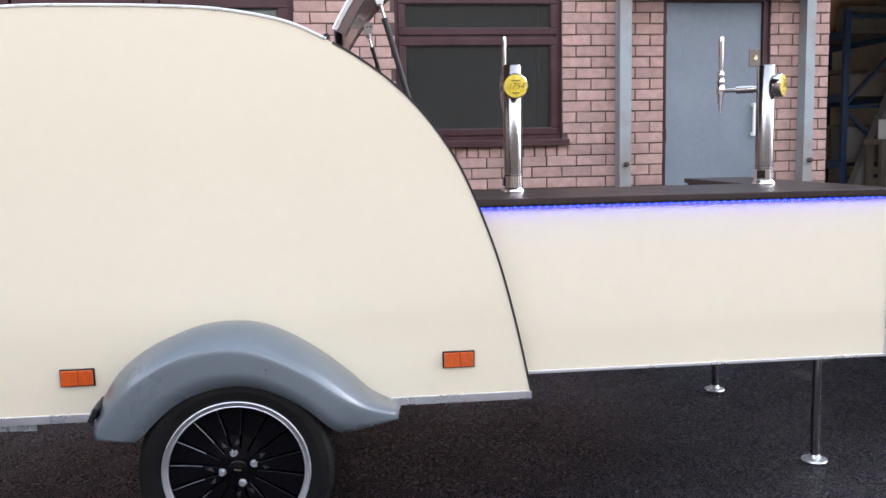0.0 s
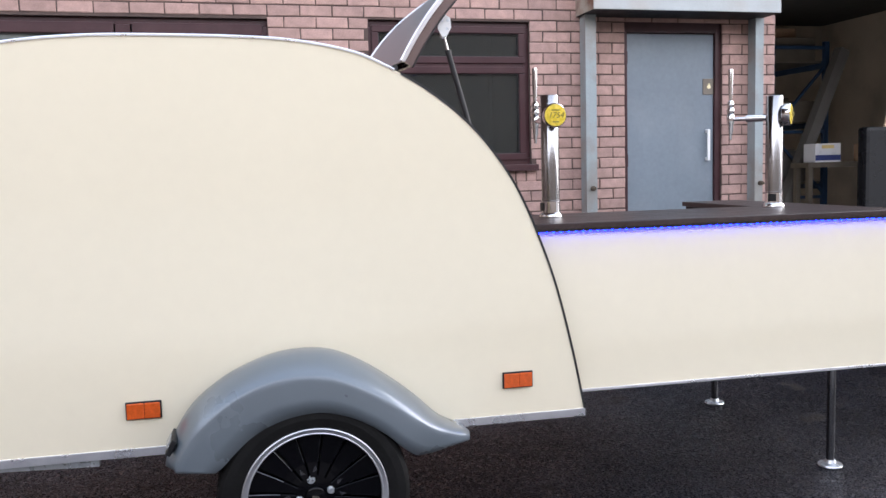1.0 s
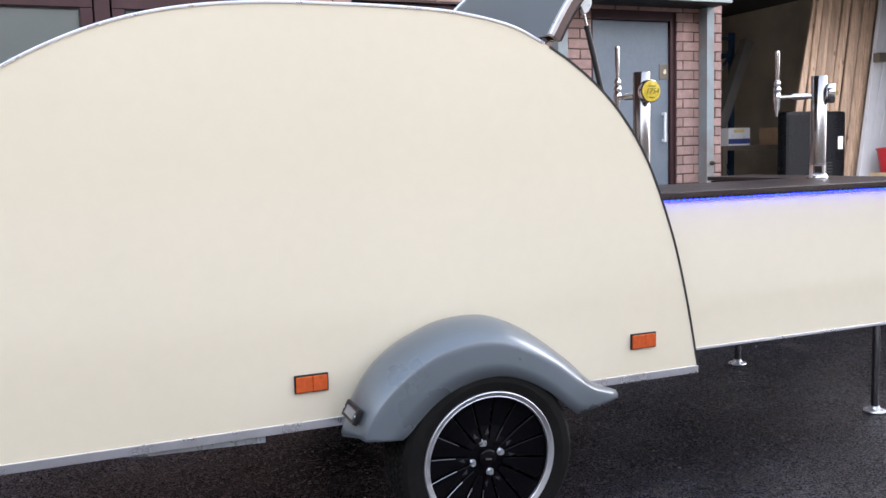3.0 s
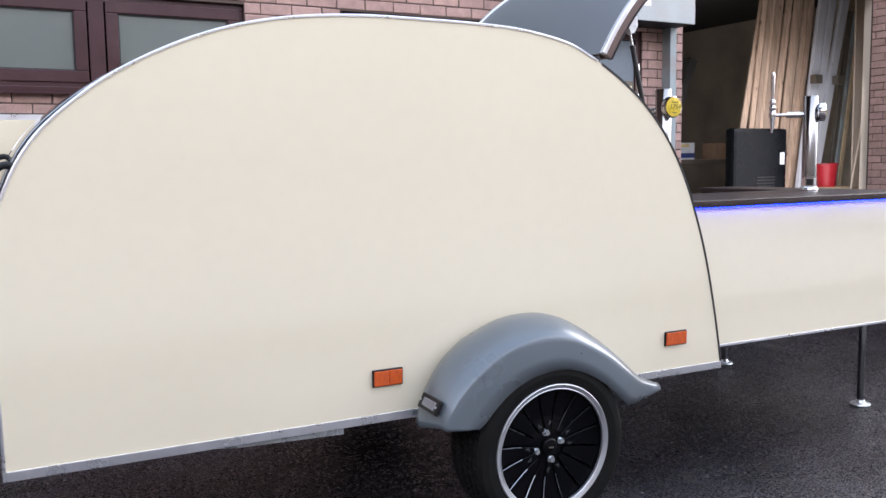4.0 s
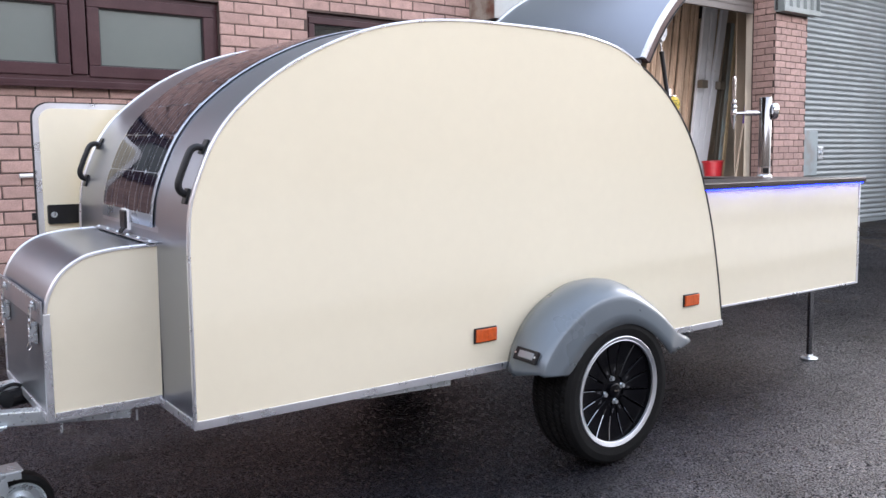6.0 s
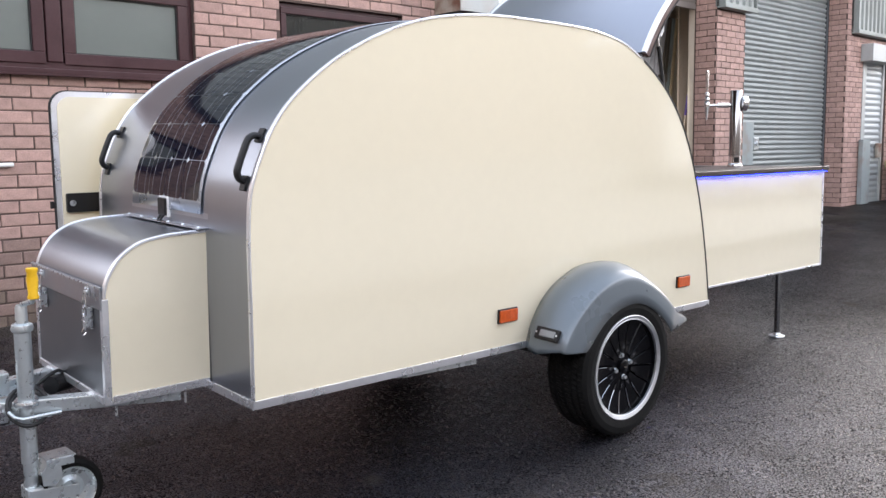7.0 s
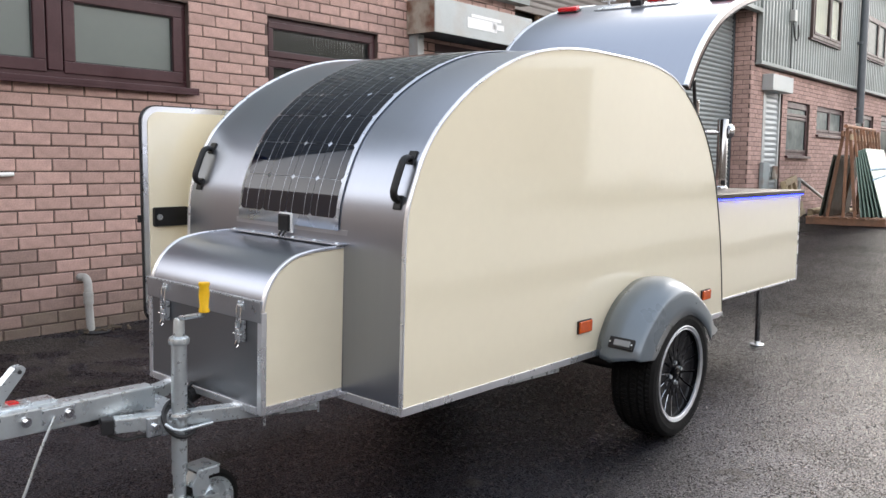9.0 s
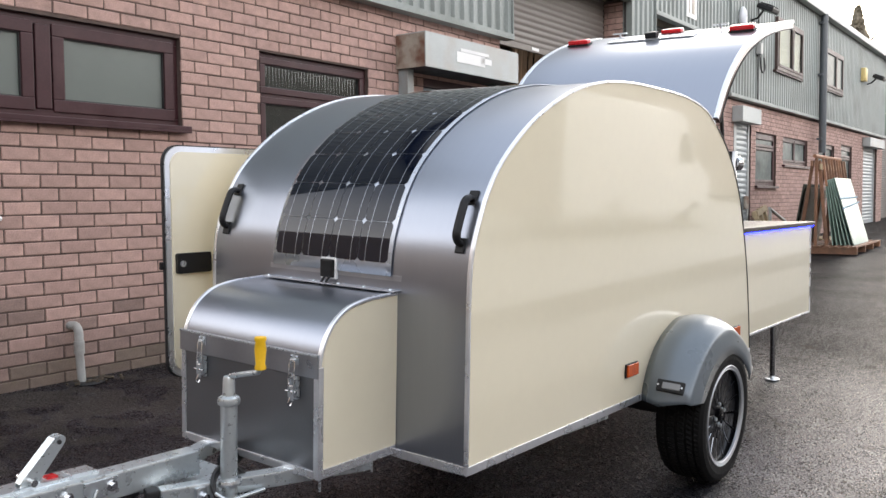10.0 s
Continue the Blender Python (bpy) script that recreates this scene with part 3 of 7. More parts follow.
# side faces of the bays (reveals) carry bricks too
def reveal(u, z1, facing, parent, depth=0.30, seed=5, z0=-0.1):
    rects = brick_rects(0.0, depth, z0, z1, [], 0.05)
    turn = Matrix.Translation((u + 0.009, 0.008, 0)) @ Matrix.Rotation(radians(90 if facing > 0 else -90), 4, 'Z')
    if facing < 0:
        turn = Matrix.Translation((u - 0.009, 0.008 + depth, 0)) @ Matrix.Rotation(radians(-90), 4, 'Z')
    joined_bricks("reveal_bricks", rects, parent, turn, seed)

# ---- brown framed windows ----
def window(name, u0, u1, z0, z1, lights, label, glass, v=0.045, fr=0.055, sill=True, frame_mat=None, depth=0.07, bar_w=0.052):
    """lights: panes as (u0, u1, z0, z1) of each casement in the frame; sill below."""
    fm = frame_mat or M["upvc"]
    w = thing(name, label, "window", MB, kind="structure")
    bm = bmesh.new()
    box(bm, u0, u1, v, v + depth, z1 - fr, z1, 0.004)
    box(bm, u0, u1, v, v + depth, z0, z0 + fr, 0.004)
    box(bm, u0, u0 + fr, v + 0.001, v + depth - .001, z0 + fr, z1 - fr, 0.004)
    box(bm, u1 - fr, u1, v + 0.001, v + depth - .001, z0 + fr, z1 - fr, 0.004)
    part("window_frame", bm, fm, w)
    for a, b, c, d in lights:
        cas = bmesh.new()
        s = bar_w
        box(cas, a, b, v - 0.012, v + 0.05, d - s, d, 0.006)
        box(cas, a, b, v - 0.012, v + 0.05, c, c + s, 0.006)
        box(cas, a, a + s, v - 0.011, v + 0.049, c + s, d - s, 0.006)
        box(cas, b - s, b, v - 0.011, v + 0.049, c + s, d - s, 0.006)
        cs = part("casement", cas, fm, w)
        pn = bmesh.new()
        box(pn, a + s - 0.004, b - s + 0.004, v + 0.018, v + 0.024, c + s - 0.004, d - s + 0.004)
        p = part("pane", pn, glass, cs)
        p.visible_shadow = False
        bead = bmesh.new()
        box(bead, a + s - 0.006, b - s + 0.006, v + 0.004, v + 0.016, c + s - .001, c + s + 0.008)
        box(bead, a + s - 0.006, b - s + 0.006, v + 0.004, v + 0.016, d - s - 0.008, d - s + .001)
        box(bead, a + s - .001, a + s + 0.008, v + 0.004, v + 0.016, c + s + .008, d - s - .008)
        box(bead, b - s - 0.008, b - s + .001, v + 0.004, v + 0.016, c + s + .008, d - s - .008)
        part("glazing_bead", bead, M["rubber"], cs)
    if sill:
        bm = bmesh.new()
        box(bm, u0 - 0.04, u1 + 0.04, -0.055, v + 0.02, z0 - 0.036, z0 - 0.001, 0.006)
        box(bm, u0 - 0.04, u1 + 0.04, -0.055, -0.043, z0 - 0.05, z0 - 0.034, 0.003)
        part("window_sill", bm, fm, w)
    return w

def glaze(u0, u1, z0, z1, fr, cols, rows=None):
    """Casements side by side; cols are the mullion places, rows the transom heights."""
    us = [u0 + fr, *cols, u1 - fr]
    zs = [z0 + fr, *(rows or []), z1 - fr]
    return [(us[i] + (0.0 if i == 0 else 0.012), us[i + 1] - (0.0 if i == len(us) - 2 else 0.012), zs[j] + (0 if j == 0 else .006), zs[j + 1] - (0 if j == len(zs) - 2 else .006))
            for i in range(len(us) - 1) for j in range(len(zs) - 1)]

u0, u1, z0, z1 = W1
window("window_1", u0, u1, z0, z1,
       [(-1.300, u1 - 0.035, z0 + 0.035, z1 - 0.035), (-2.30, -1.42, z0 + 0.035, z1 - 0.035), (-3.165, -2.44, z0 + 0.035, z1 - 0.035)],
       "long brown framed window with frosted panes above head height", M["frosted"], fr=0.05, bar_w=0.078)
bm = bmesh.new()
box(bm, -1.41, -1.312, 0.030, 0.11, z0 + 0.05, z1 - 0.05, 0.006)
box(bm, -2.42, -2.32, 0.030, 0.11, z0 + 0.05, z1 - 0.05, 0.006)
part("mullion", bm, M["upvc"], bpy.data.objects["window_1"])
u0, u1, z0, z1 = W2
window("window_2", u0, u1, z0, z1, [(u0 + .03, u1 - .03, 2.045, z1 - .035), (u0 + .03, u1 - .03, z0 + .035, 2.02)],
       "brown framed window with reeded glass and a hinged top light", M["reeded"], fr=0.05)
bm = bmesh.new()
box(bm, u0 + 0.05, u1 - 0.05, 0.048, 0.11, 2.012, 2.055, 0.004)
part("transom", bm, M["upvc"], bpy.data.objects["window_2"])
FB = "far brown framed window in the brick storey"
for nm, hole, cols, rows in (("window_3", LW1, [], [2.17]), ("window_4", LW2, [16.04], None), ("window_5", LW3, [18.98], None), ("window_6", LW4, [], [2.2])):
    a, b, c, d = hole
    window(nm, a, b, c, d, glaze(a, b, c, d, 0.07, cols, rows), FB, M["net_pane"] if nm in ("window_3", "window_4") else M["grey_pane"], fr=0.07)

# rooms behind the windows; their dimness is put into the dark wall colour
def back_box(name, a, b, c, d, v0, v1, material, label):
    bm = bmesh.new()
    t = bmesh.new()
    box(t, a, b, v0, v1, c, d)
    fs = [f for f in t.faces if all(abs(v.co.y - v0) < 1e-4 for v in f.verts)]
    bmesh.ops.delete(t, geom=fs, context='FACES')
    add(bm, t)
    tagged(part(name, bm, material, m=MB), label, "wall", kind="structure")
for u in (-0.66, -1.74):
    t = thing("sill_pot", "white pot blurred behind the frosted glass", "pot", MB, group="sill pots")
    bm = bmesh.new(); revolve(bm, [(0, 0), (0.05, 0), (0.065, 0.15), (0.06, 0.15), (0.048, 0.01), (0, 0.01)], 20, Matrix.Translation((u, 0.22, 1.836))); part("pot", bm, M["white"], t)
    t = thing("inner_sill", "white inner sill under a pot", "sill", MB, kind="structure")
    bm = bmesh.new(); box(bm, u - 0.3, u + 0.3, 0.13, 0.33, 1.80, 1.835); part("board", bm, M["white"], t)
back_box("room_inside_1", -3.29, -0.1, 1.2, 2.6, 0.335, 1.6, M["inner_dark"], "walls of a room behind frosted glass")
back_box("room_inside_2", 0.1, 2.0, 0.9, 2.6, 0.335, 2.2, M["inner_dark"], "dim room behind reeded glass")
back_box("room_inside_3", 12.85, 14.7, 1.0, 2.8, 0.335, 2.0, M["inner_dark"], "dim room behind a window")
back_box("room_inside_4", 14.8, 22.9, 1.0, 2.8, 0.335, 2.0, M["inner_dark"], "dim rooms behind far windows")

# ---- grey personnel door with its shutter housing ----
def grey_door():
    d = thing("door_1", "closed grey steel door in a brown frame", "door", MB, kind="structure")
    bm = bmesh.new()
    box(bm, 2.43, 2.468, 0.03, 0.15, -0.05, 2.40, 0.004)
    box(bm, 3.262, 3.31, 0.03, 0.15, -0.05, 2.40, 0.004)
    box(bm, 2.469, 3.261, 0.03, 0.15, 2.295, 2.40, 0.004)
    part("door_frame", bm, M["upvc"], d)
    bm = bmesh.new()
    box(bm, 2.472, 3.258, 0.055, 0.10, 0.02, 2.29, 0.004)
    leaf = part("leaf", bm, M["door_grey"], d)
    bm = bmesh.new()
    box(bm, 3.160, 3.256, 0.049, 0.056, 1.80, 1.93, 0.002)
    lp = part("lock_plate", bm, M["plate"], leaf, "dark bronze lock plate")
    bm = bmesh.new()
    cyl(bm, (3.212, 0.0495, 1.862), (3.212, 0.042, 1.862), 0.016)
    cyl(bm, (3.212, 0.0495, 1.880), (3.212, 0.040, 1.880), 0.010)
    part("lock_cylinder", bm, M["brass"], leaf)
    bm = bmesh.new()
    box(bm, 3.185, 3.209, 0.012, 0.026, 1.255, 1.513, 0.005)
    box(bm, 3.185, 3.209, 0.02, 0.056, 1.255, 1.282, 0.004)
    box(bm, 3.185, 3.209, 0.02, 0.056, 1.486, 1.513, 0.004)
    part("pull_handle", bm, M["white"], leaf, "white pull handle")
    bm = bmesh.new()
    for z in (0.35, 1.22, 2.05):
        box(bm, 2.455, 2.478, 0.042, 0.056, z, z + 0.10, 0.003)
    part("hinge", bm, M["upvc"], leaf)
grey_door()

def shutter_guides():
    g = thing("door_shutter_housing", "grey steel shutter housing with guide rails round the grey door", "shutter", MB)
    for a, b in ((2.045, 2.135), (3.545, 3.62)):
        bm = bmesh.new()
        # an open folded channel
        sec = [(a, -0.004), (a, -0.112), (b, -0.112), (b, -0.004), (b - 0.006, -0.004), (b - 0.006, -0.104), (a + 0.006, -0.104), (a + 0.006, -0.004)]
        f = bm.faces.new([bm.verts.new((p, q, ground_z(a, 3.6))) for p, q in sec])
        for v in bmesh.ops.extrude_face_region(bm, geom=[f])["geom"]:
            if isinstance(v, bmesh.types.BMVert):
                v.co.z = 2.62
        r = part("guide_rail", bm, M["post"], g)
        bm = bmesh.new()
        cx = a + 0.05
        cyl(bm, (cx, -0.111, 1.057), (cx, -0.135, 1.057), 0.020, n=10)
        cyl(bm, (cx, -0.13, 1.057), (cx, -0.16, 1.057), 0.011, n=10)
        part("stop_bolt", bm, M["bark"], r, "rusty dark stop bolt")
    bm = bmesh.new()
    box(bm, 2.015, 3.615, -0.345, -0.335, 2.405, 2.72, 0.003)
    box(bm, 2.015, 3.615, -0.335, -0.004, 2.712, 2.72)
    f = part("front_cover", bm, M["box_grey"], g)
    bm = bmesh.new()
    box(bm, 2.5, 2.98, -0.349, -0.3452, 2.50, 2.60)
    box(bm, 2.56, 3.05, -0.349, -0.3452, 2.605, 2.635)
    box(bm, 2.9, 3.1, -0.349, -0.3452, 2.53, 2.585)
    part("worn_patch", bm, M["white"], f, "whitewashed patches")
    for u in (2.012, 3.612):
        bm = bmesh.new()
        box(bm, u, u + 0.006, -0.335, -0.004, 2.405, 2.71)
        part("end_plate", bm, M["rust"], g, "rusty end plate")
    bm = bmesh.new()
    box(bm, 2.02, 3.61, -0.33, -0.004, 2.405, 2.411)
    part("under_cover", bm, M["chassis"], g)
shutter_guides()

# ---- sheet cladding above the brick ----
def corrugated(bm, u0, u1, z0, z1, v=-0.06, period=0.166, depth=0.032, back=0.0):
    prof = [(0, 0), (0.30, 0), (0.42, 1), (0.80, 1), (0.92, 0)]
    pts = []
    k = 0
    while True:
        s = u0 + k * period
        if s >= u1:
            break
        for f, h in prof:
            if s + f * period <= u1:
                pts.append((s + f * period, v - depth * h))
        k += 1
    lo = [bm.verts.new((u, w, z0)) for u, w in pts]
    hi = [bm.verts.new((u, w, z1)) for u, w in pts]
    for i in range(len(pts) - 1):
        bm.faces.new((lo[i], lo[i + 1], hi[i + 1], hi[i]))

EAVES = 5.42
def cladding(name, u0, u1, z0, z1):
    c = thing(name, "grey ribbed sheet cladding above the brick", "wall", MB, kind="structure")
    bm = bmesh.new()
    corrugated(bm, u0, u1, z0 + 0.03, z1)
    part("sheet", bm, M["clad"], c)
    bm = bmesh.new()
    box(bm, u0, u1, -0.125, 0.0, z0 - 0.012, z0 + 0.006, 0.002)
    box(bm, u0, u1, -0.125, -0.112, z0 + 0.006, z0 + 0.05, 0.002)
    part("drip_flashing", bm, M["clad"], c)
    bm = bmesh.new()
    for u in (u0, u1 - 0.012):
        box(bm, u, u + 0.012, -0.118, 0.02, z0 + 0.006, z1)
    part("end_trim", bm, M["clad"], c)
    bm = bmesh.new()
    box(bm, u0, u1, -0.03, 0.004, z0 + 0.008, z1)
    part("backing", bm, M["ceiling"], c)
cladding("cladding_1", -3.55, 3.90, 2.935, EAVES)
cladding("cladding_2", 6.98, 7.83, 2.975, EAVES)
cladding("cladding_3", 11.20, 26.4, 2.985, EAVES)
cladding("cladding_4", 3.90, 6.98, 3.90, EAVES)
cladding("cladding_5", 7.83, 11.20, 3.86, EAVES)
cladding("cladding_6", 26.4, 48.0, 3.90, EAVES)

def roof():
    bm = bmesh.new()
    box(bm, -3.62, 48.1, -0.26, -0.12, EAVES - 0.02, EAVES + 0.13, 0.02)
    tagged(part("gutter", bm, M["gutter"], m=MB), "pale gutter along the eaves", "gutter", kind="structure")
    bm = bmesh.new()
    a = [bm.verts.new(p) for p in ((-3.68, -0.14, EAVES + 0.1), (48.2, -0.14, EAVES + 0.1), (48.2, 7, EAVES + 1.5), (-3.68, 7, EAVES + 1.5))]
    b = [bm.verts.new(v.co + Vector((0, 0, 0.08))) for v in a]
    bm.faces.new(a[::-1]); bm.faces.new(b)
    for k in range(4):
        bm.faces.new((a[k], a[(k + 1) % 4], b[(k + 1) % 4], b[k]))
    tagged(part("roof", bm, M["gutter"], m=MB), "low pitched grey sheet roof", "roof", kind="structure")
roof()
bm = bmesh.new()
box(bm, -3.55, -3.30, 0.335, 7.0, -0.3, EAVES + 0.05)
box(bm, -3.55, 48.0, 7.0, 7.3, -0.3, EAVES + 1.2)
tagged(part("wall_rear", bm, M["mortar"], m=MB), "plain rear and end walls of the workshop row", "wall", kind="structure")

# upper windows in the cladding
for nm, a, b, c, d in (("window_7", 13.94, 15.95, 3.74, 4.80), ("window_8", 18.04, 19.96, 3.76, 4.74)):
    w = window(nm, a, b, c, d, glaze(a, b, c, d, 0.07, [a + (b - a) * 0.57]), "brown framed upper window in the sheet cladding", M["clear_upper"] if nm == "window_7" else M["grey_pane"], v=-0.155, fr=0.07, frame_mat=M["upvc_far"])
    bm = bmesh.new()
    box(bm, a + .02, b - .02, -0.09, -0.075, c + .02, d - .02)
    part("blind", bm, M["blind"] if nm == "window_7" else M["inner_dark"], w, "pale blind behind the glass")

# ---- roller shutters ----
def slats(bm, u0, u1, z0, z1, v, pitch=0.076, bulge=0.014):
    z = z0
    rows = []
    while z < z1:
        for f, h in ((0.0, 0), (0.1, 0.15), (0.3, 0.85), (0.5, 1.0), (0.7, 0.85), (0.9, 0.15)):
            if z + f * pitch <= z1:
                rows.append((z + f * pitch, v - bulge * h))
        z += pitch
    lo = [bm.verts.new((u0, w, q)) for q, w in rows]
    hi = [bm.verts.new((u1, w, q)) for q, w in rows]
    for i in range(len(rows) - 1):
        bm.faces.new((lo[i], hi[i], hi[i + 1], lo[i + 1]))

def roller(name, u0, u1, z0, z1, v, material, label, rails=0.06, bottom=True, pitch=0.076, rail_mat=None, bulge=0.014):
    r = thing(name, label, "shutter", MB, kind="structure")
    bm = bmesh.new()
    slats(bm, u0, u1, z0 + 0.06, z1, v, pitch, bulge)
    part("curtain", bm, material, r, smooth=True)
    if bottom:
        bm = bmesh.new()
        box(bm, u0 + .002, u1 - .002, v - 0.02, v + 0.02, z0, z0 + 0.07, 0.004)
        part("bottom_rail", bm, material, r)
    if rails:
        for a, b in ((u0 - rails + .02, u0 + .02), (u1 - .02, u1 + rails - .02)):
            bm = bmesh.new()
            box(bm, a, b, v - 0.035, v + 0.03, ground_z(a, 3.7) if z0 < 1 else z0 - 2.6, z1, 0.004)
            part("guide_channel", bm, rail_mat or M["gutter"], r)
    return r

r1 = roller("shutter_1", 3.86, 6.94, 2.975, 3.95, 0.30, M["shutter_brown"], "half raised brown-grey roller shutter of the open bay", rails=0)
bm = bmesh.new()
box(bm, 4.95, 5.12, 0.274, 0.279, 2.995, 3.03)
part("maker_plate", bm, M["white"], r1)
r2 = roller("shutter_2", 7.77, 11.02, ground_z(9, 4), 3.9, 0.35, M["shutter"], "closed grey roller shutter with shadowed slats", rail_mat=M["dpipe"], bulge=0.024)
bm = bmesh.new()
box(bm, 8.0, 8.62, 0.30, 0.34, 0.9, 1.52, 0.006)
part("wicket_panel", bm, M["post"], r2)
bm = bmesh.new()
box(bm, 8.66, 8.80, 0.31, 0.335, 1.12, 1.30, 0.006)
cyl(bm, (8.73, 0.31, 1.21), (8.73, 0.29, 1.21), 0.03)
part("lock_box", bm, M["zinc"], r2)
r3 = roller("shutter_3", 11.84, 12.70, ground_z(12.3, 4), 2.60, 0.06, M["shutter_white"], "white narrow roller shutter over a doorway", pitch=0.1)
bm = bmesh.new()
box(bm, 11.72, 11.86, -0.01, 0.10, ground_z(12, 4), 2.66, 0.006)
part("door_post", bm, M["box_grey"], r3)
bm = bmesh.new()
box(bm, 11.62, 11.94, -0.09, -0.012, ground_z(12, 4), 1.26, 0.01)
part("cover_panel", bm, M["post"], r3, "grey steel cover panel")
bm = bmesh.new()
box(bm, 12.45, 12.62, -0.02, 0.03, 0.95, 1.20, 0.01)
part("lock_box", bm, M["rust"], r3)
bm = bmesh.new()
box(bm, 11.60, 12.72, -0.205, -0.005, 2.55, 2.835, 0.01)
part("shutter_box", bm, M["box_grey"], r3, "grey shutter box")
r4 = roller("shutter_4", 23.55, 25.55, ground_z(24, 4), 2.7, 0.10, M["shutter_white"], "white roller shutter at the far end", pitch=0.1)
bm = bmesh.new()
box(bm, 23.3, 25.6, -0.22, -0.005, 2.60, 2.86, 0.01)
part("shutter_box", bm, M["box_grey"], r4)
roller("shutter_5", 26.55, 29.95, ground_z(28, 4), 3.95, 0.32, M["shutter_brown"], "dark roller shutter at the far end")

# unit number plate: plain bars
def unit_plate():
    t = thing("unit_plate", "white plate with dark marks on the cladding", "sign", MB)
    bm = bmesh.new()
    box(bm, 9.06, 9.50, -0.10, -0.095, 4.02, 4.42, 0.002)
    part("board", bm, M["white"], t)
    bm = bmesh.new()
    box(bm, 9.16, 9.21, -0.103, -0.1002, 4.09, 4.35)
    box(bm, 9.28, 9.40, -0.103, -0.1002, 4.09, 4.35)
    part("marks", bm, M["plate"], t)
unit_plate()

def downpipe():
    t = thing("downpipe", "dark round downpipe running up the cladding", "pipe", MB)
    bm = bmesh.new()
    cyl(bm, (17.60, -0.20, 2.2), (17.60, -0.20, EAVES), 0.085, n=16)
    part("pipe", bm, M["dpipe"], t, smooth=True)
    for z in (2.5, 4.0, 5.2):
        bm = bmesh.new()
        box(bm, 17.49, 17.71, -0.21, -0.09, z, z + 0.05, 0.006)
        part("bracket", bm, M["dpipe"], t)
downpipe()

def wall_lamp(u, z, name="floodlight", label="dark floodlight on a bracket on the cladding"):
    t = thing(name, label, "lamp", MB)
    bm = bmesh.new()
    tube(bm, [(u + 0.25, -0.09, z - 0.12), (u + 0.20, -0.22, z - 0.10), (u + 0.05, -0.36, z - 0.01)], 0.022, 8)
    part("bracket", bm, M["plastic"], t)
    m = Matrix.Translation((u, -0.46, z)) @ Matrix.Rotation(radians(24), 4, 'X')
    bm = bmesh.new()
    box(bm, -0.21, 0.21, -0.15, 0.15, -0.045, 0.045, 0.02, m)
    for k in range(5):
        box(bm, -0.17 + 0.075 * k, -0.14 + 0.075 * k, -0.12, 0.12, 0.044, 0.07, 0.004, m)
    part("lamp_head", bm, M["plastic"], t)
    bm = bmesh.new()
    box(bm, -0.18, 0.18, -0.12, 0.12, -0.052, -0.046, 0.002, m)
    part("lens", bm, M["grey_pane"], t)
wall_lamp(12.15, 4.60)
wall_lamp(23.05, 4.50)
t = thing("alarm_box", "yellow alarm box on the cladding", "alarm", MB)
bm = bmesh.new()
box(bm, 22.45, 22.75, -0.22, -0.06, 4.38, 4.76, 0.05)
part("case", bm, M["alarm"], t, smooth=True)
t = thing("cable_loop", "black cable looped down the cladding", "cable", MB)
bm = bmesh.new()
tube(bm, spline([(12.72, -0.15, 3.95), (12.74, -0.16, 3.78), (12.80, -0.16, 3.62), (12.93, -0.16, 3.56), (13.04, -0.16, 3.66), (13.02, -0.15, 3.86)], 24), 0.014, 6)
tube(bm, [(12.74, -0.115, 5.3), (12.745, -0.115, 4.2), (12.76, -0.115, 3.01)], 0.012, 6)
part("cable", bm, M["rubber"], t, smooth=True)
bm = bmesh.new()
box(bm, 12.66, 12.79, -0.2, -0.1, 3.88, 4.10, 0.02)
part("switch", bm, M["box_grey"], t)
t = thing("bulkhead_lamp", "pale oval lamp on the sheet cladding", "lamp", MB)
bm = bmesh.new()
cyl(bm, (11.70, -0.06, 4.40), (11.70, -0.13, 4.40), 0.10, n=20)
part("back_plate", bm, M["gutter"], t)
bm = bmesh.new()
bmesh.ops.create_uvsphere(bm, u_segments=20, v_segments=12, radius=0.12, matrix=Matrix.Translation((11.70, -0.15, 4.40)) @ Matrix.Diagonal((1.0, 0.6, 1.75, 1)))
part("globe", bm, M["upvc_white"], t, smooth=True)

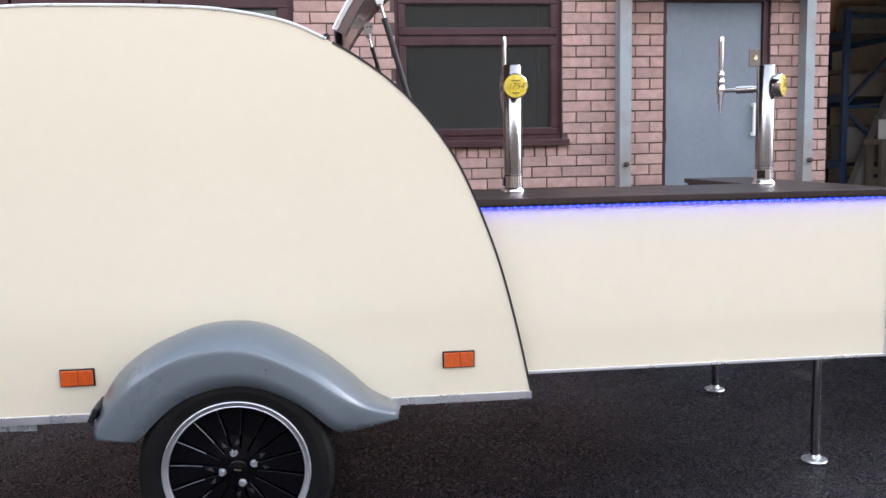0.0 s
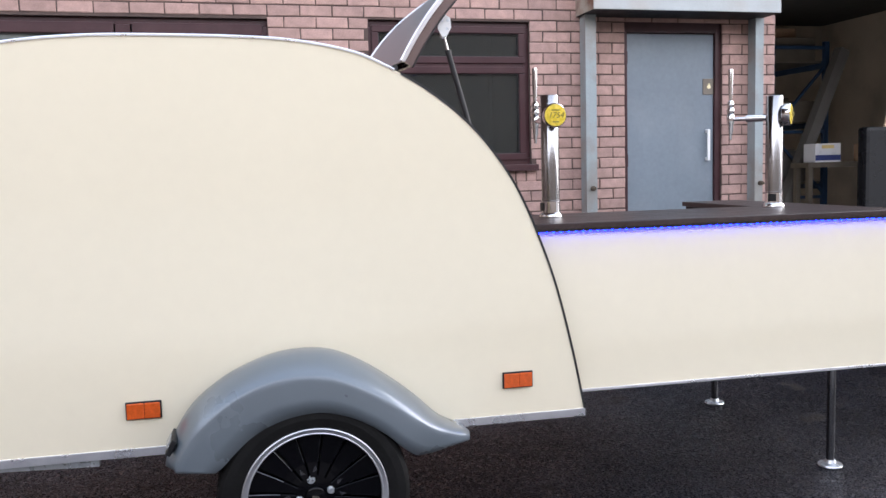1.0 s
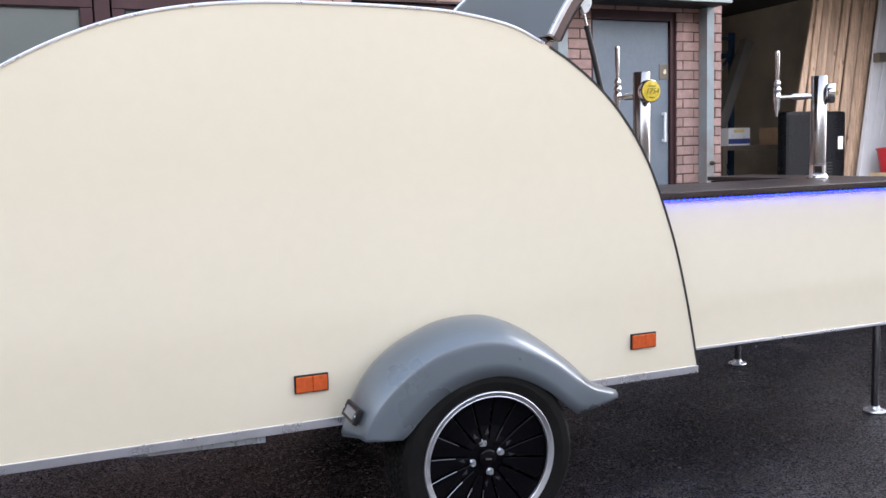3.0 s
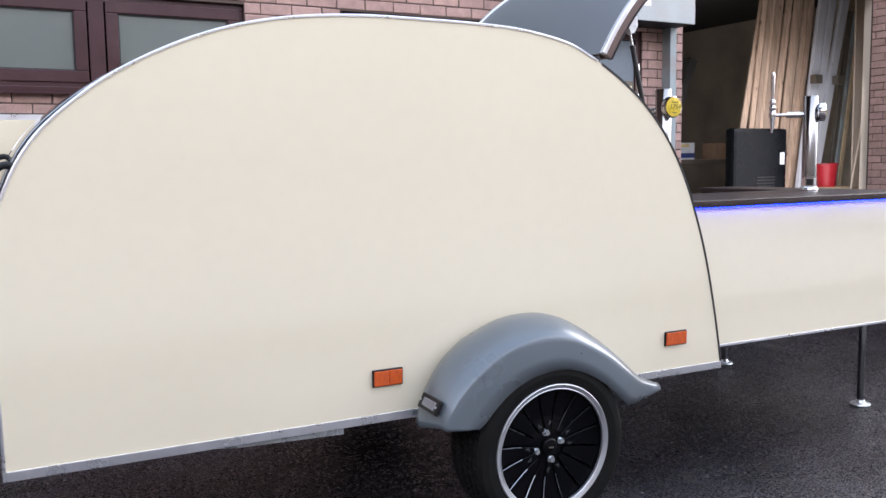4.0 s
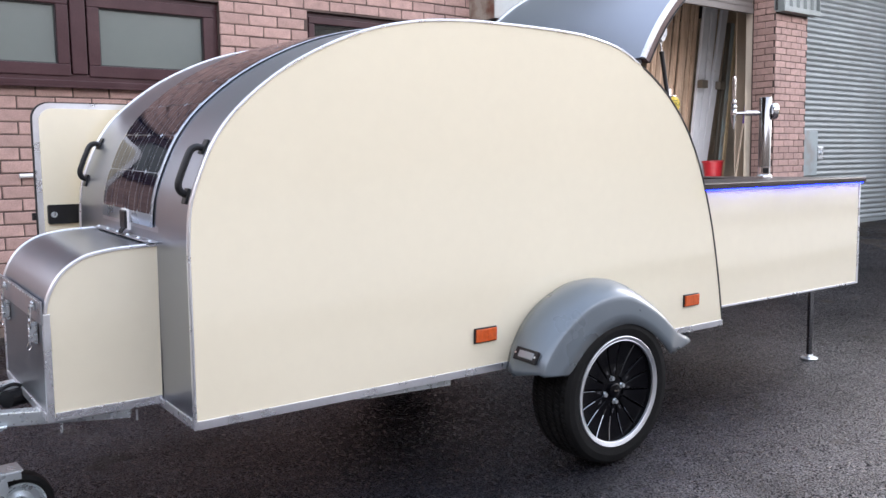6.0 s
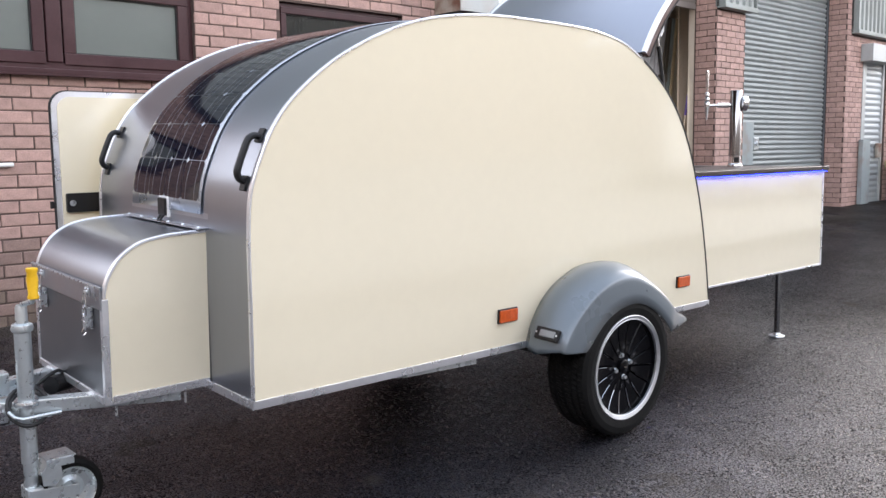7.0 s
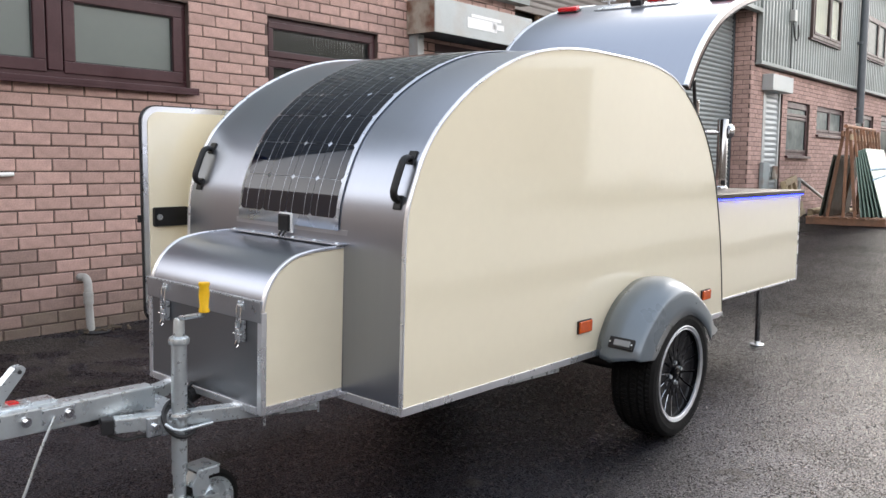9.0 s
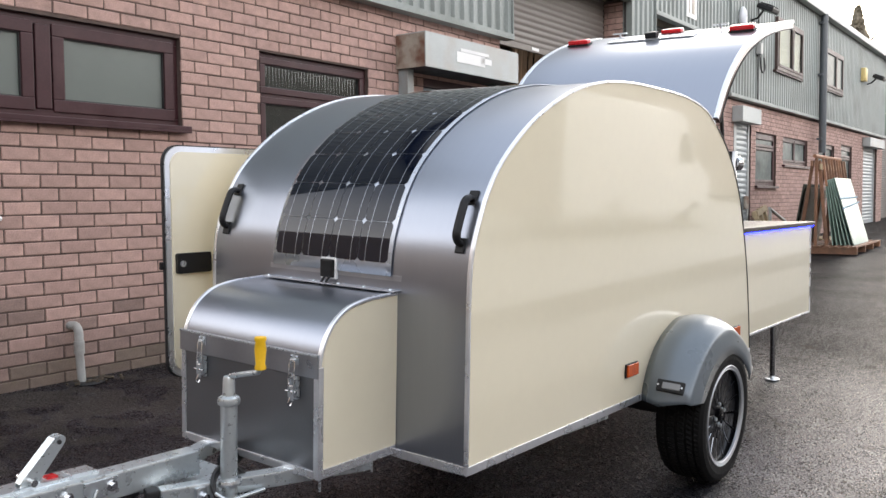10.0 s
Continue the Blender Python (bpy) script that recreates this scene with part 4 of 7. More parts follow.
# ---- workshop seen through the open bay ----
def workshop():
    a, b, v1, top = 3.35, 8.42, 5.4, 4.2
    bm = bmesh.new(); box(bm, a, b, v1, v1 + 0.2, -0.1, top)
    tagged(part("wall_back", bm, M["inner_wall"], m=MB), "beige painted back wall of the workshop", "wall", kind="structure")
    bm = bmesh.new(); box(bm, a - 0.2, a, 0.335, v1 + .2, -0.1, top)
    tagged(part("wall_left", bm, M["inner_wall"], m=MB), "beige painted side wall of the workshop", "wall", kind="structure")
    bm = bmesh.new(); box(bm, b, b + 0.2, 0.42, v1 + .2, -0.1, top)
    tagged(part("wall_right", bm, M["inner_wall"], m=MB), "beige painted side wall of the workshop", "wall", kind="structure")
    bm = bmesh.new(); box(bm, 7.0, 7.74, 0.331, 0.42, -0.1, top); 
    tagged(part("wall_return", bm, M["inner_wall"], m=MB), "inner face of the brick pier", "wall", kind="structure")
    bm = bmesh.new(); box(bm, 8.63, 11.1, 0.42, 0.5, -0.1, top)
    tagged(part("wall_partition", bm, M["inner_wall"], m=MB), "partition behind the closed shutter", "wall", kind="structure")
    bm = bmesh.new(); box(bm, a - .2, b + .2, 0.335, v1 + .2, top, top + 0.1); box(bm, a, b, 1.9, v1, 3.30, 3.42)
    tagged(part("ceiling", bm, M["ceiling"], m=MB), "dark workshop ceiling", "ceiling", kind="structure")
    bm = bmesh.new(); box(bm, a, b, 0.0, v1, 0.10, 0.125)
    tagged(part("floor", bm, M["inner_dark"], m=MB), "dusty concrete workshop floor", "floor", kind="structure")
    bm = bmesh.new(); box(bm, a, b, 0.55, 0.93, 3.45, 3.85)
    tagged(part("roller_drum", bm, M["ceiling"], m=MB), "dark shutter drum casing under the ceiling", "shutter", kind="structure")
workshop()
FZ = 0.125

def leaning(name, label, cat, foot, head, w, th, material, group="", face=(0, -1, 0)):
    t = thing(name, label, cat, MB, group=group)
    bm = bmesh.new()
    bar(bm, foot, head, w, th, up=face, bev=0.003)
    part("board", bm, material, t)
    return t
rnd = random.Random(8)
for k in range(13):
    u = 6.44 + 0.0745 * k                   # place at 2.25 m height
    lean = 0.20 + rnd.uniform(-0.02, 0.02) + (0.06 if k == 0 else 0)
    v = 1.40 - 0.004 * k + rnd.choice((0.0, 0.012, 0.03, 0.045))
    leaning("pine_board", "long pale pine board leaning in the workshop", "board", (u - 2.1 * lean, v, FZ + 0.03), (u + 1.45 * lean, v + 0.2, 3.70 + rnd.uniform(-.1, .05)),
            rnd.choice((0.062, 0.084, 0.096)), 0.022, M["wood"], "leaning boards")
for u, w, lean in ((7.36, 0.13, 0.21), (7.51, 0.12, 0.23), (7.70, 0.13, 0.29)):
    leaning("white_profile", "long white plastic profile leaning in the workshop", "board", (u - 2.1 * lean, 1.26, FZ + 0.03), (u + 1.35 * lean, 1.44, 3.62), w, 0.05, M["upvc_white"], "leaning profiles")
for k, (u, mt) in enumerate(((7.90, "plate"), (7.99, "post"), (8.08, "wood_grey"))):
    leaning("timber_length", "dark timber length leaning in the workshop", "board", (u - 0.52, 1.20, FZ + 0.03), (u + 0.18, 1.40, 3.1), 0.06, 0.04, M[mt], "leaning boards")
leaning("wall_board", "beige board standing inside the bay", "board", (7.555, 0.80, FZ + .02), (7.555, 0.82, 3.6), 0.345, 0.02, M["ply"])
for u in (7.20, 7.62):
    t = thing("clamp_block", "dark block holding the leaning profiles", "clamp", MB, group="clamp blocks")
    bm = bmesh.new(); box(bm, u, u + 0.13, 1.21, 1.30, 2.13, 2.24, 0.01); part("block", bm, M["plate"], t)

def cabinet():
    t = thing("black_cabinet", "black steel cabinet standing in the workshop", "cabinet", MB)
    bm = bmesh.new(); box(bm, 5.55, 6.435, 0.98, 1.12, FZ, 1.555, 0.04); c = part("body", bm, M["fridge"], t)
    bm = bmesh.new()
    for k in range(6):
        box(bm, 5.93, 6.23, 0.976, 0.98, 0.8 + 0.035 * k, 0.813 + 0.035 * k)
    tagged(part("vent", bm, M["plastic"], c), kind="stuff")
    bm = bmesh.new(); box(bm, 6.31, 6.375, 0.968, 0.9795, 1.13, 1.27); part("note", bm, M["upvc_white"], c, "white paper note")
cabinet()

def bucket():
    t = thing("bucket", "red plastic bucket in the workshop", "bucket", MB @ Matrix.Translation((7.15, 0.98, 0.84)) @ Matrix.Rotation(radians(-4), 4, 'Y'))
    bm = bmesh.new()
    revolve(bm, [(0.0, 0), (0.105, 0), (0.138, 0.27), (0.15, 0.27), (0.15, 0.285), (0.13, 0.285), (0.098, 0.012), (0, 0.012)], 28)
    b = part("pail", bm, M["red_plastic"], t, smooth=True)
    t2 = thing("trestle", "plain work trestle carrying the bucket", "trestle", MB)
    bm = bmesh.new(); box(bm, 7.0, 7.55, 0.78, 1.14, 0.80, 0.84, 0.004); part("top", bm, M["wood_grey"], t2)
    for u in (7.04, 7.5):
        for v in (0.82, 1.1):
            bm = bmesh.new(); box(bm, u - .02, u + .02, v - .02, v + .02, FZ, 0.7999); part("leg", bm, M["wood_grey"], t2)
bucket()
t = thing("broom", "broom with a purple grip leaning in the bay", "broom", MB)
bm = bmesh.new(); cyl(bm, (7.10, 0.70, FZ + .08), (7.41, 0.70, 1.62), 0.014, n=10); part("handle", bm, M["ply"], t)
bm = bmesh.new(); cyl(bm, (7.41, 0.70, 1.62), (7.47, 0.70, 1.91), 0.019, n=10); part("grip", bm, M["purple"], t)
bm = bmesh.new(); bar(bm, (7.10, 0.58, FZ + .05), (7.10, 0.84, FZ + .05), 0.08, 0.1); part("head", bm, M["plastic"], t)

def rack():
    t = thing("storage_rack", "blue steel storage rack with clutter in the dark bay", "rack", MB)
    for v in (3.40, 5.05):
        for u in (6.14, 6.94):
            bm = bmesh.new(); box(bm, u - .035, u + .035, v - .03, v + .03, FZ, 2.76, 0.006); part("upright", bm, M["rack_blue"], t)
        for z in (0.75, 1.60, 2.68):
            bm = bmesh.new(); bar(bm, (6.15, v, z), (6.93, v, z), 0.045, 0.04); part("tie_bar", bm, M["rack_blue"], t)
        for a, b in (((6.15, v, 1.62), (6.93, v, 2.45)), ((6.15, v, 1.56), (6.93, v, 0.80))):
            bm = bmesh.new(); bar(bm, a, b, 0.035, 0.03); part("brace", bm, M["rack_blue"], t)
    for z in (0.85, 1.66, 2.42):
        for u in (6.14, 6.94):
            bm = bmesh.new(); box(bm, u - .03, u + .03, 3.431, 5.019, z, z + 0.10, 0.005); part("beam", bm, M["rack_blue"], t)
        bm = bmesh.new(); box(bm, 6.171, 6.909, 3.45, 5.0, z + .07, z + 0.10); part("shelf", bm, M["plate"], t)
rack()
rnd = random.Random(21)
for z in (0.95, 1.76, 2.52):
    v = 3.50
    while v < 4.6:
        w, h = rnd.uniform(0.25, 0.5), rnd.uniform(0.2, 0.5)
        one("carton", M[rnd.choice(["card", "plate", "inner_dark", "plate"])], "brown to dark grey carton on the storage rack", "box", group="cartons", m=MB,
            b=(6.22, 6.86, v, v + w, z + .002, z + .002 + h), bev=0.006)
        v += w + rnd.uniform(0.03, 0.2)
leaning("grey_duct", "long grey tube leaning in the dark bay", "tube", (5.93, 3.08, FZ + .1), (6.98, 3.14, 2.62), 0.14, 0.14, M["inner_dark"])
t = thing("tool_bench", "cluttered low bench in the workshop", "bench", MB)
bm = bmesh.new(); box(bm, 6.1, 8.1, 2.60, 2.94, 1.14, 1.20, 0.004); part("top", bm, M["plate"], t)
for u in (6.12, 8.02):
    for v in (2.62, 2.85):
        bm = bmesh.new(); box(bm, u, u + .06, v, v + .06, FZ, 1.1399); part("leg", bm, M["plate"], t)
t = thing("printed_carton", "white carton with a dark blue printed band", "box", MB)
bm = bmesh.new(); box(bm, 6.24, 6.60, 2.66, 2.88, 1.202, 1.43, 0.004); c = part("carton", bm, M["upvc_white"], t)
bm = bmesh.new(); box(bm, 6.242, 6.598, 2.655, 2.6595, 1.225, 1.29); part("band", bm, M["ink_blue"], c)
bm = bmesh.new(); box(bm, 6.33, 6.50, 2.655, 2.6595, 1.37, 1.41); part("mark", bm, M["alarm"], c)
for u, w, h in ((6.98, 0.3, 0.22), (7.32, 0.26, 0.16), (7.66, 0.3, 0.2)):
    one("carton", M["card"], "small brown carton on the bench", "box", group="cartons", m=MB, b=(u, u + w, 2.64, 2.90, 1.202, 1.202 + h), bev=0.005)

# ---- things along the far wall ----
def pallet(m, label):
    """A wooden pallet lying flat in its own frame: 1.2 by 1.0, 0.14 high."""
    t = thing("pallet", label, "pallet", m, group="pallets")
    for k in range(7):
        bm = bmesh.new(); box(bm, 0, 1.2, 0.15 * k, 0.15 * k + 0.1, 0.12, 0.14, 0.003); part("deck_board", bm, M["wood_grey"], t)
    for i in range(3):
        bm = bmesh.new(); box(bm, 0.55 * i, 0.55 * i + 0.1, 0, 1.0, 0.10, 0.1199, 0.003); part("stringer_board", bm, M["wood_grey"], t)
        for j in range(3):
            bm = bmesh.new(); box(bm, 0.55 * i, 0.55 * i + 0.1, 0.45 * j, 0.45 * j + 0.1, 0.022, 0.0999, 0.003); part("block", bm, M["wood_grey"], t)
        bm = bmesh.new(); box(bm, 0.55 * i, 0.55 * i + 0.1, 0, 1.0, 0.0, 0.0219, 0.003); part("bottom_board", bm, M["wood_grey"], t)
    return t
gz = ground_z(14, 3.5)
def half_pallet(m, label):
    """A short pallet stood on end: local x across its face, z up, y towards the wall."""
    t = thing("pallet", label, "pallet", m, group="pallets")
    for z0, z1, proud in ((0.0, 0.11, 0), (0.15, 0.25, 0), (0.34, 0.47, 0.03), (0.66, 0.77, 0)):
        bm = bmesh.new(); box(bm, 0.0 - proud, 0.70 + 2 * proud, 0.0 - proud, 0.022 - proud, z0, z1, 0.004); part("deck_board", bm, M["wood_grey"], t)
    for x in (0.0, 0.295, 0.59):
        bm = bmesh.new(); box(bm, x, x + 0.11, 0.0225, 0.10, 0.0, 0.77, 0.005); part("bearer", bm, M["wood_grey"], t)
    for z in (0.02, 0.33, 0.64):
        bm = bmesh.new(); box(bm, 0.0, 0.70, 0.1005, 0.12, z, z + 0.11, 0.004); part("bottom_board", bm, M["wood_grey"], t)
half_pallet(MB @ Matrix.Translation((12.70, -0.36, ground_z(12.9, 3.65) - 0.005)) @ Matrix.Rotation(radians(-13), 4, 'X') @ Matrix.Rotation(radians(-9), 4, 'Y'), "short worn pallet stood on end against the brick wall")
pallet(MB @ Matrix.Translation((14.2, -1.15, gz)) @ Matrix.Rotation(radians(4), 4, 'Z'), "worn wooden pallet lying on the asphalt")

RACK = Matrix.Translation((12.12, 1.96, ground_z(12.6, 2.6))) @ Matrix.Rotation(radians(3), 4, 'Z')
def glass_rack():
    """Local x runs along the ridge away from the lane's mouth, y towards the wall."""
    t = thing("glass_rack", "orange-brown timber rack on a pallet base", "rack", RACK)
    for x in (0.0, 0.86, 1.72, 2.55):
        bm = bmesh.new(); box(bm, x, x + 0.10, 0, 1.30, 0, 0.115, 0.006); part("runner", bm, M["wood_orange"], t)
    for k in range(9):
        bm = bmesh.new(); box(bm, -0.03 + 0.01 * (k % 2), 2.68, 0.15 * k, 0.15 * k + 0.10, 0.116, 0.14, 0.004); part("deck_board", bm, M["wood_orange"], t)
    for x in (0.10, 1.18, 2.22):
        bm = bmesh.new(); bar(bm, (x, 0.70, 0.141), (x, 0.70, 1.70), 0.05, 0.045, up=(1, 0, 0), bev=0.004); part("post", bm, M["wood_orange"], t)
        for s, f in ((1, 0.98), (-1, 0.52)):
            bm = bmesh.new(); bar(bm, (x + 0.06, f, 0.141), (x + 0.06, 0.72 + 0.05 * s, 1.66), 0.055, 0.04, up=(1, 0, 0), bev=0.004); part("frame_leg", bm, M["wood_orange"], t)
    bm = bmesh.new(); cyl(bm, (0.0, 0.71, 1.735), (2.30, 0.71, 1.735), 0.034, n=14); part("ridge_pole", bm, M["wood_orange"], t, smooth=True)
    bm = bmesh.new(); box(bm, 0.10, 2.30, 0.625, 0.655, 1.50, 1.60, 0.005); part("rail", bm, M["wood_grey"], t)
    bm = bmesh.new(); box(bm, 0.06, 2.30, 0.765, 0.795, 1.56, 1.66, 0.005); part("rail", bm, M["wood_orange"], t)
    for k in range(9):
        x = 0.20 + 0.245 * k
        bm = bmesh.new(); bar(bm, (x, 0.615, 1.70), (x + 0.03, 0.55, 1.20), 0.035, 0.025, up=(1, 0, 0)); part("slat", bm, M["wood_orange"], t)
glass_rack()
for k in range(6):
    t = thing("glass_sheet", "green tinted glass sheet leaning on the timber rack", "glass", RACK, group="glass sheets")
    bm = bmesh.new()
    bar(bm, (1.08 + 0.012 * k, 0.44 - 0.066 * k, 0.142), (1.08 + 0.012 * k, 0.585 - 0.026 * k, 1.30 + 0.010 * k), 1.66 - 0.02 * k, 0.014, up=(0, -1, 0), bev=0.002)
    part("sheet", bm, M["green_glass"], t)
t = thing("lashing_strap", "pale blue strap round the glass sheets", "strap", RACK)
for z0, z1 in ((0.80, 0.90), (0.98, 1.0)):
    bm = bmesh.new(); bar(bm, (0.22, 0.085 + 0.2875 * (z0 - 0.142), z0), (1.96, 0.080 + 0.2875 * (z1 - 0.142), z1), 0.010, 0.026); part("strap", bm, M["strap"], t)
for k in range(3):
    t = thing("dark_panel", "dark panel leaning on the timber rack", "panel", RACK, group="panels")
    bm = bmesh.new()
    bar(bm, (0.95 + 0.06 * k, 1.12 - 0.06 * k, 0.142), (0.95 + 0.06 * k, 0.93 - 0.04 * k, 1.24 - 0.05 * k), 1.5, 0.025, up=(0, 1, 0), bev=0.003)
    part("panel", bm, M["dark_green"] if k == 0 else M["plate"], t)
t = thing("handrail", "grey steel pole slanting down from a post by the wall", "pole", MB)
bm = bmesh.new(); cyl(bm, (13.0, -0.30, 0.955), (15.1, -0.30, 0.43), 0.032, n=12); part("pole", bm, M["gutter"], t)
bm = bmesh.new(); cyl(bm, (13.04, -0.30, 0.94), (13.04, -0.30, ground_z(13.0, 3.7)), 0.03, n=12); part("post", bm, M["gutter"], t)
bm = bmesh.new(); cyl(bm, (15.08, -0.30, 0.44), (15.08, -0.30, ground_z(15, 3.8)), 0.03, n=12); part("post", bm, M["gutter"], t)

# ---- soil pipe by the near wall ----
def soil_pipe():
    t = thing("soil_pipe", "grey plastic pipe bending out of the brick wall", "pipe")
    bm = bmesh.new()
    x, y = -1.245, 3.60
    g = ground_z(x, y) - 0.02
    tube(bm, [(x - 0.03, 3.72, 0.43), (x - 0.02, 3.655, 0.432)] + [(x, 3.655 - 0.055 * math.sin(a), 0.377 + 0.055 * math.cos(a)) for a in [0.26 * k for k in range(1, 7)]] + [(x, y, 0.30)], 0.027, 14)
    part("bend", bm, M["pipe"], t, smooth=True)
    bm = bmesh.new()
    cyl(bm, (x, y, 0.335), (x, y, 0.255), 0.032, n=18)
    part("socket", bm, M["pipe"], t, smooth=True)
    bm = bmesh.new()
    cyl(bm, (x, y, 0.26), (x + 0.012, y, g), 0.026, n=18)
    part("pipe", bm, M["pipe"], t, smooth=True)
    t = thing("drain_gully", "small dark gully with debris at the foot of the pipe", "drain")
    gx, gy, gg = x + 0.02, y - 0.03, ground_z(x, y - 0.03)
    bm = bmesh.new()
    revolve(bm, [(0.0, 0.003), (0.060, 0.004), (0.085, 0.010), (0.10, 0.006), (0.108, 0.0), (0, 0)], 22, Matrix.Translation((gx, gy, gg)))
    part("rim", bm, M["chassis"], t)
    rnd = random.Random(5)
    bm = bmesh.new()
    for k in range(26):
        q = Matrix.Translation((gx + rnd.gauss(0.03, 0.10), gy + rnd.gauss(-0.01, 0.04), gg + 0.008)) @ Matrix.Rotation(rnd.uniform(0, 3), 4, 'Z') @ Matrix.Rotation(rnd.uniform(-.5, .5), 4, 'X')
        w = rnd.uniform(0.006, 0.018)
        box(bm, -w, w, -w * .6, w * .6, -0.005, 0.006, 0.0, q)
    tagged(part("debris", bm, M["bark"], t), kind="stuff")
soil_pipe()

t = thing("wall_stub", "short white plastic stub on the brick wall", "pipe")
bm = bmesh.new(); cyl(bm, (-1.79, 3.628, 1.115), (-1.685, 3.632, 1.118), 0.014, n=14); part("stub", bm, M["white"], t, smooth=True)
bm = bmesh.new(); cyl(bm, (-1.70, 3.63, 1.117), (-1.70, 3.68, 1.117), 0.010, n=10); part("clip", bm, M["white"], t, smooth=True)

# ---- tree behind the roof ----
def tree(x, y, h, seed, label):
    rnd = random.Random(seed)
    t = thing("tree", label, "tree", Matrix.Translation((x, y, 0)))
    bm = bmesh.new()
    cyl(bm, (0, 0, 0), (0.1, 0, h * 0.7), 0.35, 0.12, 12)
    for k in range(9):
        a = k * 2.4
        z = h * (0.4 + 0.05 * k)
        cyl(bm, (0.05, 0, z), (1.6 * math.cos(a), 1.6 * math.sin(a), z + 1.6), 0.09, 0.03, 8)
    part("trunk", bm, M["bark"], t)
    V, F = [], []
    for k in range(2600):
        f = rnd.random()
        z = h * (0.38 + 0.62 * f)
        r = 1.45 * (1 - f) ** 0.4 * (0.35 + 0.65 * math.sqrt(rnd.random())) * (0.75 + 0.35 * math.sin(7 * f + seed))
        a = rnd.uniform(0, 6.283)
        c = Vector((r * math.cos(a), r * math.sin(a), z))
        d1 = Vector((rnd.gauss(0, 1), rnd.gauss(0, 1), rnd.gauss(0, 1))).normalized() * 0.16
        d2 = Vector((rnd.gauss(0, 1), rnd.gauss(0, 1), rnd.gauss(0, 1))).normalized() * 0.12
        n = len(V)
        V += [tuple(c + d1), tuple(c + d2), tuple(c - d1), tuple(c - d2)]
        F.append((n, n + 1, n + 2, n + 3))
    me = bpy.data.meshes.new("crown")
    me.from_pydata(V, [], F)
    me.materials.append(M["leaf"])
    ob = new("crown", me)
    ob.parent = t
tree(53.6, 11.1, 12.6, 4, "conifer standing behind the roofs, its colour paled as by haze")

# ---- white van parked across the yard, mirrored in the gloss side panel ----
def van():
    x0, y0 = 9.7, -6.0
    g = ground_z(12, -7)
    t = thing("van", "white high-roofed panel van parked across the yard", "van", Matrix.Translation((x0, y0, g)))
    side = [(-0.8, 0.42), (-0.8, 1.2), (-0.76, 2.45), (-0.60, 2.62), (3.9, 2.58), (4.25, 2.48), (4.55, 2.2), (4.95, 1.62), (5.75, 1.30), (5.92, 1.0), (5.95, 0.45), (5.3, 0.36), (-0.6, 0.36)]
    bm = bmesh.new()
    plate_xz(bm, side, -1.95, 0.0)
    bmesh.ops.bevel(bm, geom=bm.edges[:], offset=0.06, segments=3, affect='EDGES')
    part("body", bm, M["van_white"], t, smooth=True)
    bm = bmesh.new(); plate_xz(bm, [(4.0, 1.5), (4.85, 1.5), (4.45, 2.12), (4.0, 2.15)], -0.01, 0.006)
    part("side_window", bm, M["pv"], t)
    bm = bmesh.new(); bar(bm, (4.62, -0.975, 2.15), (5.05, -0.975, 1.60), 1.6, 0.03, up=(0.8, 0, 0.6))
    part("windscreen", bm, M["pv"], t)
    # shade on the van's rear is put into this dark panel colour
    bm = bmesh.new(); box(bm, -0.812, -0.75, -1.88, -0.07, 0.45, 2.4, 0.01)
    part("rear_door", bm, M["opposite"], t, "rear doors coloured dark as if in shade")
    for z in (1.30, 1.62):
        bm = bmesh.new(); box(bm, -0.5, 3.8, -0.004, 0.020, z, z + 0.05, 0.006); part("side_moulding", bm, M["white"], t)
    bm = bmesh.new(); box(bm, 5.90, 5.99, -1.8, -0.1, 0.42, 0.75, 0.02); part("bumper", bm, M["plastic"], t)
    for x in (1.1, 4.95):
        for y in (-1.75, -0.2):
            bm = bmesh.new()
            cyl(bm, (x, y - 0.11, 0.34), (x, y + 0.21, 0.34), 0.34, n=32)
            w = part("wheel", bm, M["tyre"], t, smooth=True)
            bm = bmesh.new(); cyl(bm, (x, y + 0.19, 0.34), (x, y + 0.216, 0.34), 0.20, n=24); part("rim", bm, M["galv"], w)
van()

# plain unseen wall across the yard, behind the camera, sized to darken reflections
bm = bmesh.new()
box(bm, -60, 220, -14.4, -14.0, -0.8, 6.4)
tagged(part("wall_opposite", bm, M["opposite"]), "plain unseen wall across the yard, sized to darken reflections", "wall", kind="structure")
# plain unseen wall, added at the near end for dark reflections in the front
bm = bmesh.new()
box(bm, -16.2, -15.8, -14.0, 60, -0.8, 8.5)
tagged(part("wall_end", bm, M["opposite"]), "plain unseen wall added for dark reflections in the trailer front", "wall", kind="structure")
# area lamp added just inside the open bay, standing in for daylight
bay = new("bay_fill", bpy.data.lights.new("bay_fill", 'AREA'))
bay.data.shape, bay.data.size, bay.data.size_y, bay.data.energy, bay.data.color = 'RECTANGLE', 3.0, 1.9, 34, (1.0, 0.96, 0.92)
bay.matrix_world = MB @ Matrix.Translation((5.4, 0.36, 1.15)) @ Matrix.Rotation(radians(90), 4, 'X')

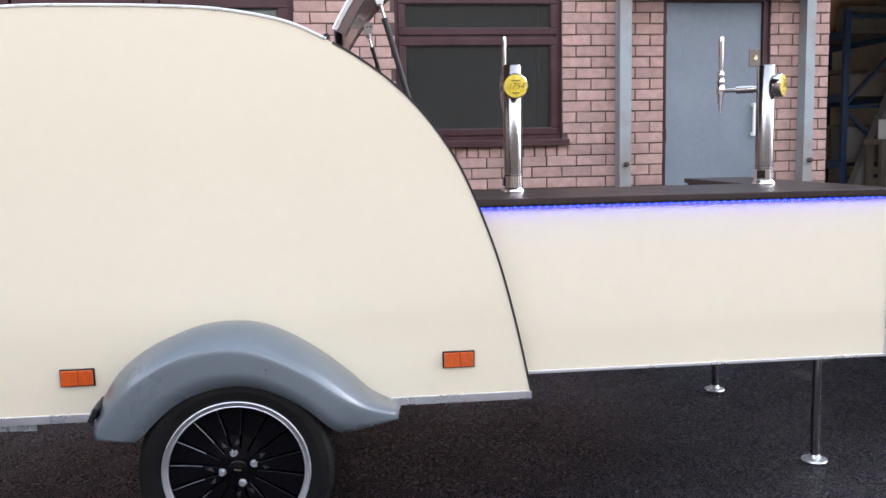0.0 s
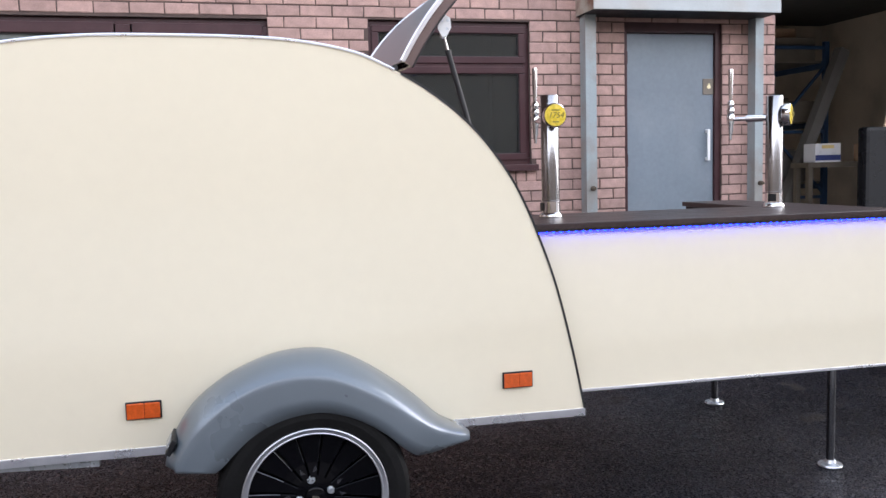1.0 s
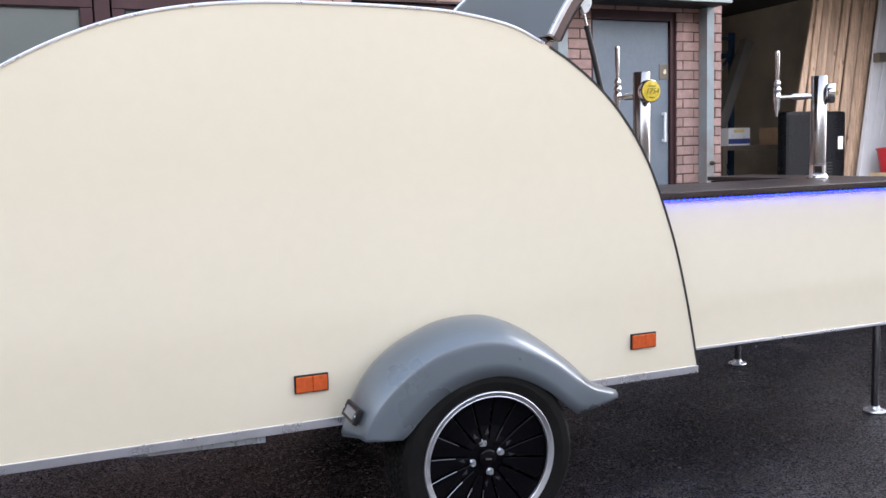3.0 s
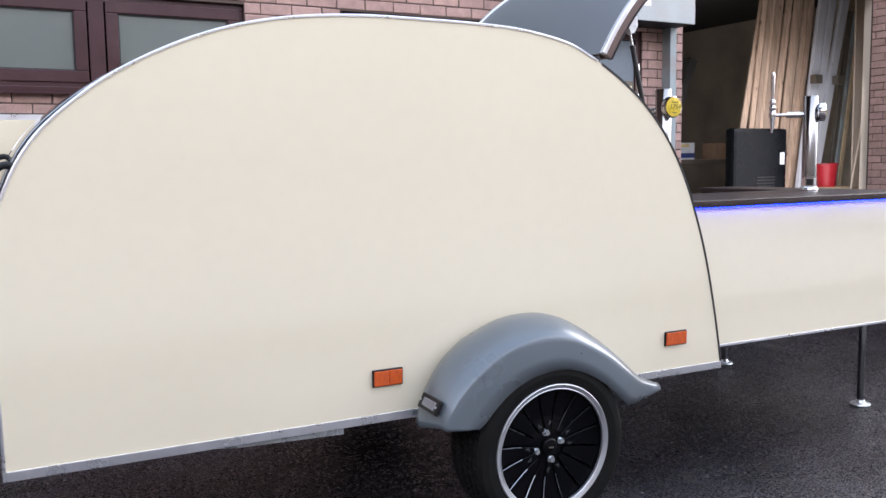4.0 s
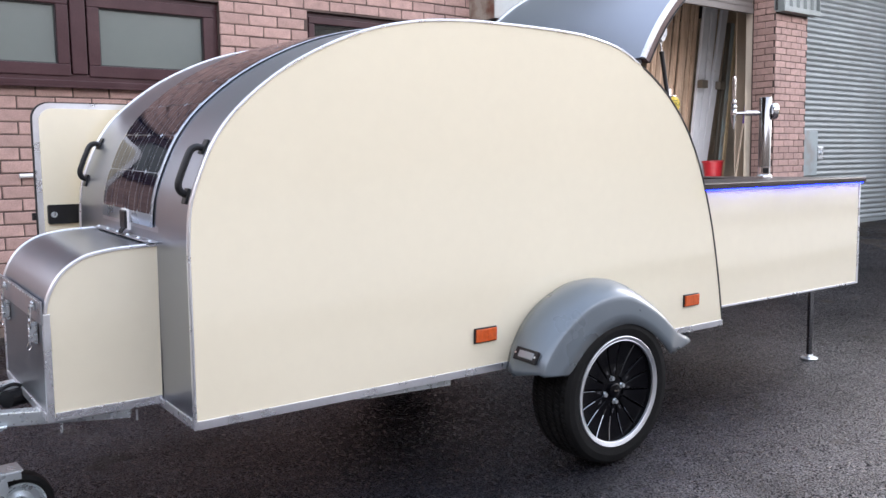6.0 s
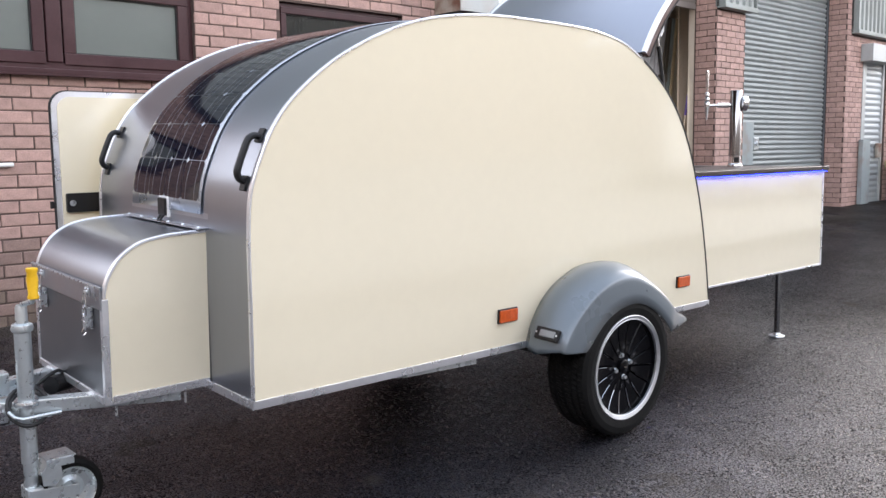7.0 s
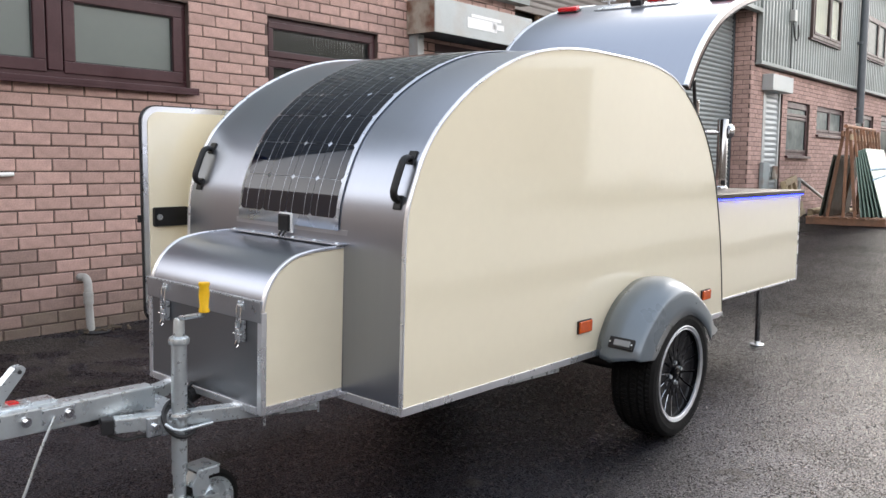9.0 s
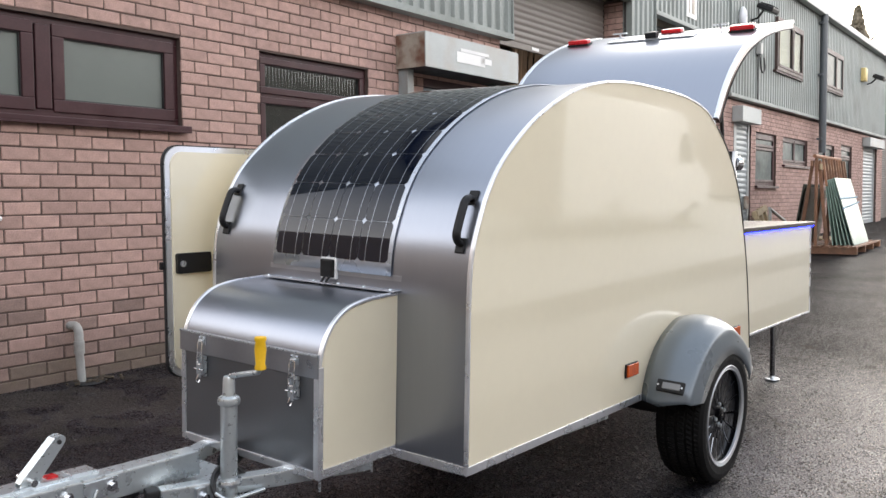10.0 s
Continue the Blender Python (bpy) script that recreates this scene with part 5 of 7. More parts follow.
# ---- the trailer ----
W = 1.22                      # width, near side at y = 0
PROFILE = spline([(-2.023, 0.379), (-2.025, 0.72), (-2.026, 0.93), (-2.016, 1.051), (-1.984, 1.147), (-1.937, 1.244), (-1.861, 1.339), (-1.72, 1.452), (-1.551, 1.543), (-1.381, 1.605),
                  (-1.20, 1.642), (-1.0, 1.659), (-0.80, 1.661), (-0.58, 1.658), (-0.399, 1.647), (-0.218, 1.613), (-0.092, 1.559)], 90)
REAR = spline([(-0.092, 1.559), (0.013, 1.496), (0.112, 1.421), (0.206, 1.325), (0.297, 1.196), (0.368, 1.049), (0.436, 0.859), (0.491, 0.629), (0.536, 0.379)], 44)
PROFILE = [(float(p[0]), float(p[1])) for p in PROFILE]
REAR = [(float(p[0]), float(p[1])) for p in REAR]

FOOT = [(x + 0.018 * max(0.0, (1.0 - z) / 0.62) ** 1.2, z) for x, z in REAR]      # rear edge of the side panels

STANDING = set(scene.objects)      # all that does not lean with the trailer
trailer = thing("trailer", "cream and silver teardrop trailer with an open rear hatch", "trailer")

def shrink(line, d):
    """The line moved inwards (to the right of its direction) by d."""
    out = []
    for i, p in enumerate(line):
        a, b = Vector(line[max(i - 1, 0)]), Vector(line[min(i + 1, len(line) - 1)])
        t = (b - a).normalized()
        out.append((p[0] + t.y * d, p[1] - t.x * d))
    return out

for name, y0, y1 in (("side_panel", 0.0, 0.0118), ("side_panel", W - 0.0118, W)):
    bm = bmesh.new()
    plate_xz(bm, PROFILE + FOOT[1:], y0, y1)
    part(name, bm, M["cream"], trailer, "cream gloss side panel")
for y0, y1, f0, f1 in ((-0.004, 0.012, -0.0041, 0.0), (W - 0.012, W + 0.004, 0, 0)):
    bm = bmesh.new()
    band(bm, PROFILE, y0, y1, 0.0035, 0.005, 0.0035)
    part("edge_trim", bm, M["alu_trim"], trailer, "bright aluminium edge trim", smooth=True)
    bm = bmesh.new()
    band(bm, FOOT[1:], y0 + 0.001, y1 - 0.001, 0.003, 0.004)
    part("rubber_seal", bm, M["rubber"], trailer, "black rubber seal", smooth=True)
    bm = bmesh.new()
    box(bm, -2.0195, 0.552, y0, y1, 0.373, 0.401, 0.002)
    part("bottom_rail", bm, M["alu_trim"], trailer)

# front and roof skin
bm = bmesh.new()
band(bm, PROFILE, 0.0122, W - 0.0122, 0.012, 0.0)
part("skin", bm, M["skin"], trailer, "brushed silver aluminium front and roof skin", smooth=True)
bm = bmesh.new()
box(bm, -2.028, -2.02, -0.003, W + 0.003, 0.373, 0.402, 0.002)
part("front_rail", bm, M["alu_trim"], trailer)
# floor and inner walls of the body
bm = bmesh.new()
box(bm, -2.0, 0.535, 0.03, W - 0.03, 0.376, 0.40)
part("floor_panel", bm, M["chassis"], trailer)
bm = bmesh.new()
box(bm, -0.10, -0.085, 0.023, W - 0.023, 0.41, 1.55)
part("bulkhead", bm, M["lid_lining"], trailer)

# chassis below
def chassis():
    c = thing("chassis", "dark steel underframe with axle below the trailer", "chassis")
    bm = bmesh.new()
    for y in (0.30, W - 0.35):
        box(bm, -1.5, 0.5, y, y + 0.05, 0.30, 0.375, 0.004)
    part("side_rail", bm, M["chassis"], c)
    bm = bmesh.new()
    for x in (-1.7, -0.9, -0.42, 0.2):
        box(bm, x, x + 0.05, 0.351, W - 0.351, 0.30, 0.36, 0.004)
    part("cross_member", bm, M["chassis"], c)
    bm = bmesh.new()
    cyl(bm, (-0.40, -0.10, 0.252), (-0.40, W + 0.10, 0.252), 0.032)
    part("axle", bm, M["chassis"], c, smooth=True)
    bm = bmesh.new()
    plate_xz(bm, [(-1.52, 0.3725), (-1.40, 0.357), (-1.05, 0.345), (-1.05, 0.3725)], 0.02, 0.05)
    part("steady_bracket", bm, M["galv"], c, "pale folded steel bracket")
    for x, y in ((-2.33, 0.32), (-2.1, 0.32), (-0.95, 0.1)):
        bm = bmesh.new()
        cyl(bm, (x, y, 0.37), (x, y, 0.335), 0.004, n=6)
        part("bolt_end", bm, M["zinc"], c)
chassis()

# ---- wheels ----
def tyre_mesh():
    R, w, n = 0.294, 0.185, 240
    prof = [(0.212, -0.075), (0.226, -0.088), (0.252, -w / 2), (0.276, -w / 2 + 0.003), (0.289, -w / 2 + 0.016)]
    for g in (-0.052, -0.018, 0.018, 0.052):
        prof += [(R, g - 0.007), (R - 0.009, g - 0.005), (R - 0.009, g + 0.005), (R, g + 0.007)]
    prof += [(0.289, w / 2 - 0.016), (0.276, w / 2 - 0.003), (0.252, w / 2), (0.226, 0.088), (0.212, 0.075)]
    prof = [(r, z + 0.028 * max(z, 0) / (w / 2)) for r, z in prof]      # the hidden side is fuller
    bm = bmesh.new()
    revolve(bm, prof, n, closed=True)
    # cross cuts that break the ribs into blocks
    for v in bm.verts:
        r = math.hypot(v.co.x, v.co.y)
        if r > 0.2895:
            k = round((math.atan2(v.co.y, v.co.x) / 6.283185 * n) + 3 * (1 if v.co.z > 0 else 0) + abs(v.co.z) * 40)
            if k % 3 == 0:
                f = (r - 0.006) / r
                v.co.x, v.co.y = v.co.x * f, v.co.y * f
    return bm

def wheel(m, label):
    t = thing("wheel", label, "wheel", m, group="trailer wheels")
    ty = part("tyre", tyre_mesh(), M["tyre"], t, "black road tyre")
    bm = bmesh.new()
    revolve(bm, [(0.214, -0.075), (0.2225, -0.084), (0.2215, -0.089), (0.2190, -0.0905), (0.2065, -0.0855), (0.2045, -0.0865), (0.2020, -0.0845), (0.2015, -0.076), (0.207, -0.070)], 72, closed=True)
    part("rim_lip", bm, M["rim_lip"], t, "bright machined rim lip", smooth=True)
    bm = bmesh.new()
    revolve(bm, [(0.2060, -0.076), (0.2018, -0.077), (0.197, -0.05), (0.185, 0.06), (0.193, 0.06), (0.204, -0.05)], 60, closed=True)
    part("rim_barrel", bm, M["black_gloss"], t, smooth=True)
    bm = bmesh.new()
    cyl(bm, (0, 0, 0.045), (0, 0, 0.055), 0.185, n=40)
    part("brake_drum", bm, M["chassis"], t)
    n = 16
    for k in range(n):
        a = 6.28319 * (k + 0.5) / n
        bm = bmesh.new()
        inner, outer = 0.058, 0.1985
        rows = []
        for i in range(7):
            f = i / 6
            r = inner + (outer - inner) * f
            half = r * 0.182 - 0.0008
            dish = -0.058 - 0.006 * f ** 2 + 0.018 * (1 - f) * f
            rows.append([(r, -half, dish + 0.0022), (r, -half + 0.002, dish), (r, half - 0.002, dish), (r, half, dish + 0.0022), (r, half * 0.9, dish + 0.03), (r, -half * 0.9, dish + 0.03)])
        R_ = [[bm.verts.new(p) for p in row] for row in rows]
        for p, q in zip(R_, R_[1:]):
            for j in range(6):
                bm.faces.new((p[j], p[(j + 1) % 6], q[(j + 1) % 6], q[j]))
        bm.faces.new(R_[0]); bm.faces.new(R_[-1][::-1])
        bm.transform(Matrix.Rotation(a, 4, 'Z'))
        sp = part("spoke", bm, M["black_gloss"], t)
        bm = bmesh.new()
        V = []
        for i in range(2, 7):
            f = i / 6
            r = inner + (outer - inner) * f
            half = r * 0.182 - 0.0008
            dish = -0.058 - 0.006 * f ** 2 + 0.018 * (1 - f) * f
            V.append((bm.verts.new((r, half, dish + 0.0020)), bm.verts.new((r, half - 0.0013, dish + 0.0001))))
        for p, q in zip(V, V[1:]):
            bm.faces.new((p[0], p[1], q[1], q[0]))
        bm.transform(Matrix.Rotation(a, 4, 'Z') @ Matrix.Translation((0, 0, -0.001)))
        part("machined_edge", bm, M["lip"], sp)
    bm = bmesh.new()
    revolve(bm, [(0.0, -0.054), (0.030, -0.054), (0.062, -0.051), (0.070, -0.040), (0.072, 0.05), (0, 0.05)], 40)
    part("hub", bm, M["black_gloss"], t, smooth=True)
    bm = bmesh.new()
    revolve(bm, [(0.0, -0.070), (0.024, -0.069), (0.029, -0.065), (0.030, -0.050), (0, -0.050)], 32)
    cap = part("centre_cap", bm, M["black_gloss"], t, smooth=True)
    bm = bmesh.new()
    box(bm, -0.010, 0.010, -0.0025, 0.0025, -0.0718, -0.0704)
    part("cap_mark", bm, M["plate"], cap)
    for k in range(4):
        a = radians(69 + 90 * k)
        bm = bmesh.new()
        c = Vector((0.050 * math.cos(a), 0.050 * math.sin(a), 0))
        cyl(bm, c + Vector((0, 0, -0.050)), c + Vector((0, 0, -0.065)), 0.0095, 0.0085, 6)
        cyl(bm, c + Vector((0, 0, -0.050)), c + Vector((0, 0, -0.054)), 0.0125, n=16)
        part("wheel_bolt", bm, M["zinc"], t, "chrome wheel bolt")
        for o in (-1, 1):                # small steel triangles beside each bolt, added as glints on the webs
            bm = bmesh.new()
            f = bm.faces.new([bm.verts.new((r * math.cos(a + o * g), r * math.sin(a + o * g), -0.0570)) for r, g in ((0.073, 0.14), (0.096, 0.25), (0.080, 0.34))])
            for v in bmesh.ops.extrude_face_region(bm, geom=[f])["geom"]:
                if isinstance(v, bmesh.types.BMVert):
                    v.co.z += 0.004
            bmesh.ops.recalc_face_normals(bm, faces=bm.faces[:])
            part("machined_pocket", bm, M["leg_steel"], t, "small steel triangle standing for a glint on the hub web")
    return t
# local z runs along the axle; the outer face looks at -z
HUB = (-0.401, -0.134, 0.266)
wheel(Matrix.Translation(HUB) @ Matrix.Rotation(radians(-90), 4, 'X') @ Matrix.Rotation(radians(8), 4, 'Z'), "black multi-spoke alloy wheel with a bright lip")
wheel(Matrix.Translation((HUB[0], W + 0.105, HUB[2])) @ Matrix.Rotation(radians(90), 4, 'X'), "black multi-spoke alloy wheel with a bright lip")

# ---- fenders ----
F_BODY = [(-0.800, 0.376), (-0.770, 0.466), (-0.712, 0.552), (-0.640, 0.612), (-0.560, 0.650), (-0.490, 0.674), (-0.410, 0.683), (-0.325, 0.673), (-0.237, 0.634), (-0.145, 0.574), (-0.055, 0.500), (0.022, 0.428), (0.106, 0.388)]
F_MID = [(-0.845, 0.372), (-0.815, 0.462), (-0.755, 0.556), (-0.675, 0.622), (-0.590, 0.664), (-0.510, 0.689), (-0.420, 0.698), (-0.330, 0.688), (-0.240, 0.648), (-0.150, 0.588), (-0.060, 0.515), (0.020, 0.438), (0.106, 0.392)]
F_EDGE = [(-0.803, 0.388), (-0.790, 0.430), (-0.745, 0.495), (-0.675, 0.560), (-0.590, 0.613), (-0.505, 0.641), (-0.415, 0.649), (-0.330, 0.634), (-0.250, 0.598), (-0.165, 0.548), (-0.085, 0.486), (-0.010, 0.436), (0.095, 0.402)]
F_LIP = [(-0.690, 0.380), (-0.668, 0.396), (-0.635, 0.430), (-0.585, 0.475), (-0.530, 0.507), (-0.470, 0.527), (-0.405, 0.536), (-0.345, 0.531), (-0.270, 0.505), (-0.190, 0.456), (-0.115, 0.390), (-0.062, 0.366), (0.092, 0.388)]
def fender(m, label, lamp=True):
    t = thing("fender", label, "fender", m, group="fenders")
    n = 48
    B, Q, E, Lp = spline(F_BODY, n), spline(F_MID, n), spline(F_EDGE, n), spline(F_LIP, n)
    bm = bmesh.new()
    rows = []
    for i in range(n):
        b, e, l = B[i], E[i], Lp[i]
        wd = 1.0 - 0.25 * max(0.0, (i / (n - 1) - 0.80) / 0.20) ** 1.6
        q = Q[i]
        mix = lambda f, up: (q[0] * f + e[0] * (1 - f), q[1] * f + e[1] * (1 - f) + up)
        row = [(b, 0.0), ((b[0] * .42 + q[0] * .58, b[1] * .42 + q[1] * .58 + 0.003), -0.045), (q, -0.095), (mix(0.80, 0.005), -0.130), (mix(0.50, 0.008), -0.168),
               (mix(0.20, 0.008), -0.197), (mix(0.03, 0.0015), -0.2145), ((e[0] * .97 + l[0] * .03, e[1] * .97 + l[1] * .03), -0.2185), ((e[0] * .82 + l[0] * .18, e[1] * .82 + l[1] * .18), -0.2215),
               ((e[0] * .4 + l[0] * .6, e[1] * .4 + l[1] * .6), -0.228), (l, -0.229)]
        row = [(p[0], y * wd, p[1]) for p, y in row]
        rows.append([bm.verts.new(p) for p in row])
    for p, q in zip(rows, rows[1:]):
        for j in range(len(p) - 1):
            bm.faces.new((p[j], p[j + 1], q[j + 1], q[j]))
        for j in (6, 7):                 # the pressed crease stays crisp
            bm.edges.get((p[j], q[j])).smooth = False
    ob = part("shell", bm, M["fender"], t, smooth=True)
    s = ob.modifiers.new("thick", 'SOLIDIFY')
    s.thickness, s.offset = 0.005, -1
    bm = bmesh.new()
    plate_xz(bm, [(p[0] * 0.985 - 0.006, p[1] - 0.012) for p in B[1:-3]], -0.006, -0.0005)
    part("arch_liner", bm, M["chassis"], t, "black wheel arch liner")
    # lamp on the front face
    mm = Matrix.Translation((-0.812, -0.134, 0.453)) @ Matrix.Rotation(radians(-90 + 28), 4, 'Y') @ Matrix.Rotation(radians(2), 4, 'X')
    bm = bmesh.new()
    box(bm, -0.025, 0.025, -0.058, 0.056, -0.004, 0.013, 0.005, mm)
    lm = part("marker_lamp", bm, M["plastic"], t, "white front marker lamp in a black surround")
    bm = bmesh.new()
    box(bm, -0.014, 0.014, -0.044, 0.032, 0.008, 0.017, 0.004, mm)
    part("lens", bm, M["white_lens"], lm)
    for y in (-0.050, 0.050):
        bm = bmesh.new()
        cyl(bm, mm @ Vector((0, y, 0.010)), mm @ Vector((0, y, 0.014)), 0.004, n=8)
        part("screw", bm, M["zinc"], lm)
    return t
fender(Matrix.Identity(4), "silver-grey curved mudguard over the wheel")
fender(Matrix.Translation((0, W, 0)) @ Matrix.Diagonal((1, -1, 1, 1)), "silver-grey curved mudguard over the wheel")

# ---- amber side markers ----
def marker(x, z):
    t = thing("side_marker", "amber rectangular side reflector on the cream panel", "reflector", Matrix.Translation((x, 0, z)), group="side reflectors")
    bm = bmesh.new()
    box(bm, 0, 0.107, -0.008, -0.0005, 0, 0.057, 0.003)
    part("backing", bm, M["plastic"], t)
    bm = bmesh.new()
    box(bm, 0.004, 0.056, -0.016, -0.008, 0.004, 0.053, 0.003)
    part("lens", bm, M["amber"], t)
    bm = bmesh.new()
    box(bm, 0.0565, 0.103, -0.0145, -0.008, 0.004, 0.053, 0.003)
    part("lens", bm, M["amber"], t)
marker(-0.960, 0.493)
marker(0.252, 0.494)

# ---- solar panel on the front ----
def along(line):
    """Arc-length lookup on a line in x and z: place and outward normal."""
    P = [Vector((p[0], p[1])) for p in line]
    S = [0.0]
    for a, b in zip(P, P[1:]):
        S.append(S[-1] + (b - a).length)
    def at(s):
        s = min(max(s, 0), S[-1] - 1e-6)
        i = max(k for k in range(len(S) - 1) if S[k] <= s)
        f = (s - S[i]) / (S[i + 1] - S[i])
        p = P[i].lerp(P[i + 1], f)
        d0 = (P[min(i + 1, len(P) - 1)] - P[max(i - 1, 0)]).normalized()
        d1 = (P[min(i + 2, len(P) - 1)] - P[i]).normalized()
        d = d0.lerp(d1, f).normalized()
        return p, Vector((-d.y, d.x))
    return at, S[-1]
AT, ARC = along(PROFILE)

def curved_patch(bm, s0, s1, y0, y1, h, n=5, chamfer=0.0):
    """A sheet on the skin, h above it; chamfer cuts its corners."""
    rows = []
    stops = [s0] + ([s0 + chamfer] if chamfer else []) + [s0 + chamfer + (s1 - s0 - 2 * chamfer) * k / n for k in range(1, n)] + ([s1 - chamfer] if chamfer else []) + [s1]
    for k, s in enumerate(stops):
        p, o = AT(s)
        c = chamfer if k in (0, len(stops) - 1) else 0
        q = p + o * h
        rows.append((bm.verts.new((q.x, y0 + c, q.y)), bm.verts.new((q.x, y1 - c, q.y))))
    for a, b in zip(rows, rows[1:]):
        bm.faces.new((a[0], a[1], b[1], b[0]))

def solar():
    t = thing("solar_panel", "flexible black solar panel curved over the silver front", "solar panel")
    s0, s1, y0, y1 = 0.582, 2.10, 0.312, 0.872
    bm = bmesh.new()
    curved_patch(bm, s0, s1, y0, y1, 0.004, 40)
    ob = part("backsheet", bm, M["pv_sheet"], t, smooth=True)
    md = ob.modifiers.new("thick", 'SOLIDIFY'); md.thickness, md.offset = 0.003, 1
    cols, pitch = 4, 0.1335
    yc = y0 + (y1 - y0 - cols * pitch) / 2
    rows = int((s1 - s0 - 0.06) / pitch)
    for r in range(rows):
        for c in range(cols):
            a = s0 + 0.040 + r * pitch
            bm = bmesh.new()
            curved_patch(bm, a + 0.001, a + pitch - 0.001, yc + c * pitch + 0.001, yc + (c + 1) * pitch - 0.001, 0.0092, 5, 0.010)
            cell = part("cell", bm, M["pv"], t, smooth=True)
    for c in range(cols):
        for f in (0.25, 0.75):
            bm = bmesh.new()
            y = yc + (c + f) * pitch
            curved_patch(bm, s0 + 0.032, s0 + 0.048 + rows * pitch, y - 0.0009, y + 0.0009, 0.0099, 44)
            part("busbar", bm, M["pv_line"], t, "thin silver conductor line")
    # foot plate with screws
    bm = bmesh.new()
    box(bm, -2.060, -2.0215, 0.27, 0.895, 0.915, 0.919, 0.001)
    box(bm, -2.0255, -2.0215, 0.27, 0.895, 0.919, 0.965, 0.001)
    pl = part("foot_plate", bm, M["lip"], t, "folded aluminium foot plate")
    for k in range(6):
        bm = bmesh.new()
        y = 0.30 + 0.116 * k
        cyl(bm, (-2.044, y, 0.919), (-2.044, y, 0.923), 0.007, 0.005, 10)
        part("screw", bm, M["zinc"], pl)
    bm = bmesh.new()
    box(bm, -2.044, -2.024, 0.560, 0.622, 0.936, 0.998, 0.006)
    jb = part("junction_box", bm, M["plastic"], t, "black junction box with two cables")
    bm = bmesh.new()
    box(bm, -2.036, -2.0245, 0.552, 0.626, 0.931, 1.004, 0.004)
    part("sealant", bm, M["white"], jb)
    bm = bmesh.new()
    for y in (0.580, 0.602):
        tube(bm, spline([(-2.036, y, 0.94), (-2.046, y + 0.004, 0.928), (-2.05, y + 0.012, 0.905), (-2.035, y + 0.02, 0.89)], 10), 0.0042, 8)
    part("cable", bm, M["rubber"], jb, smooth=True)
solar()

# ---- black grab handles ----
def handle(y, label):
    t = thing("grab_handle", label, "handle", group="grab handles")
    pts = []
    for s, h in ((0.702, 0.004), (0.706, 0.022), (0.722, 0.034), (0.75, 0.036), (0.80, 0.036), (0.828, 0.034), (0.843, 0.022), (0.848, 0.004)):
        p, o = AT(s)
        q = p + o * h
        pts.append((q.x, y, q.y))
    bm = bmesh.new()
    P = spline(pts, 36)
    rings = []
    for i, p in enumerate(P):
        d = Vector(P[min(i + 1, 35)]) - Vector(P[max(i - 1, 0)])
        d.normalize()
        o = Vector((-d.z, 0, d.x))
        w = 0.015
        rings.append([bm.verts.new(Vector(p) + o * (0.0105 * math.cos(a)) + Vector((0, w * math.sin(a), 0))) for a in [6.28319 * k / 10 for k in range(10)]])
    for a, b in zip(rings, rings[1:]):
        for k in range(10):
            bm.faces.new((a[k], a[(k + 1) % 10], b[(k + 1) % 10], b[k]))
    bm.faces.new(rings[0][::-1]); bm.faces.new(rings[-1])
    part("grip", bm, M["plastic"], t, smooth=True)
    for s in (0.697, 0.853):
        p, o = AT(s)
        bm = bmesh.new()
        q = p + o * 0.003
        d = Vector((o.y, -o.x))
        bar(bm, (q.x - d.x * .024, y, q.y - d.y * .024), (q.x + d.x * .024, y, q.y + d.y * .024), 0.034, 0.008, up=(o.x, 0, o.y), bev=0.003)
        part("mount", bm, M["plastic"], t)
handle(0.048, "black plastic grab handle on the silver skin")
handle(W - 0.062, "black plastic grab handle on the silver skin")

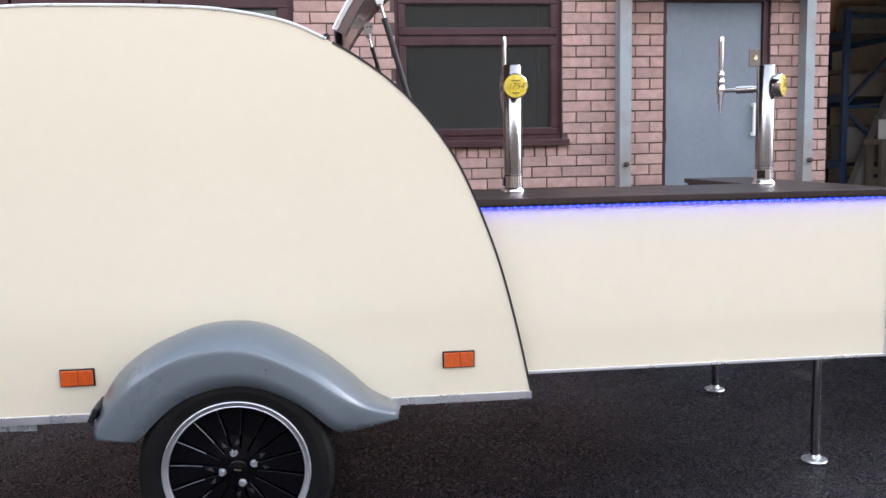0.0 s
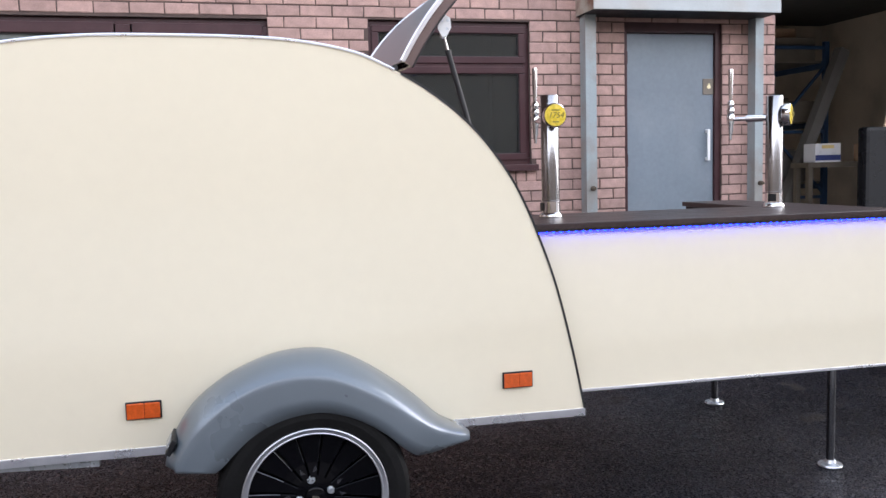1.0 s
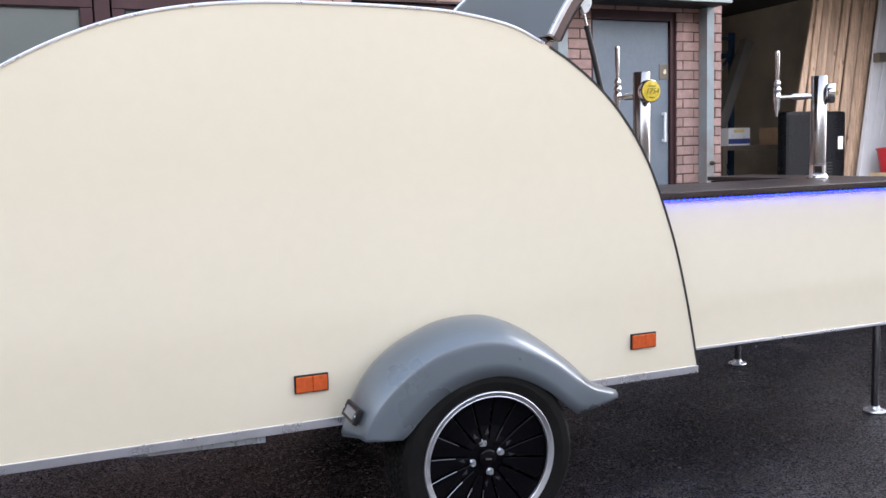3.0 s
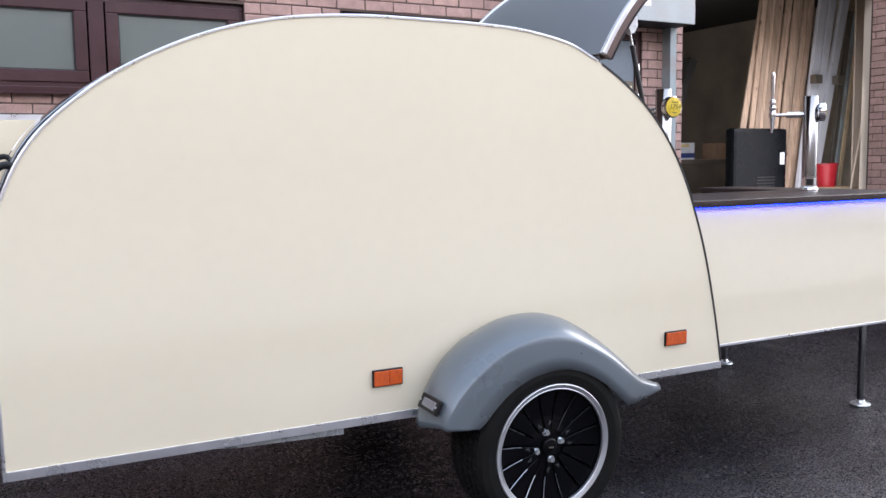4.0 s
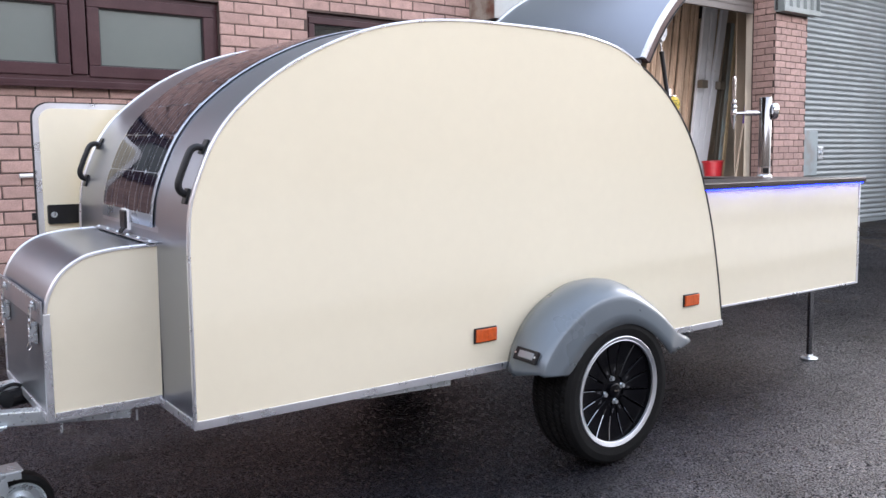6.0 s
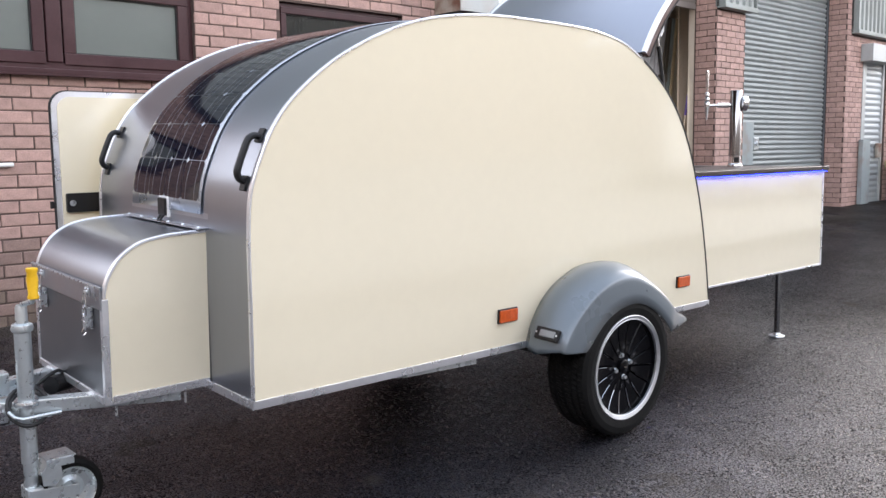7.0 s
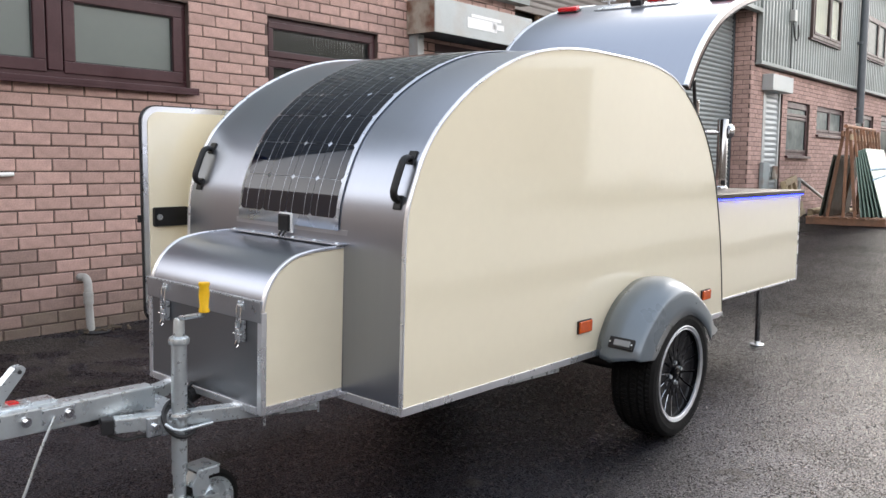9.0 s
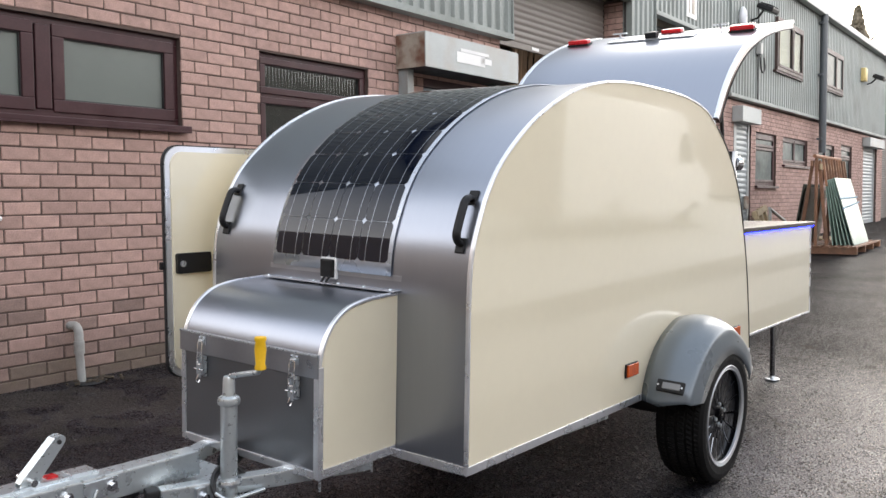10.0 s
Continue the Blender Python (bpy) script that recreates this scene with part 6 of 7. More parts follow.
# ---- front locker ----
BOXP = spline([(-2.368, 0.40), (-2.368, 0.62), (-2.368, 0.72), (-2.352, 0.785), (-2.312, 0.845), (-2.25, 0.885), (-2.17, 0.902), (-2.09, 0.907), (-2.026, 0.909)], 44)
BOXP = [(float(p[0]), float(p[1])) for p in BOXP]
def locker():
    t = thing("front_locker", "silver and cream tool locker on the drawbar", "locker")
    y0, y1 = 0.285, 0.935
    for a, b in ((y0, y0 + 0.012), (y1 - 0.012, y1)):
        bm = bmesh.new()
        plate_xz(bm, BOXP + [(-2.026, 0.40)], a, b)
        part("side_panel", bm, M["cream"], t, "cream side panel")
    split = min(range(len(BOXP)), key=lambda i: abs(BOXP[i][1] - 0.725))
    for a, b in ((y0 - 0.004, y0 + 0.018), (y1 - 0.018, y1 + 0.004)):
        bm = bmesh.new()
        band(bm, BOXP[split:], a + (0.006 if a > 0.5 else 0), b - (0.006 if a < 0.5 else 0), 0.005, 0.005, 0.003)
        part("edge_trim", bm, M["alu_trim"], t, smooth=True)
        bm = bmesh.new()
        box(bm, -2.3745, -2.354, a, b, 0.388, 0.722, 0.002)
        part("corner_trim", bm, M["alu_trim"], t)
        bm = bmesh.new()
        box(bm, -2.352, -2.026, a, b, 0.388, 0.416, 0.002)
        part("bottom_rail", bm, M["alu_trim"], t)
    bm = bmesh.new()
    band(bm, BOXP[split:], y0 + 0.013, y1 - 0.013, 0.004, 0.001)
    lid = part("lid", bm, M["skin"], t, "curved brushed aluminium lid", smooth=True)
    bm = bmesh.new()
    box(bm, -2.380, -2.3745, y0 - 0.004, y1 + 0.004, 0.690, 0.762, 0.002)
    lip = part("lid_lip", bm, M["lip"], t, "folded lid lip")
    bm = bmesh.new()
    box(bm, -2.3835, -2.381, y0 - 0.003, y1 + 0.003, 0.755, 0.760)
    part("lip_edge", bm, M["zinc"], lip)
    bm = bmesh.new()
    box(bm, -2.372, -2.360, y0 + 0.019, y1 - 0.019, 0.41, 0.70)
    part("front_panel", bm, M["box_front"], t, "dark grey aluminium front panel")
    bm = bmesh.new()
    box(bm, -2.378, -2.362, y0 + 0.019, y1 - 0.019, 0.388, 0.412, 0.002)
    part("front_rail", bm, M["alu_trim"], t)
    bm = bmesh.new()
    box(bm, -2.0257, -2.0205, y0 + 0.002, y1 - 0.002, 0.40, 0.905)
    part("back_seal", bm, M["rubber"], t, "black gap seal")
    bm = bmesh.new()
    box(bm, -2.35, -2.04, y0 + .02, y1 - .02, 0.39, 0.40)
    part("base", bm, M["chassis"], t)
    for y in (0.376, 0.815):
        X = -2.381
        bm = bmesh.new()
        box(bm, X - 0.003, X + .007, y - 0.015, y + 0.015, 0.618, 0.686, 0.002)
        la = part("latch", bm, M["zinc"], t, "zinc plated over-centre latch")
        bm = bmesh.new()
        box(bm, X - 0.003, X, y - 0.017, y + 0.017, 0.722, 0.750, 0.001)
        box(bm, X - 0.011, X - 0.003, y - 0.012, y + 0.012, 0.731, 0.739, 0.002)
        kp = part("latch_keeper", bm, M["zinc"], la)
        for dy in (-0.011, 0.011):
            bm = bmesh.new()
            cyl(bm, (X - 0.003, y + dy, 0.745), (X - 0.006, y + dy, 0.745), 0.0042, 0.003, 10)
            part("rivet", bm, M["chrome"], kp)
        bm = bmesh.new()
        tube(bm, spline([(X - 0.009, y - 0.010, 0.733), (X - 0.012, y - 0.011, 0.705), (X - 0.013, y - 0.011, 0.664), (X - 0.013, y + 0.011, 0.664), (X - 0.012, y + 0.011, 0.705), (X - 0.009, y + 0.010, 0.733), (X - 0.009, y - 0.010, 0.733)], 40), 0.0026, 8)
        part("latch_loop", bm, M["chrome"], la, smooth=True)
        bm = bmesh.new()
        for dy in (-0.013, 0.011):
            box(bm, X - 0.016, X - 0.003, y + dy, y + dy + 0.002, 0.626, 0.680, 0.0005)
        box(bm, X - 0.0165, X - 0.0145, y - 0.011, y + 0.011, 0.616, 0.658, 0.001)
        part("latch_lever", bm, M["zinc"], la)
        bm = bmesh.new()
        revolve(bm, [(0.006, -0.0012), (0.009, -0.0012), (0.009, 0.0012), (0.006, 0.0012)], 18, Matrix.Translation((X - 0.015, y, 0.690)) @ Matrix.Rotation(radians(90), 4, 'Y'), closed=True)
        part("latch_eye", bm, M["chrome"], la)
        bm = bmesh.new()
        cyl(bm, (X - 0.012, y - 0.019, 0.642), (X - 0.012, y + 0.026, 0.642), 0.0032, n=10)
        bmesh.ops.create_uvsphere(bm, u_segments=10, v_segments=8, radius=0.0055, matrix=Matrix.Translation((X - 0.014, y - 0.004, 0.642)))
        part("latch_pin", bm, M["chrome"], la, smooth=True)
        bm = bmesh.new()
        tube(bm, spline([(X - 0.016, y + 0.002, 0.624), (X - 0.022, y + 0.004, 0.609), (X - 0.018, y + 0.003, 0.599), (X - 0.010, y + 0.002, 0.607)], 10), 0.0020, 6)
        part("retaining_clip", bm, M["chrome"], la, smooth=True)
locker()

# ---- drawbar, coupling and jockey wheel ----
def drawbar():
    t = thing("drawbar", "galvanised steel drawbar with a ball coupling", "drawbar")
    bm = bmesh.new()
    bar(bm, (-2.568, 0.607, 0.428), (-3.20, 0.607, 0.438), 0.062, 0.074, bev=0.006)
    part("beam", bm, M["galv"], t)
    for s, nm in ((-1, 0), (1, 0)):
        bm = bmesh.new()
        bar(bm, (-2.73, 0.607 + s * 0.062, 0.379), (-2.12, 0.607 + s * 0.296, 0.378), 0.045, 0.046, bev=0.005)
        arm = part("side_arm", bm, M["galv"], t)
        bm = bmesh.new()
        bar(bm, (-2.731, 0.607 + s * 0.0616, 0.379), (-2.765, 0.607 + s * 0.0486, 0.379), 0.047, 0.049, bev=0.006)
        part("end_cap", bm, M["rubber"], arm, "black end cap")
    bm = bmesh.new()
    box(bm, -2.60, -2.46, 0.53, 0.75, 0.31, 0.38, 0.004)
    part("clamp_plate", bm, M["galv"], t)
    # coupling housing
    bm = bmesh.new()
    plate_xz(bm, [(-2.86, 0.402), (-2.86, 0.476), (-3.02, 0.482), (-3.15, 0.480), (-3.26, 0.476), (-3.33, 0.466), (-3.35, 0.445), (-3.33, 0.418), (-3.2, 0.408)], 0.596, 0.684)
    bmesh.ops.bevel(bm, geom=bm.edges[:], offset=0.012, segments=3, affect='EDGES')
    h = part("coupling_head", bm, M["zinc"], t, "bright pressed steel coupling head", smooth=True)
    # raised lever: two cheeks and a web, folded from one plate
    flank = [(-3.085, 0.472), (-3.030, 0.476), (-3.022, 0.496), (-2.968, 0.562), (-2.959, 0.574), (-2.958, 0.584), (-2.964, 0.591), (-2.975, 0.592), (-2.988, 0.588), (-3.066, 0.506)]
    bm = bmesh.new()
    for a, b in ((0.617, 0.621), (0.645, 0.649)):
        plate_xz(bm, flank, a, b)
    web = [(-3.078, 0.488), (-3.066, 0.506), (-2.988, 0.588), (-2.966, 0.592), (-2.968, 0.587), (-2.985, 0.583), (-3.061, 0.504), (-3.073, 0.488)]
    plate_xz(bm, web, 0.621, 0.645)
    lv = part("coupling_lever", bm, M["galv"], h, "raised bent zinc coupling lever")
    bm = bmesh.new()
    cyl(bm, (-3.052, 0.598, 0.490), (-3.052, 0.678, 0.490), 0.009, n=14)
    part("lever_pin", bm, M["chrome"], lv, smooth=True)
    bm = bmesh.new()
    for x, z in ((-2.976, 0.576), ):
        cyl(bm, (x, 0.6168, z), (x, 0.6145, z), 0.006, n=14)
    part("lever_stud", bm, M["chassis"], lv)
    bm = bmesh.new()
    bar(bm, (-2.95, 0.632, 0.482), (-2.88, 0.632, 0.480), 0.055, 0.004, bev=0.002)
    part("strap_plate", bm, M["zinc"], h)
    bm = bmesh.new()
    box(bm, -3.005, -2.975, 0.625, 0.655, 0.470, 0.487, 0.004)
    part("indicator", bm, M["red_lens"], h, "red indicator")
    bm = bmesh.new()
    box(bm, -2.935, -2.835, 0.571, 0.5755, 0.415, 0.462, 0.002)
    part("clamp_strip", bm, M["zinc"], t)
    for x in (-2.855, -2.98):
        bm = bmesh.new()
        cyl(bm, (x, 0.596, 0.438), (x, 0.558, 0.438), 0.010, n=6)
        cyl(bm, (x, 0.596, 0.438), (x, 0.568, 0.438), 0.015, n=16)
        part("bolt", bm, M["chrome"], t)
    bm = bmesh.new()
    tube(bm, spline([(-2.90, 0.566, 0.440), (-2.95, 0.555, 0.35), (-3.0, 0.545, 0.24), (-3.03, 0.54, 0.18)], 14), 0.0042, 8)
    tube(bm, [(-3.03, 0.54, 0.18), (-3.06, 0.538, 0.13)], 0.008, 8)
    part("breakaway_cable", bm, M["galv"], t, smooth=True)
    bm = bmesh.new()
    for k, (r, dz) in enumerate(((0.060, 0.022), (0.054, 0.014))):
        tube(bm, [(-2.55 + r * math.cos(a), 0.46 + 0.5 * r * math.sin(a), 0.36 + dz + 0.9 * r * math.sin(a)) for a in [6.28319 * i / 24 for i in range(25)]], 0.006, 8)
    tube(bm, spline([(-2.45, 0.5, 0.36), (-2.6, 0.50, 0.33), (-2.66, 0.51, 0.335), (-2.70, 0.53, 0.328), (-2.74, 0.56, 0.345)], 20), 0.006, 8)
    tube(bm, spline([(-2.50, 0.54, 0.42), (-2.42, 0.60, 0.44), (-2.36, 0.7, 0.40), (-2.30, 0.72, 0.37)], 16), 0.006, 8)
    part("tow_cable", bm, M["rubber"], t, "coiled black tow cable", smooth=True)
    bm = bmesh.new()
    cyl(bm, (-2.43, 0.63, 0.385), (-2.34, 0.70, 0.375), 0.03, n=14)
    part("tow_plug", bm, M["plastic"], t, "black tow plug")
drawbar()

def jockey():
    x, y = -2.553, 0.463
    g = ground_z(x, y)
    t = thing("jockey_wheel", "galvanised jockey wheel post with a yellow crank grip", "jockey wheel")
    bm = bmesh.new()
    cyl(bm, (x, y, 0.20), (x, y, 0.625), 0.0245, n=24)
    part("outer_tube", bm, M["galv"], t, smooth=True)
    bm = bmesh.new()
    revolve(bm, [(0.024, 0.618), (0.031, 0.621), (0.033, 0.631), (0.030, 0.641), (0.021, 0.646), (0, 0.646)], 24, Matrix.Translation((x, y, 0)))
    revolve(bm, [(0, 0.61), (0.0190, 0.61), (0.0170, 0.694), (0.014, 0.702), (0, 0.702)], 20, Matrix.Translation((x, y, 0)))
    part("collar", bm, M["galv"], t, smooth=True)
    bm = bmesh.new()
    cyl(bm, (x, y, 0.085), (x, y, 0.22), 0.0205, n=24)
    part("inner_tube", bm, M["galv"], t, smooth=True)
    bm = bmesh.new()
    tube(bm, [(x, y, 0.694), (x, y - 0.01, 0.704), (x - 0.002, y - 0.13, 0.734), (x - 0.002, y - 0.138, 0.746)], 0.0085, 10)
    part("crank_arm", bm, M["galv"], t, smooth=True)
    bm = bmesh.new()
    revolve(bm, [(0, 0), (0.0155, 0), (0.0165, 0.005), (0.013, 0.015), (0.0165, 0.056), (0.0140, 0.076), (0.0170, 0.083), (0.0160, 0.090), (0, 0.091)], 20, Matrix.Translation((x - 0.002, y - 0.139, 0.743)))
    part("crank_grip", bm, M["yellow"], t, "yellow plastic crank grip", smooth=True)
    bm = bmesh.new()
    revolve(bm, [(0.0248, 0.0), (0.036, 0.0), (0.038, 0.008), (0.036, 0.016), (0.0248, 0.016)], 24, Matrix.Translation((x, y, 0.386)), closed=True)
    box(bm, x - 0.045, x + 0.045, y + 0.02, y + 0.075, 0.325, 0.40, 0.006)
    box(bm, x - 0.10, x - 0.05, y + 0.015, y + 0.028, 0.335, 0.395, 0.004)
    box(bm, x + 0.05, x + 0.085, y + 0.015, y + 0.028, 0.33, 0.385, 0.004)
    cl = part("clamp", bm, M["zinc"], t)
    bm = bmesh.new()
    tube(bm, [(x - 0.055, y - 0.01, 0.375), (x - 0.045, y - 0.035, 0.362), (x - 0.025, y - 0.045, 0.356), (x + 0.085, y - 0.055, 0.360)], 0.0058, 10)
    part("clamp_handle", bm, M["galv"], cl, smooth=True)
    for dx in (-0.075, 0.068):
        bm = bmesh.new()
        cyl(bm, (x + dx, y + 0.016, 0.366), (x + dx, y + 0.002, 0.366), 0.011, n=6)
        part("bolt", bm, M["chrome"], cl)
    # fork and wheel, trailing towards the locker
    R, wx, wy = 0.104, x + 0.118, y + 0.02
    wz = g + R
    for k in (-1, 1):
        bm = bmesh.new()
        bar(bm, (x - 0.018, y + k * 0.040, 0.100), (wx + 0.018, wy + k * 0.040, wz), 0.005, 0.042, bev=0.002)
        part("fork_arm", bm, M["galv"], t)
    bm = bmesh.new()
    box(bm, x - 0.022, x + 0.026, y - 0.037, y + 0.037, 0.082, 0.122, 0.004)
    part("fork_block", bm, M["galv"], t)
    bm = bmesh.new()
    plate_xz(bm, [(x + 0.024, 0.128), (x + 0.020, 0.168), (x + 0.040, 0.192), (x + 0.078, 0.188), (x + 0.082, 0.150), (x + 0.060, 0.120)], y - 0.044, y - 0.039)
    plate_xz(bm, [(x + 0.024, 0.128), (x + 0.020, 0.168), (x + 0.040, 0.192), (x + 0.078, 0.188), (x + 0.082, 0.150), (x + 0.060, 0.120)], y + 0.039, y + 0.044)
    bar(bm, (x + 0.028, y, 0.150), (x + 0.044, y, 0.192), 0.076, 0.004, up=(-0.9, 0, 0.3))
    part("bracket", bm, M["galv"], t)
    bm = bmesh.new()
    bar(bm, (x + 0.035, y, 0.205), (x + 0.125, y + 0.004, 0.206), 0.085, 0.005, bev=0.001)
    bar(bm, (x + 0.036, y - 0.042, 0.193), (x + 0.12, y - 0.040, 0.193), 0.004, 0.024)
    part("scraper", bm, M["galv"], t)
    mw = Matrix.Translation((wx, wy, wz)) @ Matrix.Rotation(radians(90), 4, 'X')
    bm = bmesh.new()
    revolve(bm, [(0.074, -0.030), (0.090, -0.034), (R - 0.002, -0.026), (R, -0.012), (R, 0.012), (R - 0.002, 0.026), (0.090, 0.034), (0.074, 0.030)], 40, mw, closed=True)
    part("tyre", bm, M["tyre"], t, "solid black tyre", smooth=True)
    bm = bmesh.new()
    revolve(bm, [(0, 0.010), (0.030, 0.018), (0.045, 0.006), (0.064, 0.012), (0.074, 0.030), (0.078, 0.034), (0.079, 0.028), (0.070, 0.0), (0.079, -0.028), (0.078, -0.034), (0.074, -0.030), (0.064, -0.012), (0.045, -0.006), (0.030, -0.018), (0, -0.010)], 36, mw)
    cyl(bm, mw @ Vector((0, 0, -0.044)), mw @ Vector((0, 0, 0.044)), 0.010, n=12)
    part("rim", bm, M["galv"], t, smooth=True)
jockey()

# ---- open door folded along the far side ----
def far_door():
    t = thing("side_door", "cream side door folded open flat against the far side", "door")
    out = rounded_rect(-2.165, -1.50, 0.53, 1.432, 0.07)
    bm = bmesh.new(); plate_xz(bm, out, 1.318, 1.330)
    part("seal", bm, M["rubber"], t, "black rubber seal")
    bm = bmesh.new(); plate_xz(bm, rounded_rect(-2.160, -1.505, 0.535, 1.427, 0.068), 1.310, 1.3178)
    part("edge_trim", bm, M["alu_trim"], t)
    bm = bmesh.new(); plate_xz(bm, rounded_rect(-2.138, -1.527, 0.557, 1.405, 0.052), 1.306, 1.3098)
    part("panel", bm, M["cream"], t)
    bm = bmesh.new(); plate_xz(bm, rounded_rect(-2.126, -1.97, 0.938, 1.016, 0.008), 1.290, 1.3058)
    l = part("latch", bm, M["plastic"], t, "black door latch")
    bm = bmesh.new()
    cyl(bm, (-2.104, 1.29, 0.976), (-2.104, 1.284, 0.976), 0.012, n=20)
    part("lock_barrel", bm, M["zinc"], l)
    bm = bmesh.new(); box(bm, -2.180, -2.166, 1.318, 1.334, 0.955, 0.985, 0.003)
    part("catch", bm, M["plastic"], t)
    bm = bmesh.new()
    for z in (0.75, 1.2):
        box(bm, -1.56, -1.50, 1.2815, 1.305, z, z + 0.06, 0.003)
    part("hinge", bm, M["zinc"], t)
far_door()

# ---- rear hatch, swung up ----
def hatch():
    t = thing("rear_hatch", "open silver rear hatch standing up over the trailer", "hatch")
    hx, hz = -0.09, 1.570
    a = radians(91)
    line = [(hx + (p[0] - hx) * math.cos(a) - (p[1] - hz) * math.sin(a), hz + (p[0] - hx) * math.sin(a) + (p[1] - hz) * math.cos(a)) for p in REAR[1:]]
    line = line[:-1]
    bm = bmesh.new()
    band(bm, line, 0.020, W - 0.020, 0.006, 0.0)
    part("outer_skin", bm, M["skin"], t, "brushed silver outer skin", smooth=True)
    for y0, y1 in ((-0.004, 0.0195), (W - 0.0195, W + 0.004)):
        bm = bmesh.new()
        band(bm, line, y0, y1, 0.011, 0.005, 0.003)
        part("edge_trim", bm, M["alu_trim"], t, "bright aluminium edge trim", smooth=True)
        bm = bmesh.new()
        band(bm, shrink(line, 0.012), y0 + 0.004 if y0 < 0 else y0, y1 if y0 < 0 else y1 - 0.004, 0.027, 0.0)
        part("rib", bm, M["lid_lining"], t, smooth=True)
    bm = bmesh.new()
    band(bm, shrink(line, 0.030), 0.021, W - 0.021, 0.008, 0.0)
    part("lining", bm, M["lid_lining"], t, "brown lining board", smooth=True)
    bm = bmesh.new()
    band(bm, shrink(line, 0.040), -0.004, 0.02, 0.004, 0.0)
    part("rubber_seal", bm, M["rubber"], t, smooth=True)
    bm = bmesh.new()
    band(bm, shrink(line, 0.040), W - 0.02, W + 0.004, 0.004, 0.0)
    part("rubber_seal", bm, M["rubber"], t, smooth=True)
    bm = bmesh.new()
    cyl(bm, (hx, 0.0, hz - 0.004), (hx, W, hz - 0.004), 0.010, n=12)
    part("hinge", bm, M["rubber"], t, "black hinge strip")
    at, arc = along(line)
    def on(s, h):
        p, o = at(s)
        q = p + o * h
        return Vector((q.x, 0, q.y)), Vector((o.x, 0, o.y))
    def lamp(s, y0, y1, material, name, label):
        p, o = on(s, 0.0)
        d = Vector((o.z, 0, -o.x))
        m = Matrix((( *d, 0), (0, 1, 0, 0), (*o, 0), (0, 0, 0, 1))).transposed()
        m = Matrix.Translation(p) @ m
        bm = bmesh.new()
        box(bm, -0.030, 0.030, y0, y1, 0.001, 0.010, 0.003, m)
        l = part(name, bm, M["plastic"], t, label)
        bm = bmesh.new()
        box(bm, -0.026, 0.026, y0 + .004, y1 - .004, 0.008, 0.034, 0.010, m)
        part("lens", bm, material, l, smooth=True)
        return m
    lamp(0.835, 0.05, 0.19, M["red_lens"], "tail_lamp", "oval red tail lamp")
    lamp(0.835, W - 0.19, W - 0.05, M["red_lens"], "tail_lamp", "oval red tail lamp")
    lamp(0.96, 0.50, 0.63, M["red_lens"], "brake_lamp", "red high level lamp")
    # plate holder with two small lamps and a handle
    p, o = on(0.855, 0.0)
    d = Vector((o.z, 0, -o.x))
    m = Matrix.Translation(p) @ Matrix((( *d, 0), (0, 1, 0, 0), (*o, 0), (0, 0, 0, 1))).transposed()
    bm = bmesh.new()
    box(bm, -0.06, 0.06, 0.38, 0.90, 0.001, 0.008, 0.003, m)
    part("plate_holder", bm, M["zinc"], t, "bare number plate holder")
    bm = bmesh.new()
    box(bm, -0.055, -0.01, 0.595, 0.665, 0.008, 0.042, 0.006, m)
    part("plate_lamp", bm, M["plastic"], t)
    for y in (0.28, W - 0.33):
        bm = bmesh.new()
        cyl(bm, m @ Vector((0.10, y, 0.0)), m @ Vector((0.10, y, 0.028)), 0.007, n=10)
        bar(bm, m @ Vector((0.10, y - 0.045, 0.03)), m @ Vector((0.10, y + 0.045, 0.03)), 0.018, 0.006)
        part("turn_latch", bm, M["zinc"], t)
    # gas struts, hung from a plate on the edge of the lid
    for y, o in ((0.0, -1), (W, 1)):
        top = Vector((0.078, y - o * 0.040, 1.672))
        foot = Vector((0.212, y - o * 0.045, 1.20))
        mid = top.lerp(foot, 0.10)
        bm = bmesh.new()
        cyl(bm, foot, mid, 0.0092, n=14)
        cyl(bm, mid, mid.lerp(foot, 0.03), 0.0105, n=14)
        st = part("strut_body", bm, M["rubber"], t, "black gas strut body", smooth=True)
        bm = bmesh.new()
        cyl(bm, mid, top, 0.0045, n=10)
        part("strut_rod", bm, M["chrome"], st, smooth=True)
        bm = bmesh.new()
        plate = [(0.056, 1.690), (0.060, 1.722), (0.078, 1.737), (0.097, 1.724), (0.100, 1.694), (0.086, 1.668), (0.070, 1.664)]
        plate_xz(bm, plate, *sorted((y - o * 0.0215, y - o * 0.027)))
        bmesh.ops.create_uvsphere(bm, u_segments=10, v_segments=8, radius=0.012, matrix=Matrix.Translation(top))
        cyl(bm, top, (top.x, y - o * 0.022, top.z), 0.006, n=10)
        pl = part("strut_bracket", bm, M["white"], t, "white strut bracket")
        for px, pz in ((0.070, 1.714), (0.088, 1.716), (0.086, 1.690)):
            bm = bmesh.new()
            cyl(bm, (px, y - o * 0.020, pz), (px, y - o * 0.030, pz), 0.005, n=8)
            part("bracket_screw", bm, M["zinc"], pl)
hatch()

